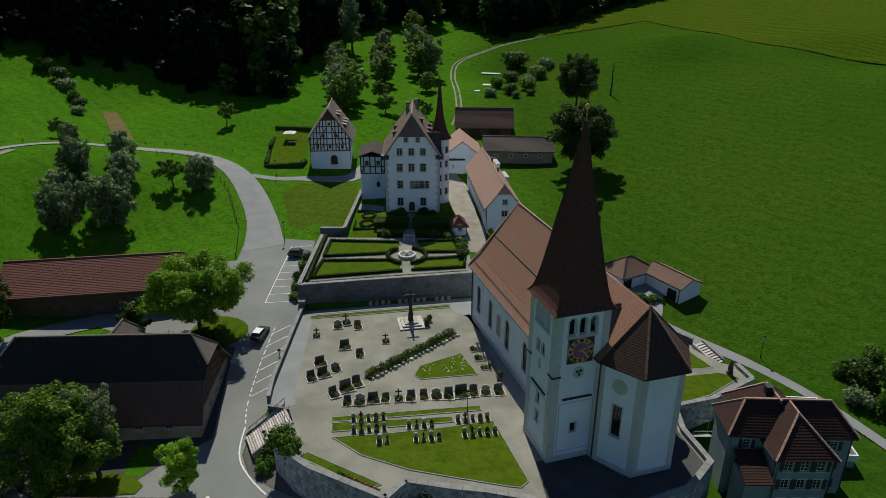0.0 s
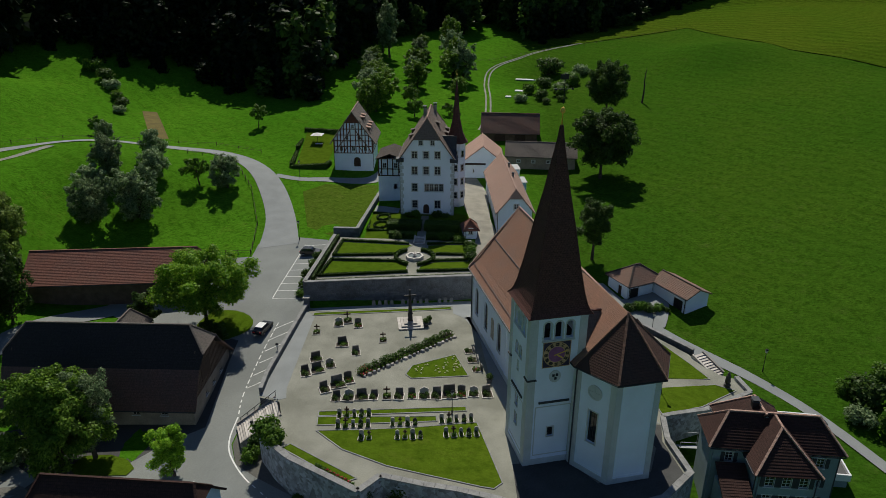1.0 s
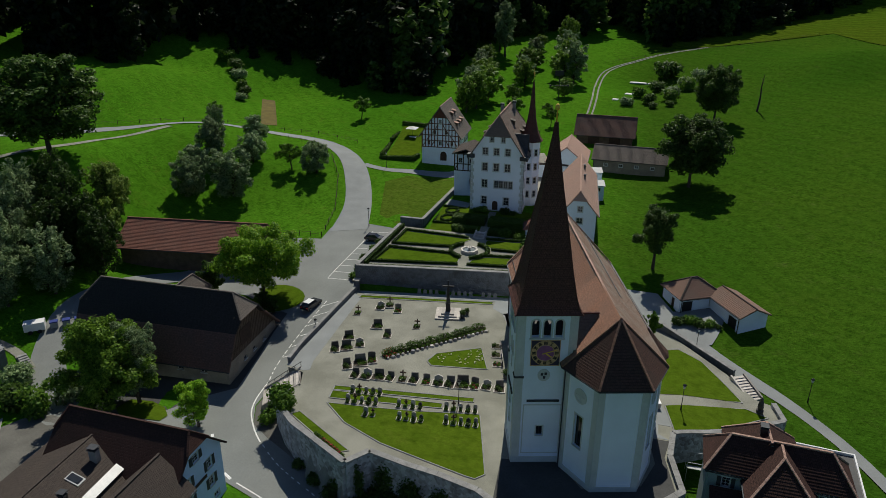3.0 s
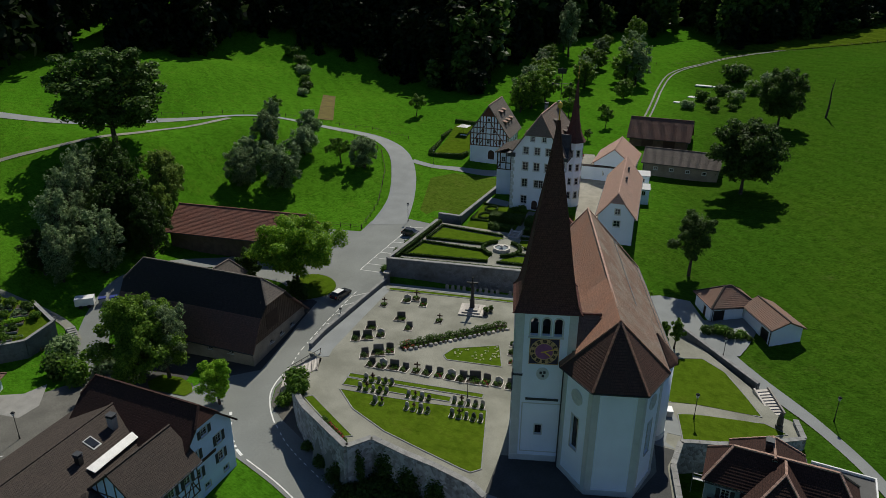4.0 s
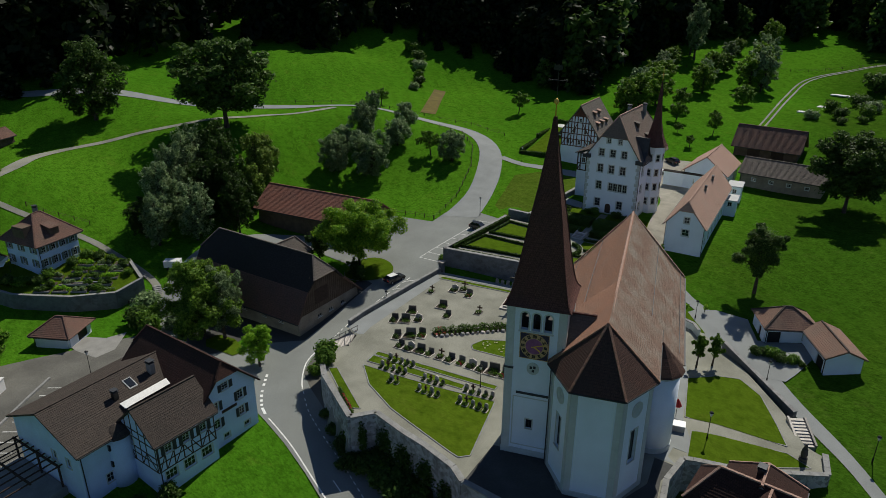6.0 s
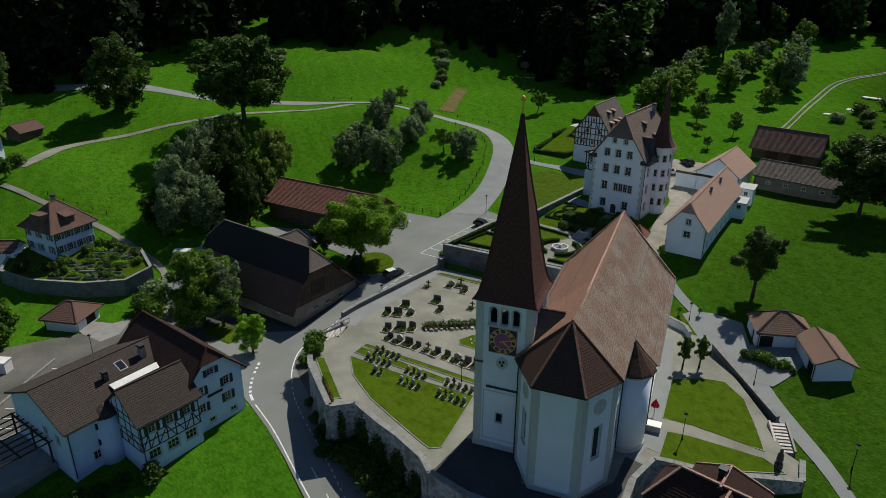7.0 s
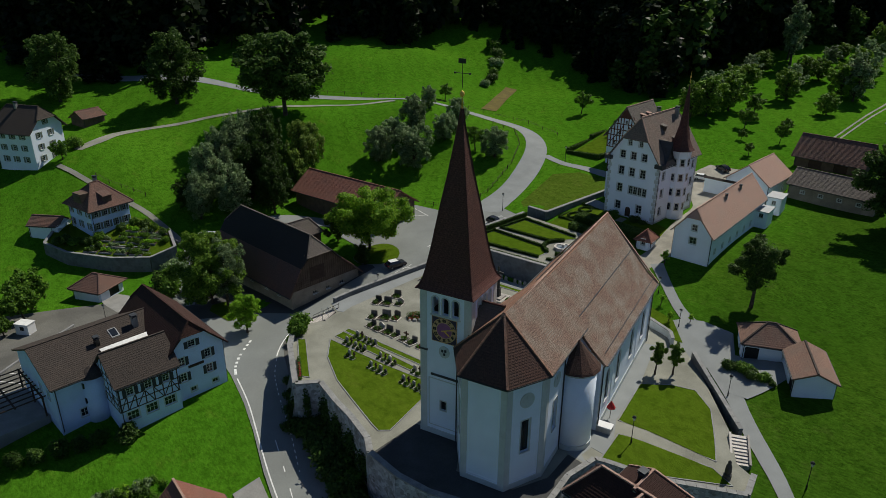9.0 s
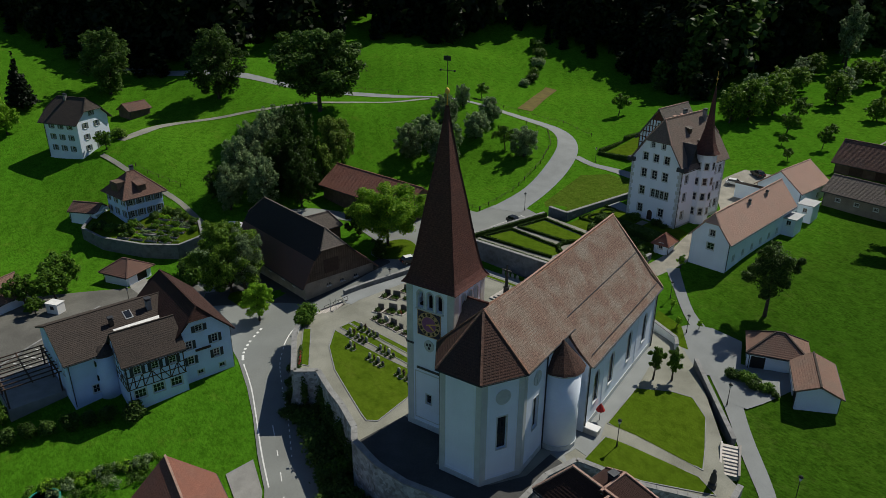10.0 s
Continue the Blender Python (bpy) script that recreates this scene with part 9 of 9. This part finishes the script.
# kitchen garden of the villa: planted beds between pale edgings
def kitchen_beds():
    r = random.Random(31)
    d, n = Vector((0.775, 0.632)), Vector((-0.632, 0.775))
    a = Vector((-83.2, 56.6))
    for row in range(5):
        p0 = a + n * (0.4 + 1.9 * row)
        for k in range(4):
            s0, s1 = 0.6 + k * 3.4 + 0.5 * row, 3.5 + k * 3.4 + 0.5 * row
            mid = p0 + d * (s0 + s1) / 2
            if not inside(mid.x, mid.y, VILLA_PLOT) or math.dist(mid, (-90.4, 64.0)) < 7.0:
                continue
            z = villa_z(mid.x, mid.y)
            ob = thing("garden_bed", pose(mid.x, mid.y, z, 0, 0, math.degrees(math.atan2(d.y, d.x))), "planted kitchen garden bed with pale edging", "garden bed", "kitchen garden beds")
            L = (s1 - s0) / 2
            part("soil", Geo().box(-L, -0.7, -0.6, L, 0.7, 0.1), SOIL, ob)
            for y in (-0.78, 0.7):
                part("edging", Geo().box(-L, y, -0.6, L, y + 0.08, 0.16), COPING, ob, "grey stone edging")
            lob = [(r.uniform(-L, L) * 0.85, r.uniform(-0.5, 0.5), r.uniform(0.2, 0.5), 0.35, 0.35, r.uniform(0.2, 0.6)) for _ in range(12)]
            part("planting", leaf_mesh("planting", leaves(lob, 900, 0.11, 500 + row * 7 + k, 0.3), (LEAF, LEAF_LIGHT, LEAF_GREY, LEAF)[(row + k) % 4]), None, ob)


kitchen_beds()
sail = thing("sun_sail", pose(-92.6, 56.6, 6.4), "white triangular sun sail beside the villa", "sun sail")
part("cloth", Geo().slab([(-1.8, -2.2, 0.4), (1.2, 0.6, 2.0), (-0.4, 2.4, 1.8)], 0.03), CANVAS, sail)
part("cloth", Geo().slab([(-0.8, -2.4, 0.2), (1.8, -0.6, 1.2), (-0.6, 1.6, 2.0)], 0.03), CANVAS, sail)
for q in ((-1.8, -2.2, 0.4), (1.2, 0.6, 2.0), (-0.4, 2.4, 1.8)):
    part("pole", Geo().bar((q[0], q[1], -2.5), q, 0.07), METAL, sail)
# small white kiosk at the yard
ki = thing("kiosk", pose(-60.2, 39.4, land(-60.2, 39.4), 0, 0, 35), "small white kiosk with an open hatch", "kiosk")
part("body", Geo().box(-1.3, -0.9, -0.2, 1.3, 0.9, 2.1), CAR_WHITE, ki)
part("roof", Geo().box(-1.4, -1.0, 2.1, 1.4, 1.0, 2.2), SHEET_BRIGHT, ki)
# Closed black panel in place of the kiosk's dark inside.
part("hatch", Geo().box(-0.3, -0.93, 1.0, 0.5, -0.9, 1.7), CLOCK_BLACK, ki, "dark open hatch")
# garden of the lower house
gr = random.Random(44)
for k in range(13):
    t = k / 12
    x, y = -9.2 - 3.6 * t + gr.uniform(-0.5, 0.5), 40.6 - 13 * t
    lob = [(gr.uniform(-1.4, 1.4), gr.uniform(-0.8, 0.8), gr.uniform(0.2, 0.7), 0.5, 0.5, gr.uniform(0.3, 0.8)) for _ in range(9)]
    solid("garden_shrub", leaf_mesh("garden_shrub", leaves(lob, 900, 0.13, 600 + k, 0.3), (LEAF, LEAF_GREY, LEAF_DARK, LEAF_LIGHT)[k % 4]), None, pose(x, y, land(x, y) - 0.05, 0, 0, 70), "mixed planting in the lower garden", "plants", "lower garden plants")
    x += 2.6
    if k % 2:
        solid("garden_shrub", leaf_mesh("garden_shrub", leaves(lob, 500, 0.12, 640 + k, 0.3), (LEAF_DARK, LEAF, LEAF_GREY)[k % 3]), None, pose(x, y, land(x, y) - 0.05, 0, 0, 20), "mixed planting in the lower garden", "plants", "lower garden plants")
pl = thing("paddling_pool", pose(-10.8, 27.6, land(-10.8, 27.6) - 0.1), "round pool with a teal rim on grass", "pool")
part("wall", Geo().lathe([(1.9, -0.3), (1.9, 0.75), (1.78, 0.75), (1.78, 0.1)], 28), TEAL, pl, smooth=True)
part("rim", Geo().lathe([(1.76, 0.74), (1.76, 0.84), (1.95, 0.84), (1.95, 0.74)], 28), TEAL, pl, "teal plastic rim")
part("water", Geo().lathe([(1.77, 0.55), (0.0, 0.55)], 28), WATER, pl, "still water")
